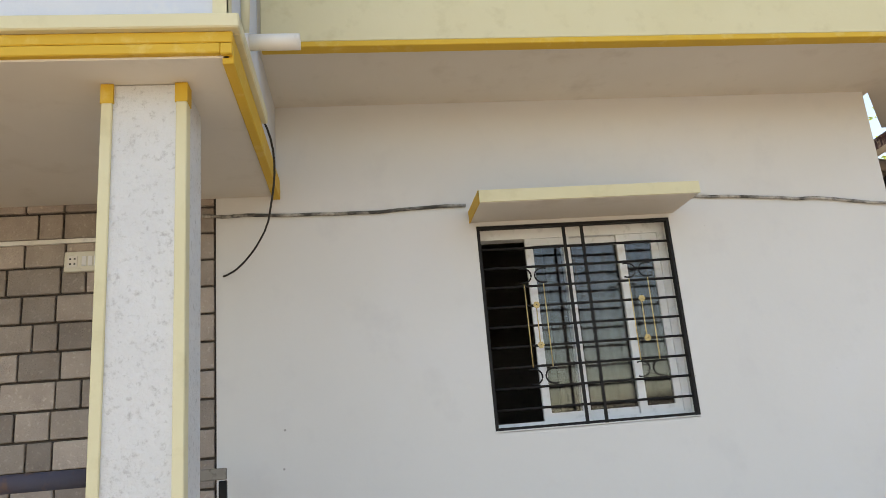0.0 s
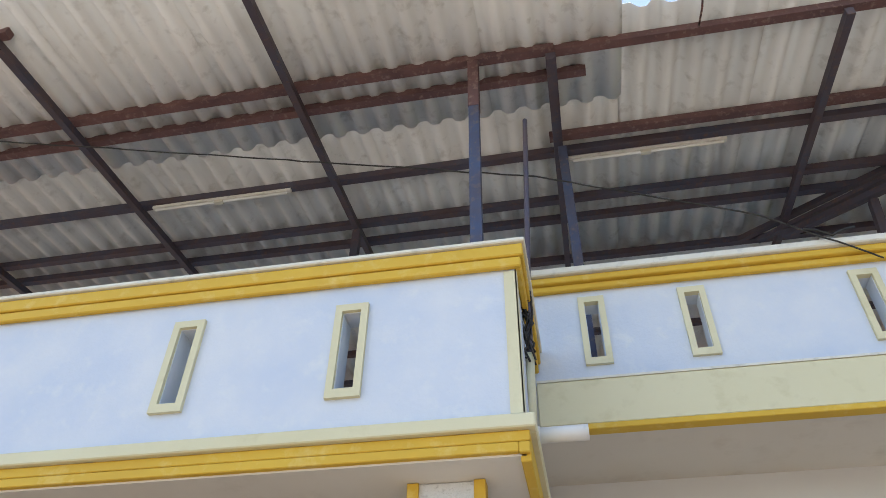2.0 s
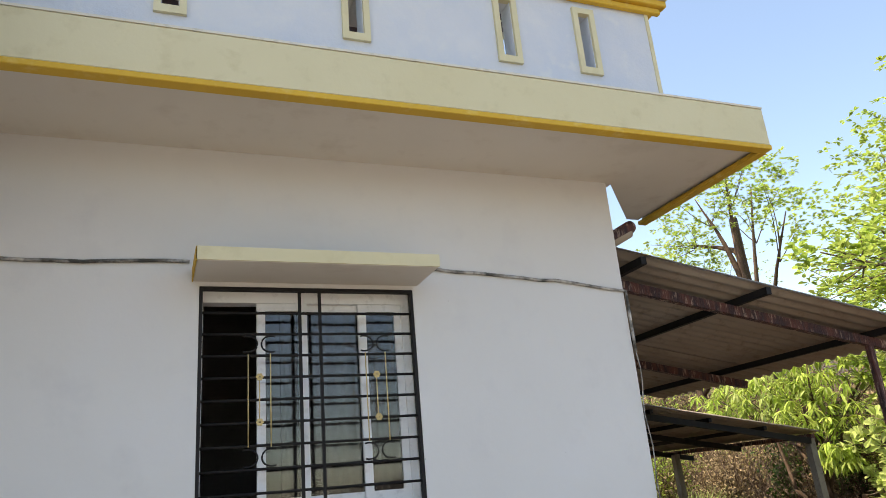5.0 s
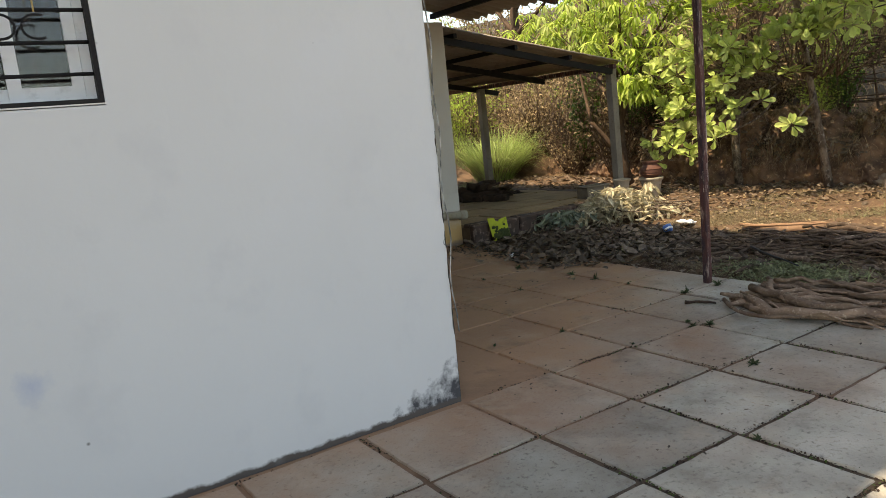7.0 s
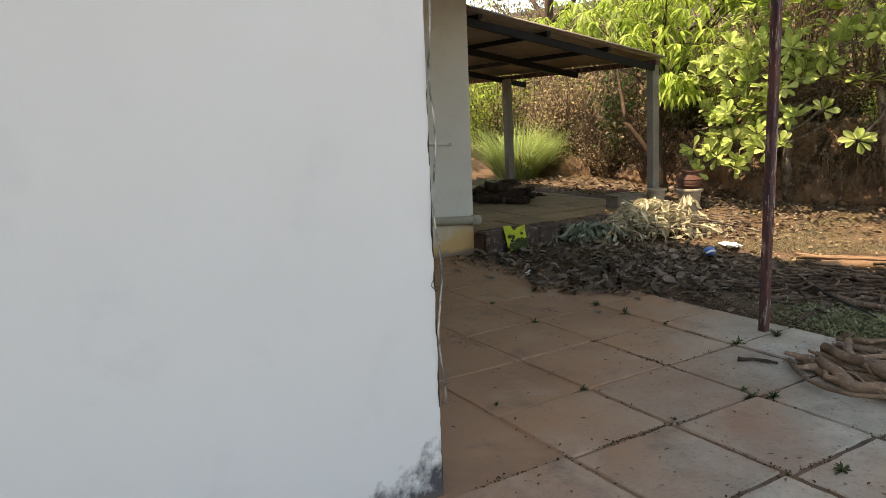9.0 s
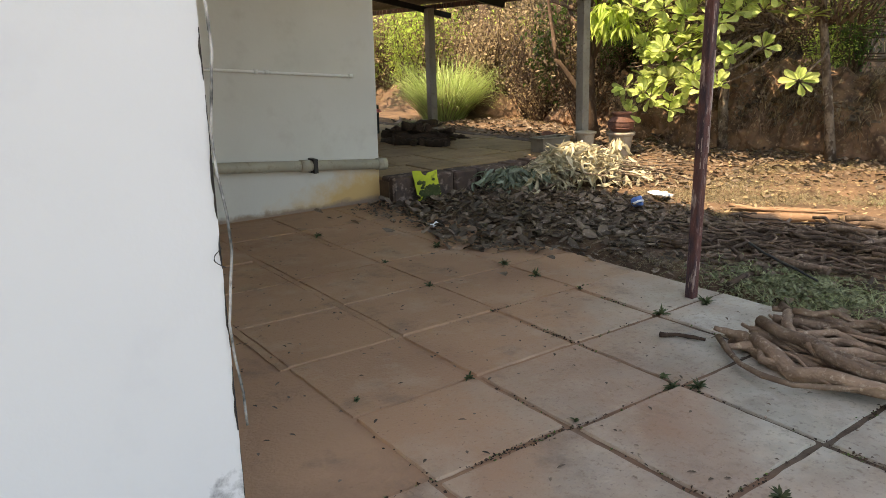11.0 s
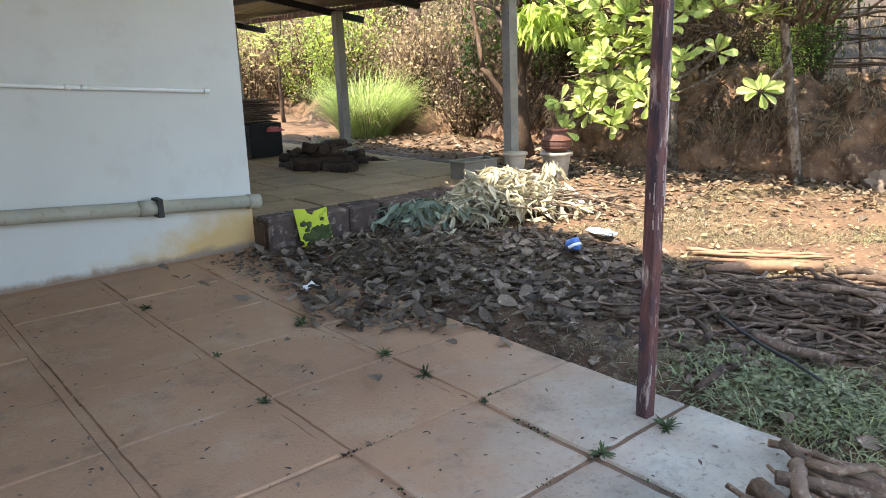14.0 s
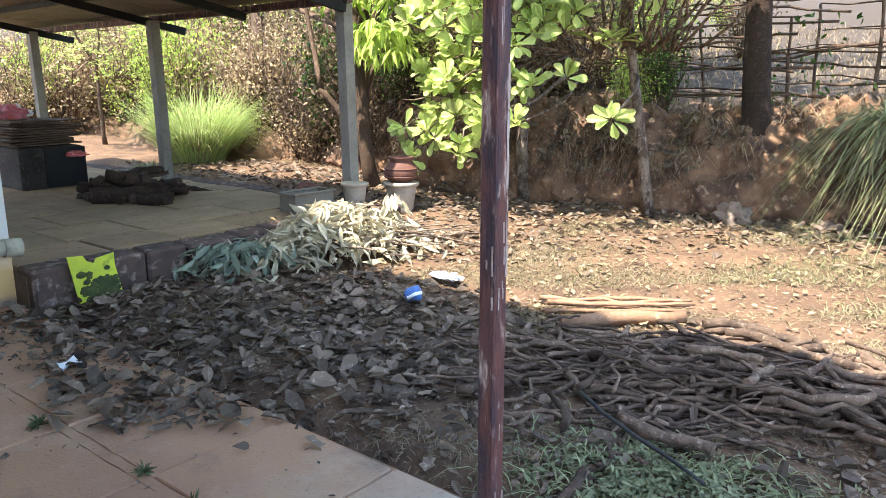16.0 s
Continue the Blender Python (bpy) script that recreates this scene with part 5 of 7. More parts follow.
st = thing("clay_stove", "soot-dark masonry hearth block on the platform", "stove")
part("block", boxes((4.72, 5.42, 8.05, 8.95, 0.23, 0.70), bevel=0.02), M_SOOT, st)
part("soot_face", boxes((4.98, 5.43, 8.035, 8.049, 0.24, 0.69)), M_BLACK, st, "soot-black front face")
# The mouth's dark hollow is a flat black plate on the solid block.
part("mouth", boxes((5.421, 5.43, 8.2, 8.6, 0.26, 0.55)), M_BLACK, st)
rr = random.Random(21)
sk = thing("plank_stack", "untidy stack of weathered boards and sheaths on the hearth", "stack")
z = 0.705
for k in range(11):
    x0, y0 = 4.66 + rr.uniform(-0.04, 0.12), 8.0 + rr.uniform(0, 0.08)
    w = rr.uniform(0.55, 0.8)
    bm = boxes((-w / 2, w / 2, -0.38, 0.38, 0, 0.018), bevel=0.004)
    bmesh.ops.rotate(bm, verts=bm.verts[:], matrix=Matrix.Rotation(radians(rr.uniform(-9, 9)), 3, 'Z') @ Matrix.Rotation(radians(rr.uniform(-2, 2)), 3, 'Y'))
    bmesh.ops.translate(bm, verts=bm.verts[:], vec=(5.06 + rr.uniform(-0.06, 0.06), 8.5, z + 0.008))
    part("board", bm, M_BARK, sk)
    z += 0.026


def crumple(name, label, cat, at, size, mat, seed):
    bm = bmesh.new()
    bmesh.ops.create_icosphere(bm, subdivisions=4, radius=1)
    for v in bm.verts:
        q = v.co.copy()
        f = 0.75 + 0.5 * noise.noise(q * 2.1 + Vector((seed, 0, 0))) + 0.25 * noise.noise(q * 5.3 + Vector((0, seed, 0)))
        v.co = Vector((q.x * size[0] * f, q.y * size[1] * f, max(-0.45, q.z * f) * size[2]))
        v.co += Vector(at)
    for f in bm.faces:
        f.smooth = True
    return tagged(part(name, bm, mat), label, cat)


crumple("plastic_bag", "crumpled red plastic bag on the board stack", "bag", (4.78, 8.35, 1.06), (0.22, 0.18, 0.12), M_PLASTICRED, 3)
crumple("plastic_bag", "crumpled white plastic bag on the board stack", "bag", (4.95, 8.6, 1.06), (0.18, 0.15, 0.11), M_PAPER, 8)
crumple("cloth_bundle", "faded red cloth bundle at the hearth mouth", "cloth", (5.3, 7.98, 0.60), (0.14, 0.05, 0.05), M_PLASTICRED, 5)
crumple("rock", "pale weathered rock half sunk at the foot of the bank", "rock", (8.28, 1.56, 0.15), (0.28, 0.22, 0.17), M_ROCK, 12)
crumple("rock", "brown rock at the foot of the bank", "rock", (8.3, 0.75, 0.12), (0.2, 0.17, 0.12), M_ROCK, 15)
crumple("rock", "grey boulder beside the platform", "rock", (6.95, 9.6, 0.1), (0.35, 0.3, 0.22), M_ROCK, 17)

cp = thing("crushed_cup", "crushed blue and white cup on the soil", "cup")
bm = lathe(bmesh.new(), ((0.03, 0), (0.045, 0.02), (0.05, 0.07), (0.046, 0.1), (0.03, 0.1)), (0, 0, 0), 14)
bmesh.ops.rotate(bm, verts=bm.verts[:], matrix=Matrix.Rotation(radians(70), 3, 'X') @ Matrix.Rotation(radians(30), 3, 'Y'))
bmesh.ops.translate(bm, verts=bm.verts[:], vec=(4.76, 2.48, 0.05))
part("body", bm, M_BLUE, cp)
part("rim", tube(bmesh.new(), ((4.70, 2.41, 0.06), (4.74, 2.38, 0.085), (4.80, 2.38, 0.08)), 0.012, 8), M_PAPER, cp, "white rim")
crumple("paper_packet", "flat white paper packet lying on the soil", "paper", (5.30, 2.565, 0.055), (0.085, 0.15, 0.03), M_PAPER, 31)
pp = thing("paper_scrap", "small white and blue paper scrap on the paving", "paper")
bm = bmesh.new()
g = [[bm.verts.new((2.84 + 0.05 * i, 3.0 + 0.045 * j, 0.012 + 0.03 * abs(math.sin(i * 1.3 + j)))) for j in range(3)] for i in range(3)]
for i in range(2):
    for j in range(2):
        bm.faces.new((g[i][j], g[i + 1][j], g[i + 1][j + 1], g[i][j + 1]))
o = part("sheet", bm, M_PAPER, pp)
o.modifiers.new("thick", 'SOLIDIFY').thickness = 0.002


# ---- wood piles ----
def stick(bm, a, b, r0, r1, bend, seed, sides=7):
    pts = kinked(a, b, bend * 0.45, 9, seed)
    q_ = random.Random(seed + 1)
    return tube(bm, pts, [(r0 + (r1 - r0) * i / 8) * q_.uniform(0.85, 1.2) for i in range(9)], sides)


def ground_z(x, y):
    return float(height(x, y))


rr = random.Random(4)
pile = thing("branch_pile", "low pile of thin weathered brown branches on the soil", "wood pile")
for k in range(240):
    u = rr.random() ** 0.9 * 1.12
    wide = 0.27 if u < 0.62 else 0.15
    off = rr.gauss(0, wide) if rr.random() < 0.9 else rr.gauss(0, wide * 1.4)
    if u > 0.6:
        off = abs(off) * 0.9 + 0.02
    cx, cy = 4.22 + 0.34 * u + off * 0.93 + 0.16 * math.sin(3.1 * u), 1.38 - 1.72 * u + off * 0.36
    L = rr.uniform(0.22, 0.6) if rr.random() < 0.7 else rr.uniform(0.6, 1.05)
    a = math.radians(-66 + rr.gauss(0, 24) if rr.random() < 0.8 else rr.uniform(0, 180))
    h = ground_z(cx, cy) + 0.015 + abs(rr.gauss(0, 0.085)) * math.exp(-(off / 0.3) ** 2) * (1 - 0.35 * u)
    d = Vector((math.cos(a), math.sin(a), rr.gauss(0, 0.07))) * L / 2
    c = Vector((cx, cy, h))
    r0 = rr.choice((0.006, 0.007, 0.009, 0.011, 0.013, 0.016, 0.02))
    part("branch", stick(bmesh.new(), c - d, c + d, r0, r0 * rr.uniform(0.4, 0.85), 0.14 * L, k + 100), M_STICK, pile)
ra = random.Random(41)
ARM = [Vector(p) for p in ((4.75, 1.05), (5.05, 0.6), (5.12, 0.1), (4.85, -0.3), (4.3, -0.6))]
for k in range(120):
    u = ra.random() * 3.99
    i = int(u)
    c2 = ARM[i].lerp(ARM[i + 1], u - i)
    dr = ARM[i + 1] - ARM[i]
    a = math.atan2(dr.y, dr.x) + ra.gauss(0, 0.32)
    cx, cy = c2.x + ra.gauss(0, 0.09), c2.y + ra.gauss(0, 0.09)
    L = ra.uniform(0.25, 0.85)
    r0 = ra.choice((0.008, 0.011, 0.015, 0.02, 0.027))
    h = ground_z(cx, cy) + r0 + abs(ra.gauss(0, 0.045))
    d = Vector((math.cos(a), math.sin(a), ra.gauss(0, 0.05))) * L / 2
    c = Vector((cx, cy, h))
    part("branch", stick(bmesh.new(), c - d, c + d, r0, r0 * ra.uniform(0.5, 0.9), 0.12 * L, k + 1400), M_STICK, pile)
part("branch", stick(bmesh.new(), (3.97, 0.80, 0.12), (3.70, 0.18, 0.05), 0.009, 0.007, 0.01, 55), M_CABLE, pile, "straight dark stick")
part("branch", stick(bmesh.new(), (3.98, 0.62, 0.06), (3.96, 0.24, 0.05), 0.028, 0.024, 0.02, 57), M_STICK, pile)

pile = thing("firewood_pile", "pile of thick brown firewood branches on the paving edge", "wood pile")
rf_ = random.Random(8)
for k in range(40):
    x, y = rf_.uniform(2.48, 3.05), -0.08 + rf_.gauss(-0.02, 0.08)
    L = rf_.uniform(0.65, 1.3)
    a = math.radians(-86 + rf_.gauss(0, 12) - 16 * (x - 2.8))
    r0 = rf_.choice((0.008, 0.011, 0.015, 0.02, 0.025, 0.031))
    z = r0 + rf_.random() * 0.13 * math.exp(-((x - 2.8) / 0.25) ** 2)
    A = Vector((x, y, z))
    B = A + Vector((math.cos(a) * L, math.sin(a) * L, rf_.uniform(-0.04, 0.05)))
    B.z = max(B.z, r0)
    part("log", stick(bmesh.new(), A, B, r0, r0 * rf_.uniform(0.5, 1.0), 0.13, k + 400, 9), M_FIREWOOD, pile)
bm = stick(bmesh.new(), (2.50, -0.12, 0.055), (2.62, -1.2, 0.06), 0.036, 0.03, 0.10, 71, 10)
for b in ((2.40, -0.02, 0.025), (2.44, 0.05, 0.09), (2.54, 0.04, 0.03)):
    stick(bm, (2.50, -0.16, 0.055), b, 0.026, 0.011, 0.03, int(b[0] * 100), 8)
part("log", bm, M_FIREWOOD, pile, "pale log with a forked root end")
part("log", stick(bmesh.new(), (2.32, 0.28, 0.012), (2.45, 0.10, 0.012), 0.013, 0.008, 0.02, 73, 7), M_CHAR, pile, "loose dark stick")

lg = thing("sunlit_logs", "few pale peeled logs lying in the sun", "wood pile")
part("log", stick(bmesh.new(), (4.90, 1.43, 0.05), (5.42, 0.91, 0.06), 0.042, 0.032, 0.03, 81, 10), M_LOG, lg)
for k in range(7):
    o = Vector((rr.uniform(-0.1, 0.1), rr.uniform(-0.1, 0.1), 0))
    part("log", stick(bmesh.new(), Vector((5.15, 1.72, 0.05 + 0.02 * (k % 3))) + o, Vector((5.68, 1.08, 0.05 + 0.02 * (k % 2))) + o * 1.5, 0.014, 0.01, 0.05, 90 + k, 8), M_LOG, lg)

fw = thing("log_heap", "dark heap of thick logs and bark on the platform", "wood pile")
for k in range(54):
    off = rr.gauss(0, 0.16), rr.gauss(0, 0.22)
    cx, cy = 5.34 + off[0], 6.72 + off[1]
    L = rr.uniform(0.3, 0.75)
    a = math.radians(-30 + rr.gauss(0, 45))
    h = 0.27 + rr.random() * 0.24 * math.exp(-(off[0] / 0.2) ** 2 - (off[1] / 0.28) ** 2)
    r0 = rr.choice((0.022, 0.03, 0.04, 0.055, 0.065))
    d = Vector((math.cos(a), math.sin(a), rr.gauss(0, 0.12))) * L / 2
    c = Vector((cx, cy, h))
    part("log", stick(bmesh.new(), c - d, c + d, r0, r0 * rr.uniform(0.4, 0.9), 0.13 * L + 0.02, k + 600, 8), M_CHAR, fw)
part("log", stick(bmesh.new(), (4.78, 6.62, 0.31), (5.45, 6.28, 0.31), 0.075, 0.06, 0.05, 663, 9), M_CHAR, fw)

# dried cut branches with pale curled leaves
dp = thing("dried_branch_heap", "heap of cut branches with pale dried curled leaves", "brush heap")
def heap_z(x, y):
    return 0.44 * np.exp(-(((x - 5.35) * 0.85 + (y - 3.75) * 0.2) / 0.62) ** 2 - ((y - 3.75) / 0.5) ** 2)


n = 1500
px = 5.3 + RNG.normal(0, 0.42, n)
py = 3.8 - 0.18 * (px - 5.3) + RNG.normal(0, 0.22, n)
p = np.stack([px, py, height(px, py) + 0.02 + heap_z(px, py) * RNG.uniform(0.35, 1.1, n)], 1)
ang = RNG.random(n) * 2 * np.pi
d = np.stack([np.cos(ang), np.sin(ang), RNG.normal(-0.25, 0.4, n)], 1)
L = RNG.uniform(0.09, 0.19, n)
leaves("dried_leaves", p, d, RNG.normal(0, 0.6, (n, 3)) + [0, 0, 0.6], L, L * 0.27, M_LEAFPALE, dp, 0.5, 0.35)
n = 330
px, py = 4.62 + RNG.normal(0, 0.16, n), 4.0 + RNG.normal(0, 0.14, n)
p = np.stack([px, py, height(px, py) + RNG.uniform(0.02, 0.24, n)], 1)
ang = RNG.normal(math.pi * 1.2, 1.0, n)
d = np.stack([np.cos(ang), np.sin(ang), RNG.normal(-0.35, 0.35, n)], 1)
L = RNG.uniform(0.12, 0.22, n)
leaves("wilted_leaves", p, d, RNG.normal(0, 0.5, (n, 3)) + [0, 0, 0.7], L, L * 0.26, M_LEAFGREY, dp, 0.4, 0.3, "grey-green wilted leaves")
for k in range(34):
    a = Vector((5.35 + rr.gauss(0, 0.3), 3.8 + rr.gauss(0, 0.15), 0.0))
    a.z = ground_z(a.x, a.y) + rr.uniform(0.06, 0.3)
    b = a + Vector((rr.uniform(0.3, 1.0), rr.uniform(-0.75, 0.1), -a.z + 0.05 + rr.uniform(0, 0.2)))
    part("twig", stick(bmesh.new(), a, b, rr.uniform(0.006, 0.012), 0.004, 0.08, k + 700, 5), M_PALEBARK, dp)
part("twig", stick(bmesh.new(), (5.7, 3.75, 0.28), (6.2, 2.75, 0.06), 0.014, 0.008, 0.05, 799, 6), M_PALEBARK, dp)
n = 40
p = np.stack([6.0 + RNG.normal(0, 0.05, n), 3.72 + RNG.normal(0, 0.05, n), RNG.uniform(0.15, 0.48, n)], 1)
leaves("dried_leaves", p, np.stack([RNG.normal(0, 0.6, n), RNG.normal(0, 0.6, n), RNG.normal(-0.9, 0.3, n)], 1), RNG.normal(0, 1, (n, 3)), 0.15, 0.045, M_LEAFPALE, dp, 0.3, 0.3)


# ---- leaf litter, grass, weeds ----
def litter(name, label, n, fx, fy, size, mat, keep=None, width=0.55, lift=0.03):
    x, y = fx(n), fy(n)
    if keep is not None:
        m = keep(x, y)
        x, y = x[m], y[m]
    n = len(x)
    on = ((x < 3.2) & (y < 4.2)) | ((x < 6.6) & (y > 4.25))
    base = np.where((x < 3.2) & (y < 4.2), 0.004, np.where((x < 6.6) & (y > 4.25), 0.245, height(x, y)))
    p = np.stack([x, y, base + RNG.uniform(0.004, lift, n)], 1)
    ang = RNG.random(n) * 2 * np.pi
    d = np.stack([np.cos(ang), np.sin(ang), RNG.normal(0.05, 0.2, n)], 1)
    nr = np.stack([RNG.normal(0, 0.3, n), RNG.normal(0, 0.35, n), np.ones(n)], 1)
    nr = np.stack([RNG.normal(0, 0.45, n), RNG.normal(0, 0.45, n), np.ones(n)], 1)
    L = size * RNG.uniform(0.45, 1.35, n)
    W = L * width * RNG.uniform(0.55, 1.3, n)
    parts_, shapes = [], (POINTED, ROUND, TORN, BENT)
    pick = RNG.integers(0, 4, n)
    vs, fs, at = [], [], 0
    for k in range(4):
        m = pick == k
        v, f = leaf_arrays(p[m], d[m], nr[m], L[m], W[m], RNG.uniform(-0.3, 0.3, (m.sum(), 1)), RNG.uniform(-0.2, 0.4, (m.sum(), 1)), shapes[k])
        vs.append(v)
        fs += [[q_ + at for q_ in g] for g in f]
        at += len(v)
    return tagged(new(name, mesh_of(name, np.concatenate(vs), fs, mat)), label, "leaf litter", kind="stuff")


TORN = ((0.2, 0.9), (0.45, 0.6), (0.7, 1.0), (0.86, 0.35))
BENT = ((0.18, 0.5), (0.5, 1.0), (0.9, 0.85))


def edge_keep(x, y):
    """Litter lies beyond a ragged line across the paving's corner."""
    return (x > 2.75 + 0.35 * np.sin(y * 2.1) * 0.5 + 0.55 * np.clip((2.4 - y) / 0.8, 0, 1)) | (RNG.random(len(x)) < 0.03)


litter("leaf_litter", "grey-brown fallen leaves covering the shaded soil", 2500, lambda n: RNG.uniform(2.3, 5.0, n), lambda n: RNG.uniform(1.4, 4.2, n), 0.098, M_LEAFDRY, edge_keep, lift=0.04)
litter("leaf_litter", "scattered fallen leaves on the yard soil", 900, lambda n: RNG.uniform(3.3, 5.4, n), lambda n: RNG.uniform(-0.8, 3.2, n), 0.085, M_LEAFDRY)
litter("leaf_litter", "fallen leaves and scraps below the bank", 2600, lambda n: RNG.uniform(5.8, 8.5, n), lambda n: RNG.uniform(0.0, 5.0, n), 0.085, M_LEAFDRY, lambda x, y: (y > 2.4 + RNG.normal(0, 0.4, len(x))) | (x > 7.4 + RNG.normal(0, 0.3, len(x))))
litter("leaf_litter", "pale dry leaf scraps scattered on the sunlit soil", 2600, lambda n: RNG.uniform(4.9, 8.4, n), lambda n: RNG.uniform(-1.6, 4.5, n), 0.045, M_SCRUB)
litter("leaf_litter", "dark leaf litter beyond the platform", 1700, lambda n: RNG.uniform(6.7, 8.6, n), lambda n: RNG.uniform(4.6, 10.5, n), 0.09, M_LEAFDRY)
litter("leaf_litter", "small brown leaf scraps on the shaded soil", 9000, lambda n: RNG.uniform(2.4, 5.2, n), lambda n: RNG.uniform(-0.8, 4.2, n), 0.035, M_LEAFDRY, lambda x, y: (x > 3.22) | ((y > 2.0) & (x > 2.7)), lift=0.015)
n = 420
tx = 3.4 + RNG.gamma(2, 0.5, n)
tagged(leaves("grit", np.stack([RNG.uniform(0.2, 3.1, n), RNG.uniform(-1.4, 4.2, n), np.full(n, 0.006)], 1), np.stack([RNG.normal(0, 1, n), RNG.normal(0, 1, n), np.zeros(n)], 1), np.tile([0, 0, 1.0], (n, 1)), RNG.uniform(0.012, 0.04, n), 0.012, M_LEAFDRY, None, 0.1, 0.2), "tiny leaf scraps and grit on the paving", "leaf litter", kind="stuff")


def turf(label, n, x0, x1, y0, y1, length, mat, bend=0.6, keep=None, tilt=0.7, width=0.004):
    x, y = RNG.uniform(x0, x1, n), RNG.uniform(y0, y1, n)
    if keep is not None:
        m = keep(x, y)
        x, y = x[m], y[m]
    n = len(x)
    p = np.stack([x, y, height(x, y) - 0.004], 1)
    d = np.stack([RNG.normal(0, tilt, n), RNG.normal(0, tilt, n), np.ones(n)], 1)
    return tagged(blades("grass", p, d, length * RNG.uniform(0.4, 1.2, n), width, mat, None, bend, 3), label, "grass", kind="stuff")


def patchy(x, y):
    v = np.sin(x * 2.7 + 1) * np.sin(y * 2.3 + x) + 0.6 * np.sin(x * 6.1 + y * 4.7)
    return v + RNG.normal(0, 0.5, len(x)) > 0.15


turf("dry straw-coloured grass on the sunlit yard", 70000, 4.6, 8.4, -2.4, 2.9, 0.11, M_GRASSDRY, 0.7, patchy, 1.1, 0.006)
turf("sparse straw in the shaded yard", 24000, 3.25, 5.0, -1.5, 3.6, 0.09, M_GRASSDRY, 0.7, patchy, 1.3)
turf("grey-green grass tuft beside the paving", 3600, 3.22, 4.2, -0.6, 0.95, 0.2, M_GRASSGREY, 0.8, lambda x, y: np.exp(-((x - 3.6) / 0.32) ** 2 - ((y - 0.15) / 0.5) ** 2) > RNG.random(len(x)) * 0.9, 0.8, 0.006)
n = 5200
x, y = 3.62 + RNG.normal(0, 0.2, n), 0.22 + RNG.normal(0, 0.27, n)
m = (x > 3.22) & (np.sin(x * 19 + y * 7) * np.sin(y * 17 - x * 5) + RNG.normal(0, 0.5, n) > -0.1)
x, y = x[m], y[m]
n = len(x)
p = np.stack([x, y, height(x, y) + RNG.uniform(0.005, 0.10, n) * np.exp(-((x - 3.62) / 0.3) ** 2 - ((y - 0.22) / 0.4) ** 2)], 1)
tagged(leaves("weed_mat", p, np.stack([RNG.normal(0, 1, n), RNG.normal(0, 1, n), RNG.uniform(0.0, 0.9, n)], 1), RNG.normal(0, 0.4, (n, 3)) + [0, 0, 1], RNG.uniform(0.018, 0.05, n), 0.014, M_WEED, None, 0.3, 0.15), "mat of blue-green feathery weeds at the paving edge", "weeds", kind="stuff")
turf("low green weeds on the sunny yard edge", 2600, 6.2, 8.6, -0.8, 1.2, 0.13, M_GRASSGREY, 0.6, patchy, 0.8, 0.006)
turf("dead grass hanging on the bank", 7000, 8.8, 9.7, -2.5, 9.0, 0.22, M_SCRUB, 1.3, None, 0.9, 0.006)
for label, n, mat, length, low in (("matted red-brown root fibres on the bank face", 15000, M_ROOTS, 0.13, 0.25), ("pale dead roots and straw on the bank face", 6000, M_SCRUB, 0.16, 0.4)):
    p = on_face(n, low, 1.0, 0.1)
    n = len(p)
    d = np.stack([-RNG.uniform(0.3, 1.0, n), RNG.normal(0, 0.7, n), RNG.normal(-0.1, 0.5, n)], 1)
    tagged(blades("roots", p, d, length * RNG.uniform(0.3, 1.3, n), 0.008, mat, None, RNG.uniform(0.6, 1.8, n), 4), label, "roots", kind="stuff")
p = on_face(5200, 0.35, 1.0, 0.0)
n = len(p)
L = RNG.uniform(0.04, 0.12, n)
tagged(leaves("leaf_litter", p - [0.02, 0, 0], RNG.normal(0, 1, (n, 3)) + [-0.3, 0, -0.3], RNG.normal(0, 0.5, (n, 3)) + [-0.7, 0, 0.6], L, L * 0.5, M_LEAFDRY, None, 0.3, 0.25), "fallen leaves caught on the bank face", "leaf litter", kind="stuff")
turf("dry grass on the far slope", 16000, 9.2, 22, -6, 22, 0.35, M_SCRUB, 0.5, None, 0.5, 0.012)
for x, y, s in ((2.64, 1.87, 1), (2.63, 1.54, 1), (2.57, 2.56, 1.2), (1.95, 1.8, 0.7), (2.02, 2.44, 0.6), (2.99, 0.50, 1.3), (1.93, -0.06, 0.9), (2.02, -0.13, 1), (2.65, 0.55, 1.2), (1.29, 0.56, 0.7), (2.02, 3.47, 0.8), (0.66, 1.95, 0.6), (2.64, 1.15, 0.5), (1.52, -0.79, 0.9), (1.99, 0.03, 0.6), (1.38, -0.01, 0.5), (0.78, 0.69, 0.4), (0.68, -1.36, 0.6)):
    x, y = x - 0.05, y - 0.065
    n = int(34 * s) + 6
    p = np.tile([x, y, 0.003], (n, 1))
    d = np.stack([RNG.normal(0, 1.2, n), RNG.normal(0, 0.8, n), RNG.uniform(0.1, 1.4, n)], 1)
    wd = leaves("weed", p, d, RNG.normal(0, 0.3, (n, 3)) + [0, 0, 1], RNG.uniform(0.015, 0.06, n) * s, 0.010, M_WEEDDARK, None, 0.3, 0.1)
    bm = bmesh.new()
    bm.from_mesh(wd.data)
    bmesh.ops.remove_doubles(bm, verts=bm.verts[:], dist=0.0002)
    bm.to_mesh(wd.data)
    bm.free()
    tagged(wd, "small green weed growing in a paving joint", "weed", "paving weeds")

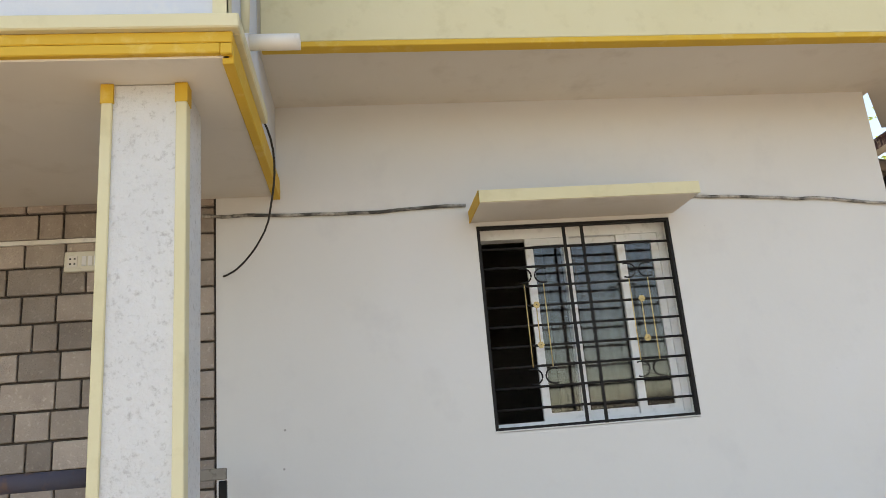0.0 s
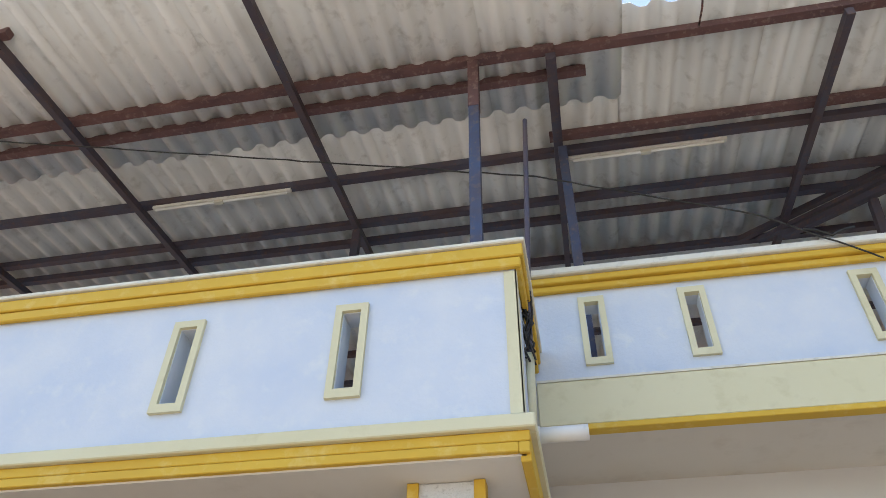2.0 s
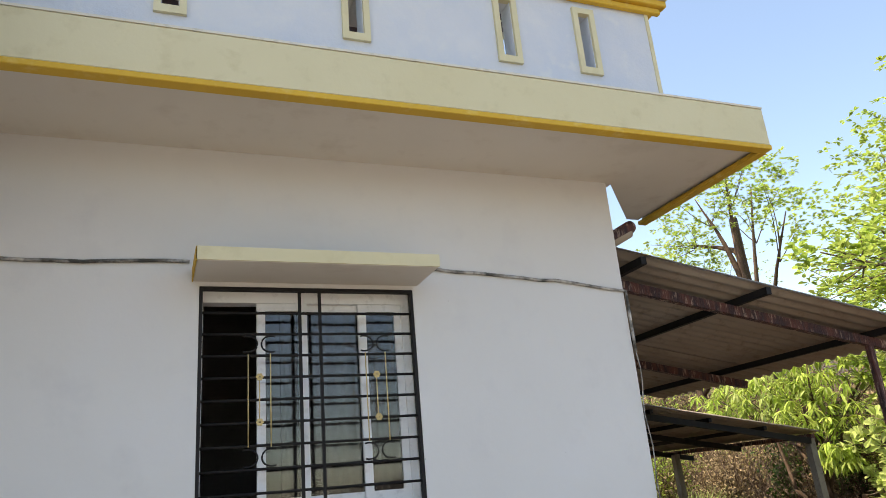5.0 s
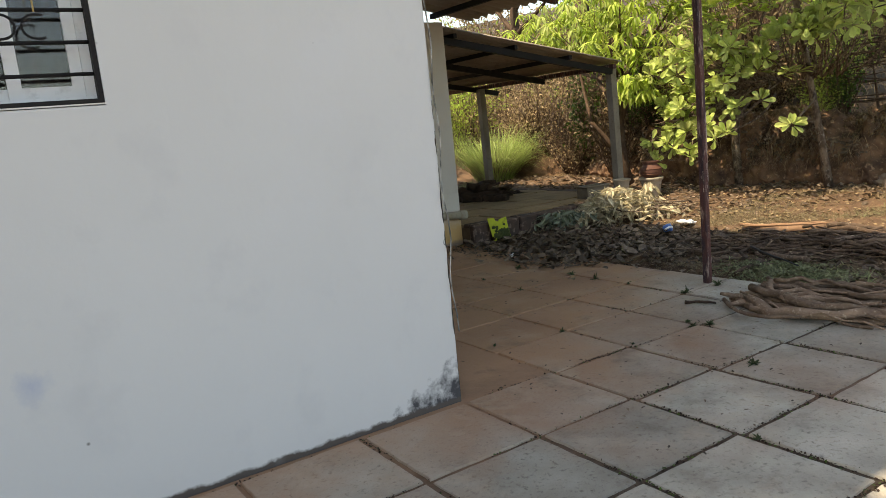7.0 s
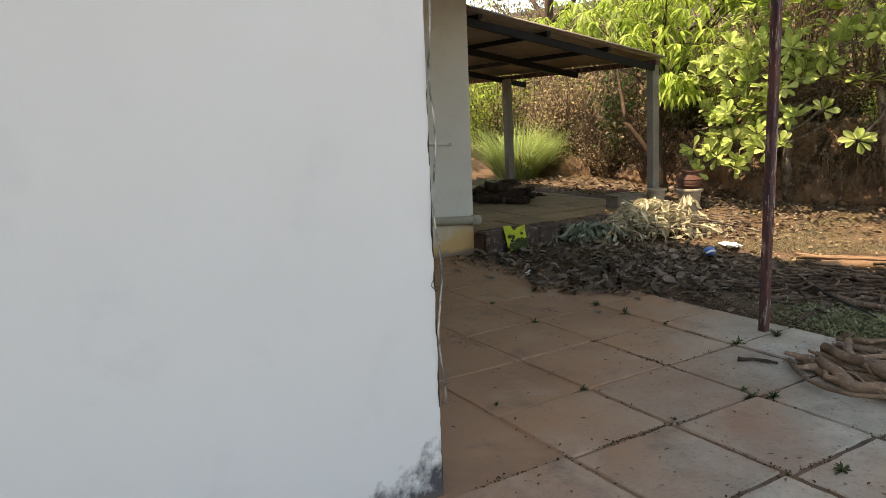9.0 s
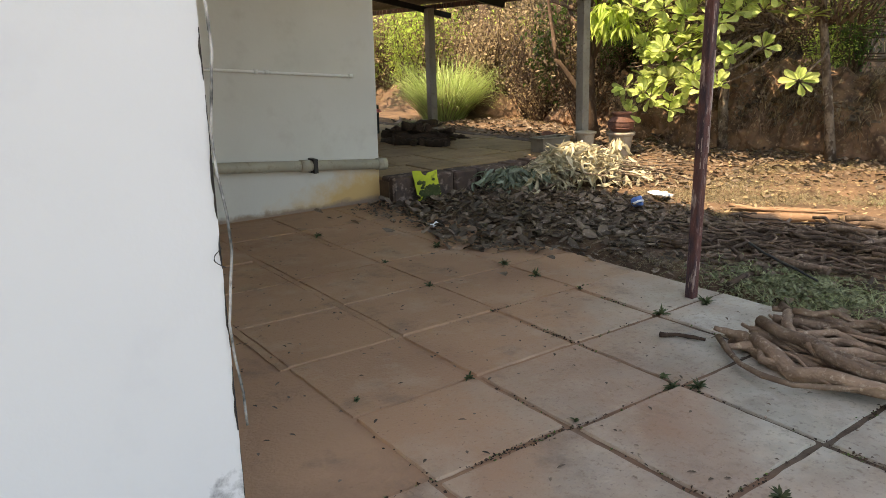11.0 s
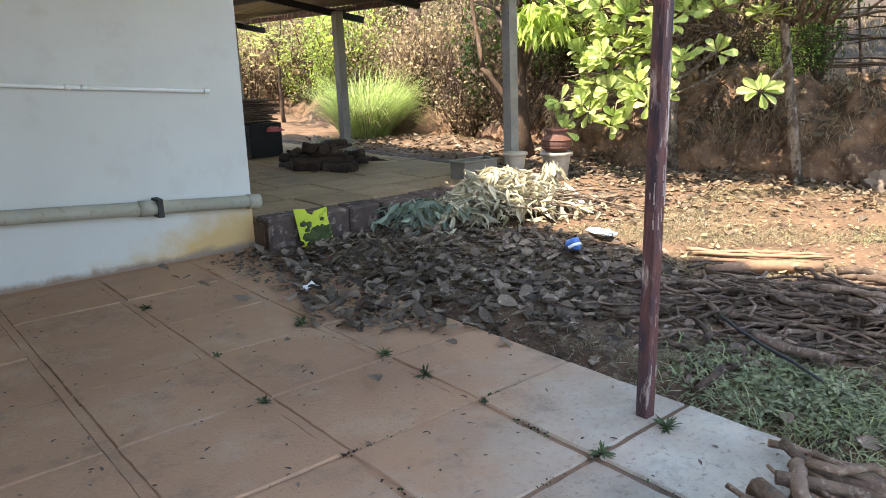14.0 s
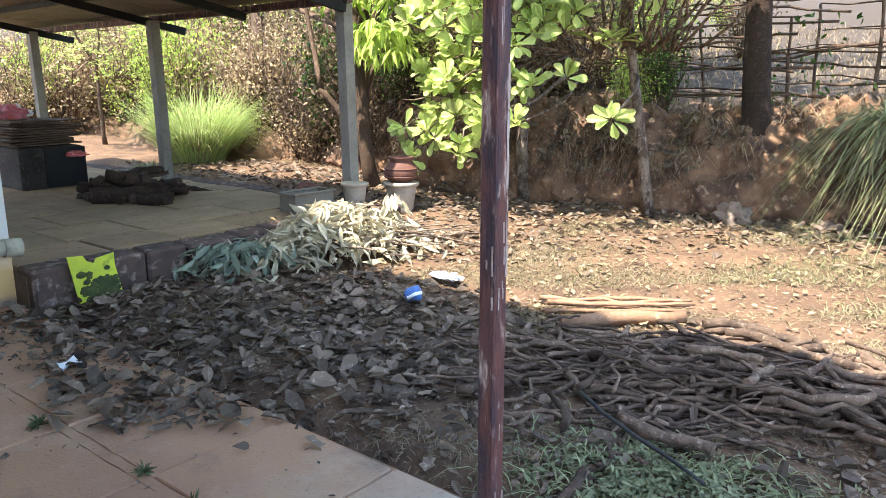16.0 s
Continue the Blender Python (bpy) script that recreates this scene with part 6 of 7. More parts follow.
# soil, moss and tiny weeds along the open joints of the grey slabs
jx, jy = [-0.015 + 0.648 * k for k in range(-6, 5)], [-0.135 + 0.634 * k for k in range(-6, 3)]
ps = []
for x in jx:
    y = np.arange(-3.8, 0.9, 0.004)
    m = np.sin(y * 3.1 + x * 9) + 0.8 * np.sin(y * 8.3 + x * 5) + RNG.normal(0, 0.8, len(y)) > 0.55
    y = y[m]
    ps.append(np.stack([x + RNG.normal(0, 0.011, len(y)), y, np.full(len(y), -0.004)], 1))
for y in jy:
    x = np.arange(-3.8, 2.9, 0.004)
    m = np.sin(x * 2.7 + y * 9) + 0.8 * np.sin(x * 7.7 + y * 5) + RNG.normal(0, 0.8, len(x)) > 0.55
    x = x[m]
    ps.append(np.stack([x, y + np.clip(0.055 * (1.93 - x), 0, 0.09) * (y < 0.3) + RNG.normal(0, 0.010, len(x)), np.full(len(x), -0.004)], 1))
p = np.concatenate(ps)
p = p[((p[:, 0] > 0.02) | (p[:, 1] < -0.05)) & ((p[:, 1] < 0.35) | (p[:, 0] > 1.9))]
n = len(p)
for mat, label, m in ((M_LEAFDARK, "tiny dark green moss and seedlings in the paving joints", RNG.random(n) < 0.3), (M_CHAR, "dark crumbs of soil along the paving joints", None)):
    k = p if m is None else p[m]
    c = len(k)
    tagged(leaves("joint_growth" if m is not None else "joint_soil", k, np.stack([RNG.normal(0, 1, c), RNG.normal(0, 1, c), RNG.uniform(0.1, 0.9, c)], 1), RNG.normal(0, 0.4, (c, 3)) + [0, 0, 1], RNG.uniform(0.006, 0.018, c), RNG.uniform(0.006, 0.012, c), mat, None, 0.3, 0.1), label, "moss" if m is not None else "soil", kind="stuff")

# ---- trees and shrubs ----
mg = tree("mango tree with long drooping leaves behind the platform", (7.75, 5.65, 0.1), (7.6, 5.75, 2.7), 0.075, 4,
     [((7.35, 5.15, 2.15), 0.45), ((7.3, 5.6, 2.55), 0.5), ((7.6, 5.0, 2.7), 0.5), ((7.8, 6.2, 2.9), 0.6), ((7.9, 7.0, 3.0), 0.6), ((8.0, 7.9, 2.9), 0.55), ((7.7, 5.6, 3.4), 0.65), ((8.2, 6.6, 3.6), 0.7), ((8.3, 4.9, 3.3), 0.6), ((8.3, 8.6, 3.2), 0.6)],
     0.21, 0.22, M_LEAFMID, 2600, 3, droop=0.7, k=9, up=-0.1)
bm = bmesh.new()
limb(bm, (7.72, 5.66, 0.55), (7.35, 6.1, 1.35), 0.05, 0.035, 0.06, 5)
limb(bm, (7.35, 6.1, 1.35), (7.3, 6.3, 2.4), 0.035, 0.02, 0.06, 6)
part("fork", bm, M_BARK, mg)
cc = ball(26, (7.25, 4.95, 1.85), 0.34, (1, 1, 0.7))
p, d, nn = rosettes(cc, 8, -0.5)
leaves("hanging_leaves", p, d, nn, 0.2, 0.042, M_LEAFMID, mg, 0.7)
# Leaves in a paler green, added so that the crown looks more sunlit.
cc = ball(22, (7.6, 6.5, 3.1), 0.9, (0.7, 1.5, 0.7))
p, d, nn = rosettes(cc, 8, -0.6)
leaves("young_leaves", p, d, nn, 0.2, 0.042, M_LEAFLIGHT, mg, 0.7, label="paler leaves added to brighten the crown as if sunlit")

def whorl(centres, k):
    """k broad leaves standing all round each twig tip, their faces turned to the open side and the light."""
    p = np.repeat(centres, k, 0)
    n = len(p)
    d = unit(RNG.normal(0, 1, (n, 3)) + [-0.15, 0, 0.55])
    return p + d * 0.025, d, RNG.normal(0, 0.5, (n, 3)) + [-0.8, -0.4, 0.6]


ca = tree("cashew tree with large bright rounded leaves over the yard", (8.3, 3.85, 0.1), (8.5, 3.9, 2.2), 0.06, 4,
     [((7.4, 4.35, 1.1), 0.42), ((7.5, 4.0, 1.5), 0.45), ((7.4, 4.5, 1.9), 0.4), ((7.6, 3.4, 1.95), 0.45), ((7.7, 2.7, 2.0), 0.4), ((7.9, 4.2, 2.5), 0.55), ((8.1, 3.2, 2.7), 0.6), ((8.2, 4.6, 3.2), 0.6)],
     0.17, 0.55, M_LEAFLIGHT, 850, 13, bark=M_PALEBARK, droop=0.15, k=9, up=0.35, shape=ROUND)
for c, k in (((7.15, 3.25, 1.02), 11), ((7.12, 3.42, 0.95), 9), ((7.2, 2.30, 1.08), 12), ((7.15, 4.55, 0.62), 10), ((7.2, 3.95, 0.70), 10), ((7.15, 4.2, 0.85), 11), ((7.25, 3.75, 0.95), 10), ((7.2, 4.65, 0.95), 10)):
    p, d, nn = whorl(np.asarray([c]), k + 4)
    leaves("leaf_whorl", p, d, nn, 0.17 * RNG.uniform(0.7, 1.15, len(p)), 0.078, M_LEAFLIGHT, ca, 0.1, shape=ROUND)
    bm = bmesh.new()
    limb(bm, c, (8.25, 3.2 + (c[1] - 3.3) * 0.6, 1.5), 0.008, 0.022, 0.15, int(c[1] * 100), 6)
    part("twig", bm, M_PALEBARK, ca)
cc = np.concatenate([ball(26, (7.35, 4.1, 1.2), 0.6, (0.5, 0.9, 1.0)), ball(20, (7.45, 3.3, 2.1), 0.7, (0.5, 1.2, 0.6)), ball(12, (7.5, 2.4, 2.2), 0.6, (0.6, 1.2, 0.6)), ball(12, (7.3, 4.2, 2.1), 0.5, (0.6, 1.0, 0.8)), ball(14, (7.4, 1.7, 2.35), 0.6, (0.5, 1.2, 0.5)), ball(9, (7.35, 3.3, 1.55), 0.5, (0.5, 1.1, 0.6))])
p, d, nn = whorl(cc, 11)
leaves("crown", p, d, nn, 0.17 * RNG.uniform(0.7, 1.2, len(p)), 0.082, M_LEAFLIGHT, ca, 0.1, shape=ROUND)
bm = bmesh.new()
for k, c in enumerate(cc):
    limb(bm, c, (8.2, 3.3 + (c[1] - 3.3) * 0.6, 1.7), 0.006, 0.016, 0.2, 500 + k, 5)
part("bough_frame", bm, M_PALEBARK, ca)
# Crowns at x <= 7 are added overhead to shade bank and yard.
tree("cashew tree with a pale mottled trunk at the bank, inner crowns added for shade", (8.22, 2.34, 0.05), (7.85, 2.84, 4.6), 0.045, 4,
     [ ((8.0, 2.2, 3.4), 0.6), ((8.3, 3.0, 3.8), 0.7), ((7.6, 1.5, 2.9), 0.6), ((7.5, 0.6, 3.3), 0.6), ((7.4, 2.5, 3.2), 0.6), ((7.3, 3.4, 3.2), 0.6), ((7.5, 4.3, 3.7), 0.6), ((7.6, 3.2, 4.3), 0.7), ((7.7, 2.0, 4.3), 0.7), ((7.8, 4.4, 4.7), 0.7), ((7.9, 3.2, 5.3), 0.7), ((7.9, 1.6, 5.3), 0.7), ((7.4, 0.2, 2.6), 0.5), ((8.0, 0.6, 4.4), 0.7), ((6.9, 0.6, 3.7), 0.6), ((6.9, 1.8, 3.6), 0.6), ((6.8, 2.9, 3.9), 0.6), ((7.0, -0.5, 3.5), 0.6), ((6.6, 1.2, 4.6), 0.6), ((6.5, 2.4, 4.8), 0.6), ((6.9, 3.9, 4.6), 0.6), ((6.3, 2.6, 4.4), 0.55), ((6.2, 1.4, 4.2), 0.5), ((6.0, 3.3, 4.7), 0.5), ((6.3, 0.3, 4.3), 0.5), ((6.1, -0.6, 4.5), 0.5), ((6.75, 1.6, 2.95), 0.45), ((6.85, 2.6, 2.85), 0.45), ((6.7, 0.6, 3.1), 0.5), ((6.95, 3.3, 2.8), 0.4), ((7.0, -0.3, 3.0), 0.5)],
     0.165, 0.54, M_LEAFMID, 4600, 23, bark=M_PALEBARK, droop=0.15, k=8, up=0.35, shape=ROUND)
tree("broad tree with a dark trunk standing on the bank", (9.05, 1.64, 0.5), (9.15, 1.8, 4.2), 0.125, 3,
     [((8.8, 1.2, 4.0), 0.9), ((9.2, 2.6, 4.4), 1.0), ((9.6, 1.8, 5.2), 1.1), ((9.0, 3.4, 5.0), 1.0), ((9.0, 0.4, 4.6), 0.9), ((9.3, 4.4, 5.4), 1.0)],
     0.13, 0.5, M_LEAFMID, 2800, 33, bark=M_CHAR, droop=0.2, k=8, up=0.35)
tree("pale-barked tree at the end of the bank", (8.1, -0.14, 0.0), (8.35, -0.45, 3.2), 0.13, 3,
     [((8.3, -0.8, 3.4), 0.8), ((8.7, -0.2, 3.8), 0.8), ((8.2, -1.5, 3.9), 0.9)], 0.12, 0.45, M_LEAFMID, 1500, 35, bark=M_PALEBARK)
tree("tall green tree behind the yard", (10.6, 4.6, 1.0), (10.7, 4.7, 5.0), 0.15, 4,
     [((10.2, 5.3, 4.6), 1.1), ((10.6, 4.3, 5.8), 1.2), ((10.4, 3.2, 5.2), 1.0), ((10.6, 5.6, 6.2), 1.1), ((10.8, 4.6, 7.2), 1.0), ((10.3, 6.3, 5.2), 0.9)],
     0.13, 0.48, M_LEAFMID, 6500, 43, droop=0.2, k=8, up=0.35)
tree("tall leafy tree towering over the canopy", (12.5, 5.8, 1.2), (12.7, 6.0, 7.0), 0.2, 4,
     [((11.8, 4.8, 6.0), 1.4), ((12.4, 6.6, 6.8), 1.5), ((12.6, 5.2, 8.4), 1.5), ((12.2, 3.6, 7.4), 1.4), ((13.0, 6.8, 8.8), 1.4), ((12.4, 4.4, 9.6), 1.3), ((12.0, 3.0, 9.0), 1.3), ((12.6, 7.6, 5.2), 1.2)],
     0.14, 0.5, M_LEAFMID, 6500, 47, droop=0.2, k=8, up=0.35)
tree("tall airy tree rising behind the yard canopy", (11.0, 9.6, 0.9), (11.0, 9.8, 8.0), 0.17, 4,
     [((10.5, 8.5, 8.3), 1.2), ((10.5, 10.5, 8.8), 1.3), ((10.8, 9.5, 9.7), 1.1), ((11.0, 12.0, 8.0), 1.2), ((10.4, 7.6, 7.3), 1.0), ((10.6, 11.2, 7.2), 1.0)],
     0.12, 0.5, M_LEAFMID, 6500, 49, droop=0.2, k=8, up=0.35)
tree("feathery tree on the far slope", (13.0, 14.5, 1.4), (13.0, 14.6, 6.0), 0.16, 4,
     [((12.4, 13.6, 6.2), 1.3), ((13.0, 15.2, 7.0), 1.4), ((13.4, 14.0, 8.0), 1.3), ((12.4, 16.4, 6.2), 1.3), ((13.4, 12.4, 7.2), 1.2), ((12.6, 12.0, 5.2), 1.2)],
     0.10, 0.4, M_LEAFMID, 5500, 53, droop=0.2, k=9, up=0.3)
tree("slim yellow-green sapling beyond the platform", (8.3, 13.3, 0.2), (8.2, 13.2, 2.0), 0.035, 5,
     [((7.9, 12.9, 1.8), 0.5), ((8.3, 13.6, 2.2), 0.55), ((8.2, 12.8, 2.7), 0.55), ((8.7, 13.2, 1.7), 0.45), ((8.0, 13.5, 3.1), 0.5)], 0.075, 0.4, M_LEAFLIGHT, 1700, 63, droop=0.2, k=6)

grass_clump("tall bright lemongrass clump beyond the platform", (8.15, 10.0, 0.15), 1600, 0.4, 1.9, 0.016, M_GRASS, 0.7, 0.5, dry=0.2)
grass_clump("tall bright grass clump behind the lemongrass", (8.9, 10.6, 0.25), 800, 0.4, 1.6, 0.016, M_GRASS, 0.6, 0.55, dry=0.25)
grass_clump("low green grass tuft beside the log heap", (6.75, 8.9, 0.15), 260, 0.2, 0.55, 0.01, M_GRASSGREY, 0.8, 0.9, dry=0.2)
grass_clump("bright grass clump behind the hearth", (6.9, 13.5, 0.1), 420, 0.35, 1.0, 0.014, M_GRASS, 0.7, 0.7, dry=0.2)
grass_clump("long drooping grass clump hanging over the bank", (8.62, 0.38, 1.0), 560, 0.18, 0.92, 0.012, M_GRASSGREY, 0.5, 1.7, dry=0.35)
grass_clump("long drooping grass clump hanging over the bank", (8.6, -0.02, 0.97), 520, 0.2, 0.98, 0.012, M_GRASSGREY, 0.5, 1.7, dry=0.35)


def shrub(label, seed, n, r, mat, leaf, twigs=26, name="shrub"):
    g = np.random.default_rng(seed)
    t = thing(name, label, "shrub")
    bm = bmesh.new()
    q = random.Random(seed)
    tips = []
    for k in range(twigs):
        a = q.uniform(0, 6.28)
        s = q.uniform(0.1, 0.75)
        e = Vector((math.cos(a) * s * r, math.sin(a) * s * r, r * q.uniform(0.7, 1.6)))
        limb(bm, (q.uniform(-0.08, 0.08), q.uniform(-0.08, 0.08), -0.05), e, 0.014, 0.003, 0.14, seed * 50 + k, 5)
        tips.append(e)
    part("stem_frame", bm, M_BARK, t)
    tp = np.array([list(v) for v in tips])
    i = g.integers(0, len(tp), n)
    f = g.uniform(0.25, 1.08, (n, 1))
    p = tp[i] * f + g.normal(0, 0.13 * r, (n, 3))
    p[:, 2] = np.maximum(p[:, 2], 0.02)
    d = g.normal(0, 1, (n, 3))
    L = leaf * g.uniform(0.6, 1.3, n)
    leaves("foliage", p, d, g.normal(0, 1, (n, 3)) + [0, 0, 0.8], L, L * 0.45, mat, t, 0.2)
    return t


protos = [shrub("dry tan shrub of bare stems and withered leaves", 1, 1500, 1.0, M_SCRUB, 0.075, 40),
          shrub("brown thorny shrub on the slope", 2, 1300, 1.1, M_SCRUB, 0.065, 46),
          shrub("olive green shrub on the slope", 3, 1300, 1.0, M_LEAFMID, 0.07, 30),
          shrub("dark green shrub at the bank", 4, 1400, 0.9, M_LEAFDARK, 0.08, 26),
          shrub("dark tangled leafless shrub with withered brown leaves", 5, 900, 1.1, M_LEAFDRY, 0.08, 70)]
q = random.Random(9)
spots = []
for k in range(70):
    y = q.uniform(4.5, 19)
    x = 9.3 + q.random() ** 1.3 * 5.5 + max(0, y - 12) * 0.1
    spots.append((x, y, q.choices((0, 1, 2, 3), (3, 3, 3, 1.4))[0], q.uniform(0.75, 1.35)))
for k in range(26):
    spots.append((q.uniform(7.4, 12), q.uniform(14.5, 22), q.choices((0, 1, 2), (3, 3, 3))[0], q.uniform(0.8, 1.5)))
for k in range(16):
    spots.append((q.uniform(3.5, 8), q.uniform(15, 21), q.choices((0, 1, 2), (3, 3, 3))[0], q.uniform(0.9, 1.6)))
for k in range(16):
    spots.append((q.uniform(9.2, 10.2), q.uniform(2.6, 7), q.choices((0, 1, 2, 3), (2, 2, 1, 2))[0], q.uniform(0.45, 0.8)))
for k in range(9):
    spots.append((q.uniform(9.0, 9.8), q.uniform(6.2, 9.0), q.choice((1, 3, 4)), q.uniform(0.8, 1.2)))
for k in range(14):
    spots.append((q.uniform(13, 26), q.uniform(-6, 8), q.choices((0, 1, 2), (3, 3, 2))[0], q.uniform(0.6, 1.2)))
for k in range(60):
    spots.append((q.uniform(13.5, 24), q.uniform(7, 27), q.choices((0, 1, 2), (2, 2, 4))[0], q.uniform(1.2, 2.2)))
for k, (x, y, i, s) in enumerate(spots):
    m = pose(x, y, ground_z(x, y) - 0.03, 0, 0, q.uniform(0, 360))
    if k < 5:
        protos[k].matrix_basis = m
        continue
    c = copy_thing(protos[i], m)
    c.scale = (s, s, s * q.uniform(0.8, 1.3))
    tagged(c, group="slope shrubs")

# roots, hanging dead stems and clods on the bank face
q = random.Random(77)
bf = thing("bank_roots", "tangle of roots and dead stems hanging over the bank", "roots")
bm = bmesh.new()
for k in range(420):
    y = q.uniform(-1.5, 8.0)
    x = float(bank_x(np.array(y))) + q.uniform(0.3, 0.9)
    a = Vector((x, y, ground_z(x, y) + q.uniform(-0.02, 0.1)))
    x2 = x - q.uniform(0.2, 0.6)
    b = Vector((x2, y + q.uniform(-0.3, 0.3), max(ground_z(x2, y) + 0.03, a.z - q.uniform(0.2, 0.7))))
    stick(bm, a, b, q.uniform(0.003, 0.009), 0.002, 0.1, 3000 + k, 4)
o = part("dead_stem", bm, M_BARK, bf)
o["kind"] = "stuff"
bm = bmesh.new()
for k in range(260):
    y = q.uniform(-1.5, 8.0)
    x = float(bank_x(np.array(y))) + q.uniform(-0.15, 0.5)
    r0 = q.uniform(0.015, 0.07)
    m = Matrix.Translation((x - 0.12, y, ground_z(x, y))) @ Euler((q.uniform(0, 6), q.uniform(0, 6), 0)).to_matrix().to_4x4() @ Matrix.Diagonal((1, q.uniform(0.6, 1), q.uniform(0.5, 0.9), 1))
    bmesh.ops.create_icosphere(bm, subdivisions=1, radius=r0, matrix=m)
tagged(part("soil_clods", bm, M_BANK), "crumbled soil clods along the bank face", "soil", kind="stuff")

# dead stick fence on the bank
fn = thing("stick_fence", "rickety fence of dead sticks along the bank top", "fence")
q = random.Random(31)
for k in range(17):
    y = -3.0 + k * 0.42 + q.uniform(-0.1, 0.1)
    x = 9.75 + q.uniform(-0.1, 0.1)
    z = ground_z(x, y)
    part("post", stick(bmesh.new(), (x, y, z - 0.1), (x + q.uniform(-0.1, 0.1), y + q.uniform(-0.15, 0.15), z + q.uniform(0.9, 1.4)), 0.022, 0.013, 0.04, 900 + k, 6), M_BARK, fn)
for k in range(58):
    y = q.uniform(-3.2, 2.8)
    z = 1.1 + q.uniform(0.1, 1.25)
    L = q.uniform(0.9, 2.2)
    part("rail", stick(bmesh.new(), (9.72 + q.uniform(-0.06, 0.06), y, z), (9.72 + q.uniform(-0.06, 0.06), y + L, z + q.gauss(0, 0.12)), q.uniform(0.008, 0.02), 0.006, 0.08, 950 + k, 5), M_BARK, fn)

n = 900
y = RNG.uniform(-3.0, 3.2, n)
p = np.stack([9.7 + RNG.normal(0, 0.12, n), y, 1.15 + RNG.random(n) ** 1.6 * 1.3], 1)
m = np.sin(p[:, 1] * 3.3 + p[:, 2] * 2.1) + RNG.normal(0, 0.5, n) > 0.1
p = p[m]
n = len(p)
tagged(leaves("vine_leaves", p, RNG.normal(0, 1, (n, 3)), RNG.normal(0, 1, (n, 3)) + [-0.6, 0, 0.5], RNG.uniform(0.04, 0.10, n), 0.035, M_LEAFDARK, None, 0.3, 0.2), "dark vine leaves straggling over the stick fence", "leaves", kind="stuff")

# ---- porch wall tiles ----
porch_wall = bpy.data.objects["wall_porch"]
q = random.Random(2)
tile_mesh = {}


def piece(name, mesh_key, store, size, mat, parent, at, bevel):
    if mesh_key not in store:
        bm = boxes((0, size[0], 0, size[1], 0, size[2]), bevel=bevel)
        me = bpy.data.meshes.new(name)
        bm.to_mesh(me)
        bm.free()
        me.materials.append(mat)
        store[mesh_key] = me
    ob = new(name, store[mesh_key])
    ob.parent = parent
    ob.location = at
    return ob


z = 3.07
row = 0
while z > 1.2:
    x = -4.478
    pat = ((0.14, 0.30), (0.23, 0.20), (0.30, 0.14), (0.19, 0.26))[row % 4]
    k = 0
    while x > -7.4:
        w = pat[k % 2]
        piece("tile", (round(w, 3),), tile_mesh, (w - 0.012, 0.03, 0.152), M_TILE, porch_wall, (x - w + 0.006, 0.004 - 0.004 * q.random(), z), 0.004)
        x -= w
        k += 1
    z -= 0.166
    row += 1
x = -4.478
while x > -7.4:
    piece("tile", (0.22, "t"), tile_mesh, (0.208, 0.03, 0.09), M_TILE, porch_wall, (x - 0.214, 0.004, 3.2 - 0.09 + 0.145 - 0.015), 0.004)
    x -= 0.22

# ---- unseen pale ground, added to bounce light onto the house front ----
tagged(new("ground_forecourt", mesh_of("ground_forecourt", [(-40, -45, 0.03), (14, -45, 0.03), (14, -6.5, 0.0), (-40, -6.5, 0.0)], [(0, 1, 2, 3)], M_BOUNCE)), "unseen pale ground added to bounce light onto the house front", "ground", kind="structure")

# ---- paving ----
pv = tagged(new("pavement", mesh_of("pavement", [(-9.5, -6.5, -0.011), (3.2, -6.5, -0.011), (3.2, 4.43, -0.011), (-9.5, 4.43, -0.011)], [(0, 1, 2, 3)], M_JOINT2)), "stone paving of large square slabs with soil joints", "paving", kind="structure")
q = random.Random(3)
slab_mesh = {}
xs = [-0.015 + 0.648 * k for k in range(-13, 5)] + [3.2]
ysl = [-0.135 + 0.634 * k for k in range(-10, 8)] + [4.42]
cells = []
for i, (a, b) in enumerate(zip(xs, xs[1:])):
    for j, (c, e) in enumerate(zip(ysl, ysl[1:])):
        if e - c < 0.15 or b - a < 0.15:
            continue
        if a < 0 and e > 0.02:
            continue
        cells.append((a, b, c, e))
def drift(x):
    """How far the front cross joints lean towards the house at x."""
    return min(0.09, max(0.0, 0.055 * (1.93 - x)))


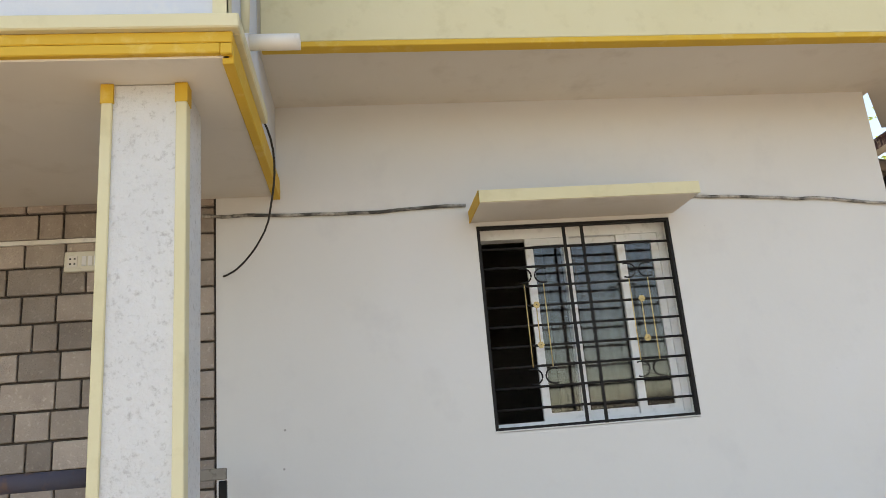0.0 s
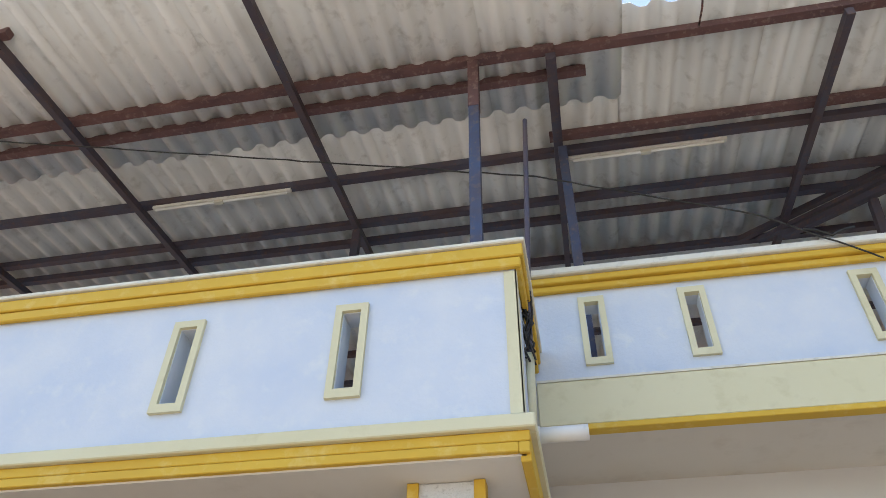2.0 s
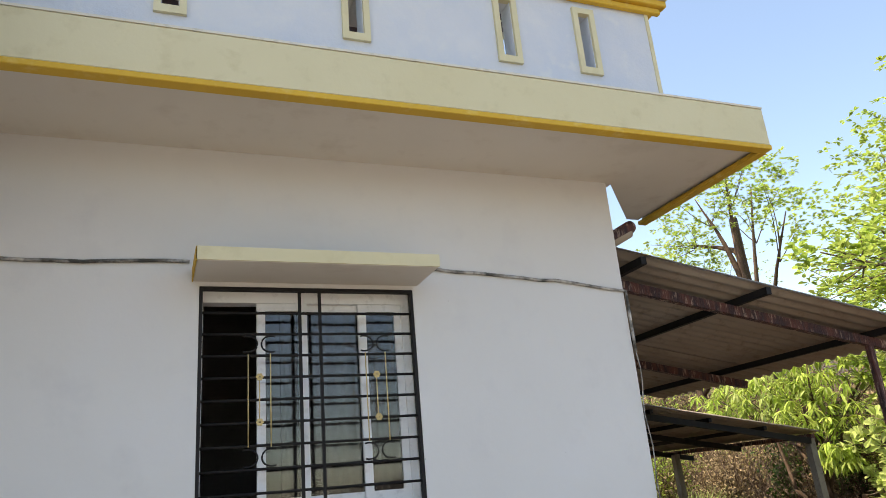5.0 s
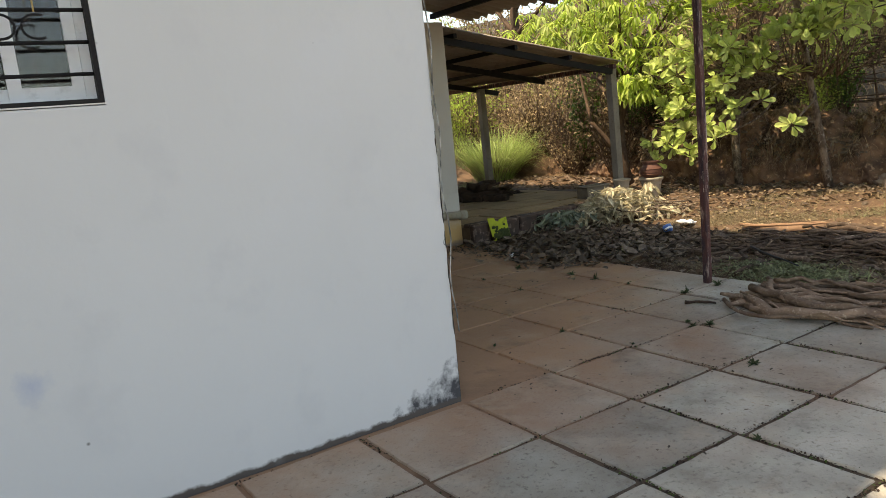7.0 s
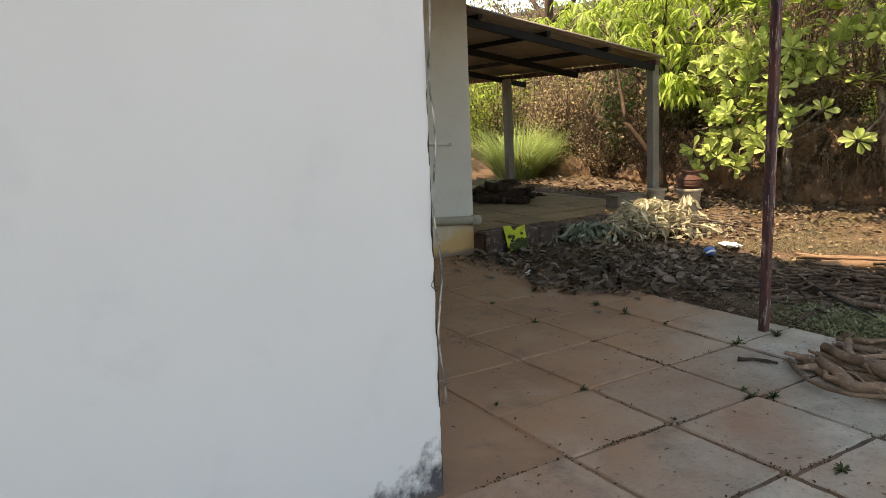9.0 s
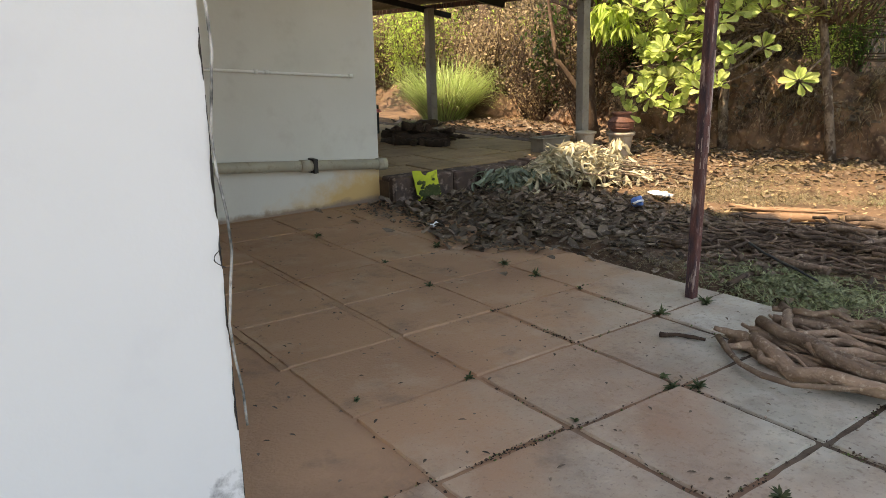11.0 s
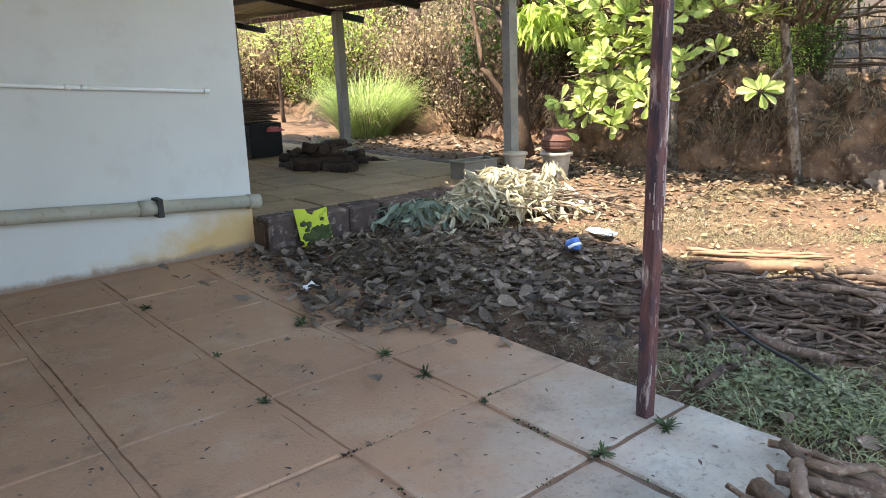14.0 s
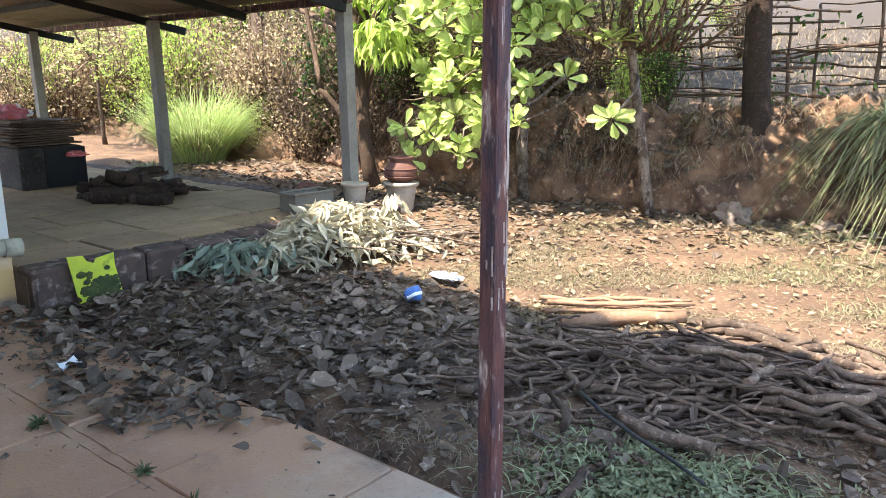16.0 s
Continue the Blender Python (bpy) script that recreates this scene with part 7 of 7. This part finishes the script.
for a, b, c, e in cells:
    d = drift((a + b) / 2)
    c, e = c + d * (c < 0.3), e + d * (e < 0.3)
    v = q.randrange(4)
    dusty = c > 0.5
    gu, gv = (0.024, 0.006) if dusty else (0.016, 0.014)
    key = (round(b - a, 3), round(e - c, 3), v, dusty)
    if key not in slab_mesh:
        bm = bmesh.new()
        gu, gv = (0.024, 0.006) if dusty else (0.016, 0.014)
        n = 9
        w, h = b - a - 2 * gu, e - c - 2 * gv
        edge = [(w * k / n, 0) for k in range(n)] + [(w, h * k / n) for k in range(n)] + [(w - w * k / n, h) for k in range(n)] + [(0, h - h * k / n) for k in range(n)]
        edge = [(x + q.uniform(-0.004, 0.004), y + q.uniform(-0.004, 0.004)) for x, y in edge]
        lo = [bm.verts.new((x, y, -0.06)) for x, y in edge]
        mid = [bm.verts.new((x, y, -0.008 - q.uniform(0, 0.004))) for x, y in edge]
        hi = [bm.verts.new((x * 0.988 + w * 0.006, y * 0.988 + h * 0.006, 0.0)) for x, y in edge]
        m = len(edge)
        for k in range(m):
            r2 = (k + 1) % m
            bm.faces.new((lo[k], lo[r2], mid[r2], mid[k]))
            bm.faces.new((mid[k], mid[r2], hi[r2], hi[k]))
        bm.faces.new(hi)
        me = bpy.data.meshes.new("paving_slab")
        bm.to_mesh(me)
        bm.free()
        me.materials.append(M_SLAB)
        slab_mesh[key] = me
    ob = new("paving_slab", slab_mesh[key])
    ob.parent = pv
    ob.location = (a + gu, c + gv, q.uniform(-0.003, 0.002))
    ob.rotation_euler = (q.uniform(-0.004, 0.004), q.uniform(-0.004, 0.004), q.uniform(-0.006, 0.006))
    if a > -5.2 and dusty:
        n = 8
        left = [(q.uniform(-0.004, 0.003), (e - c) * k / n) for k in range(n + 1)]
        right = [(0.042 + q.uniform(-0.004, 0.004), (e - c) * k / n) for k in range(n, -1, -1)]
        bm = bmesh.new()
        f = bm.faces.new([bm.verts.new((x, y, -0.004)) for x, y in left + right])
        ex = bmesh.ops.extrude_face_region(bm, geom=[f])
        bmesh.ops.translate(bm, verts=[v for v in ex["geom"] if isinstance(v, bmesh.types.BMVert)], vec=(0, 0, -0.03))
        bmesh.ops.recalc_face_normals(bm, faces=bm.faces[:])
        st_ = part("mortar_strip", bm, M_SLAB, pv)
        st_.location = (a - 0.021, c, 0.0)
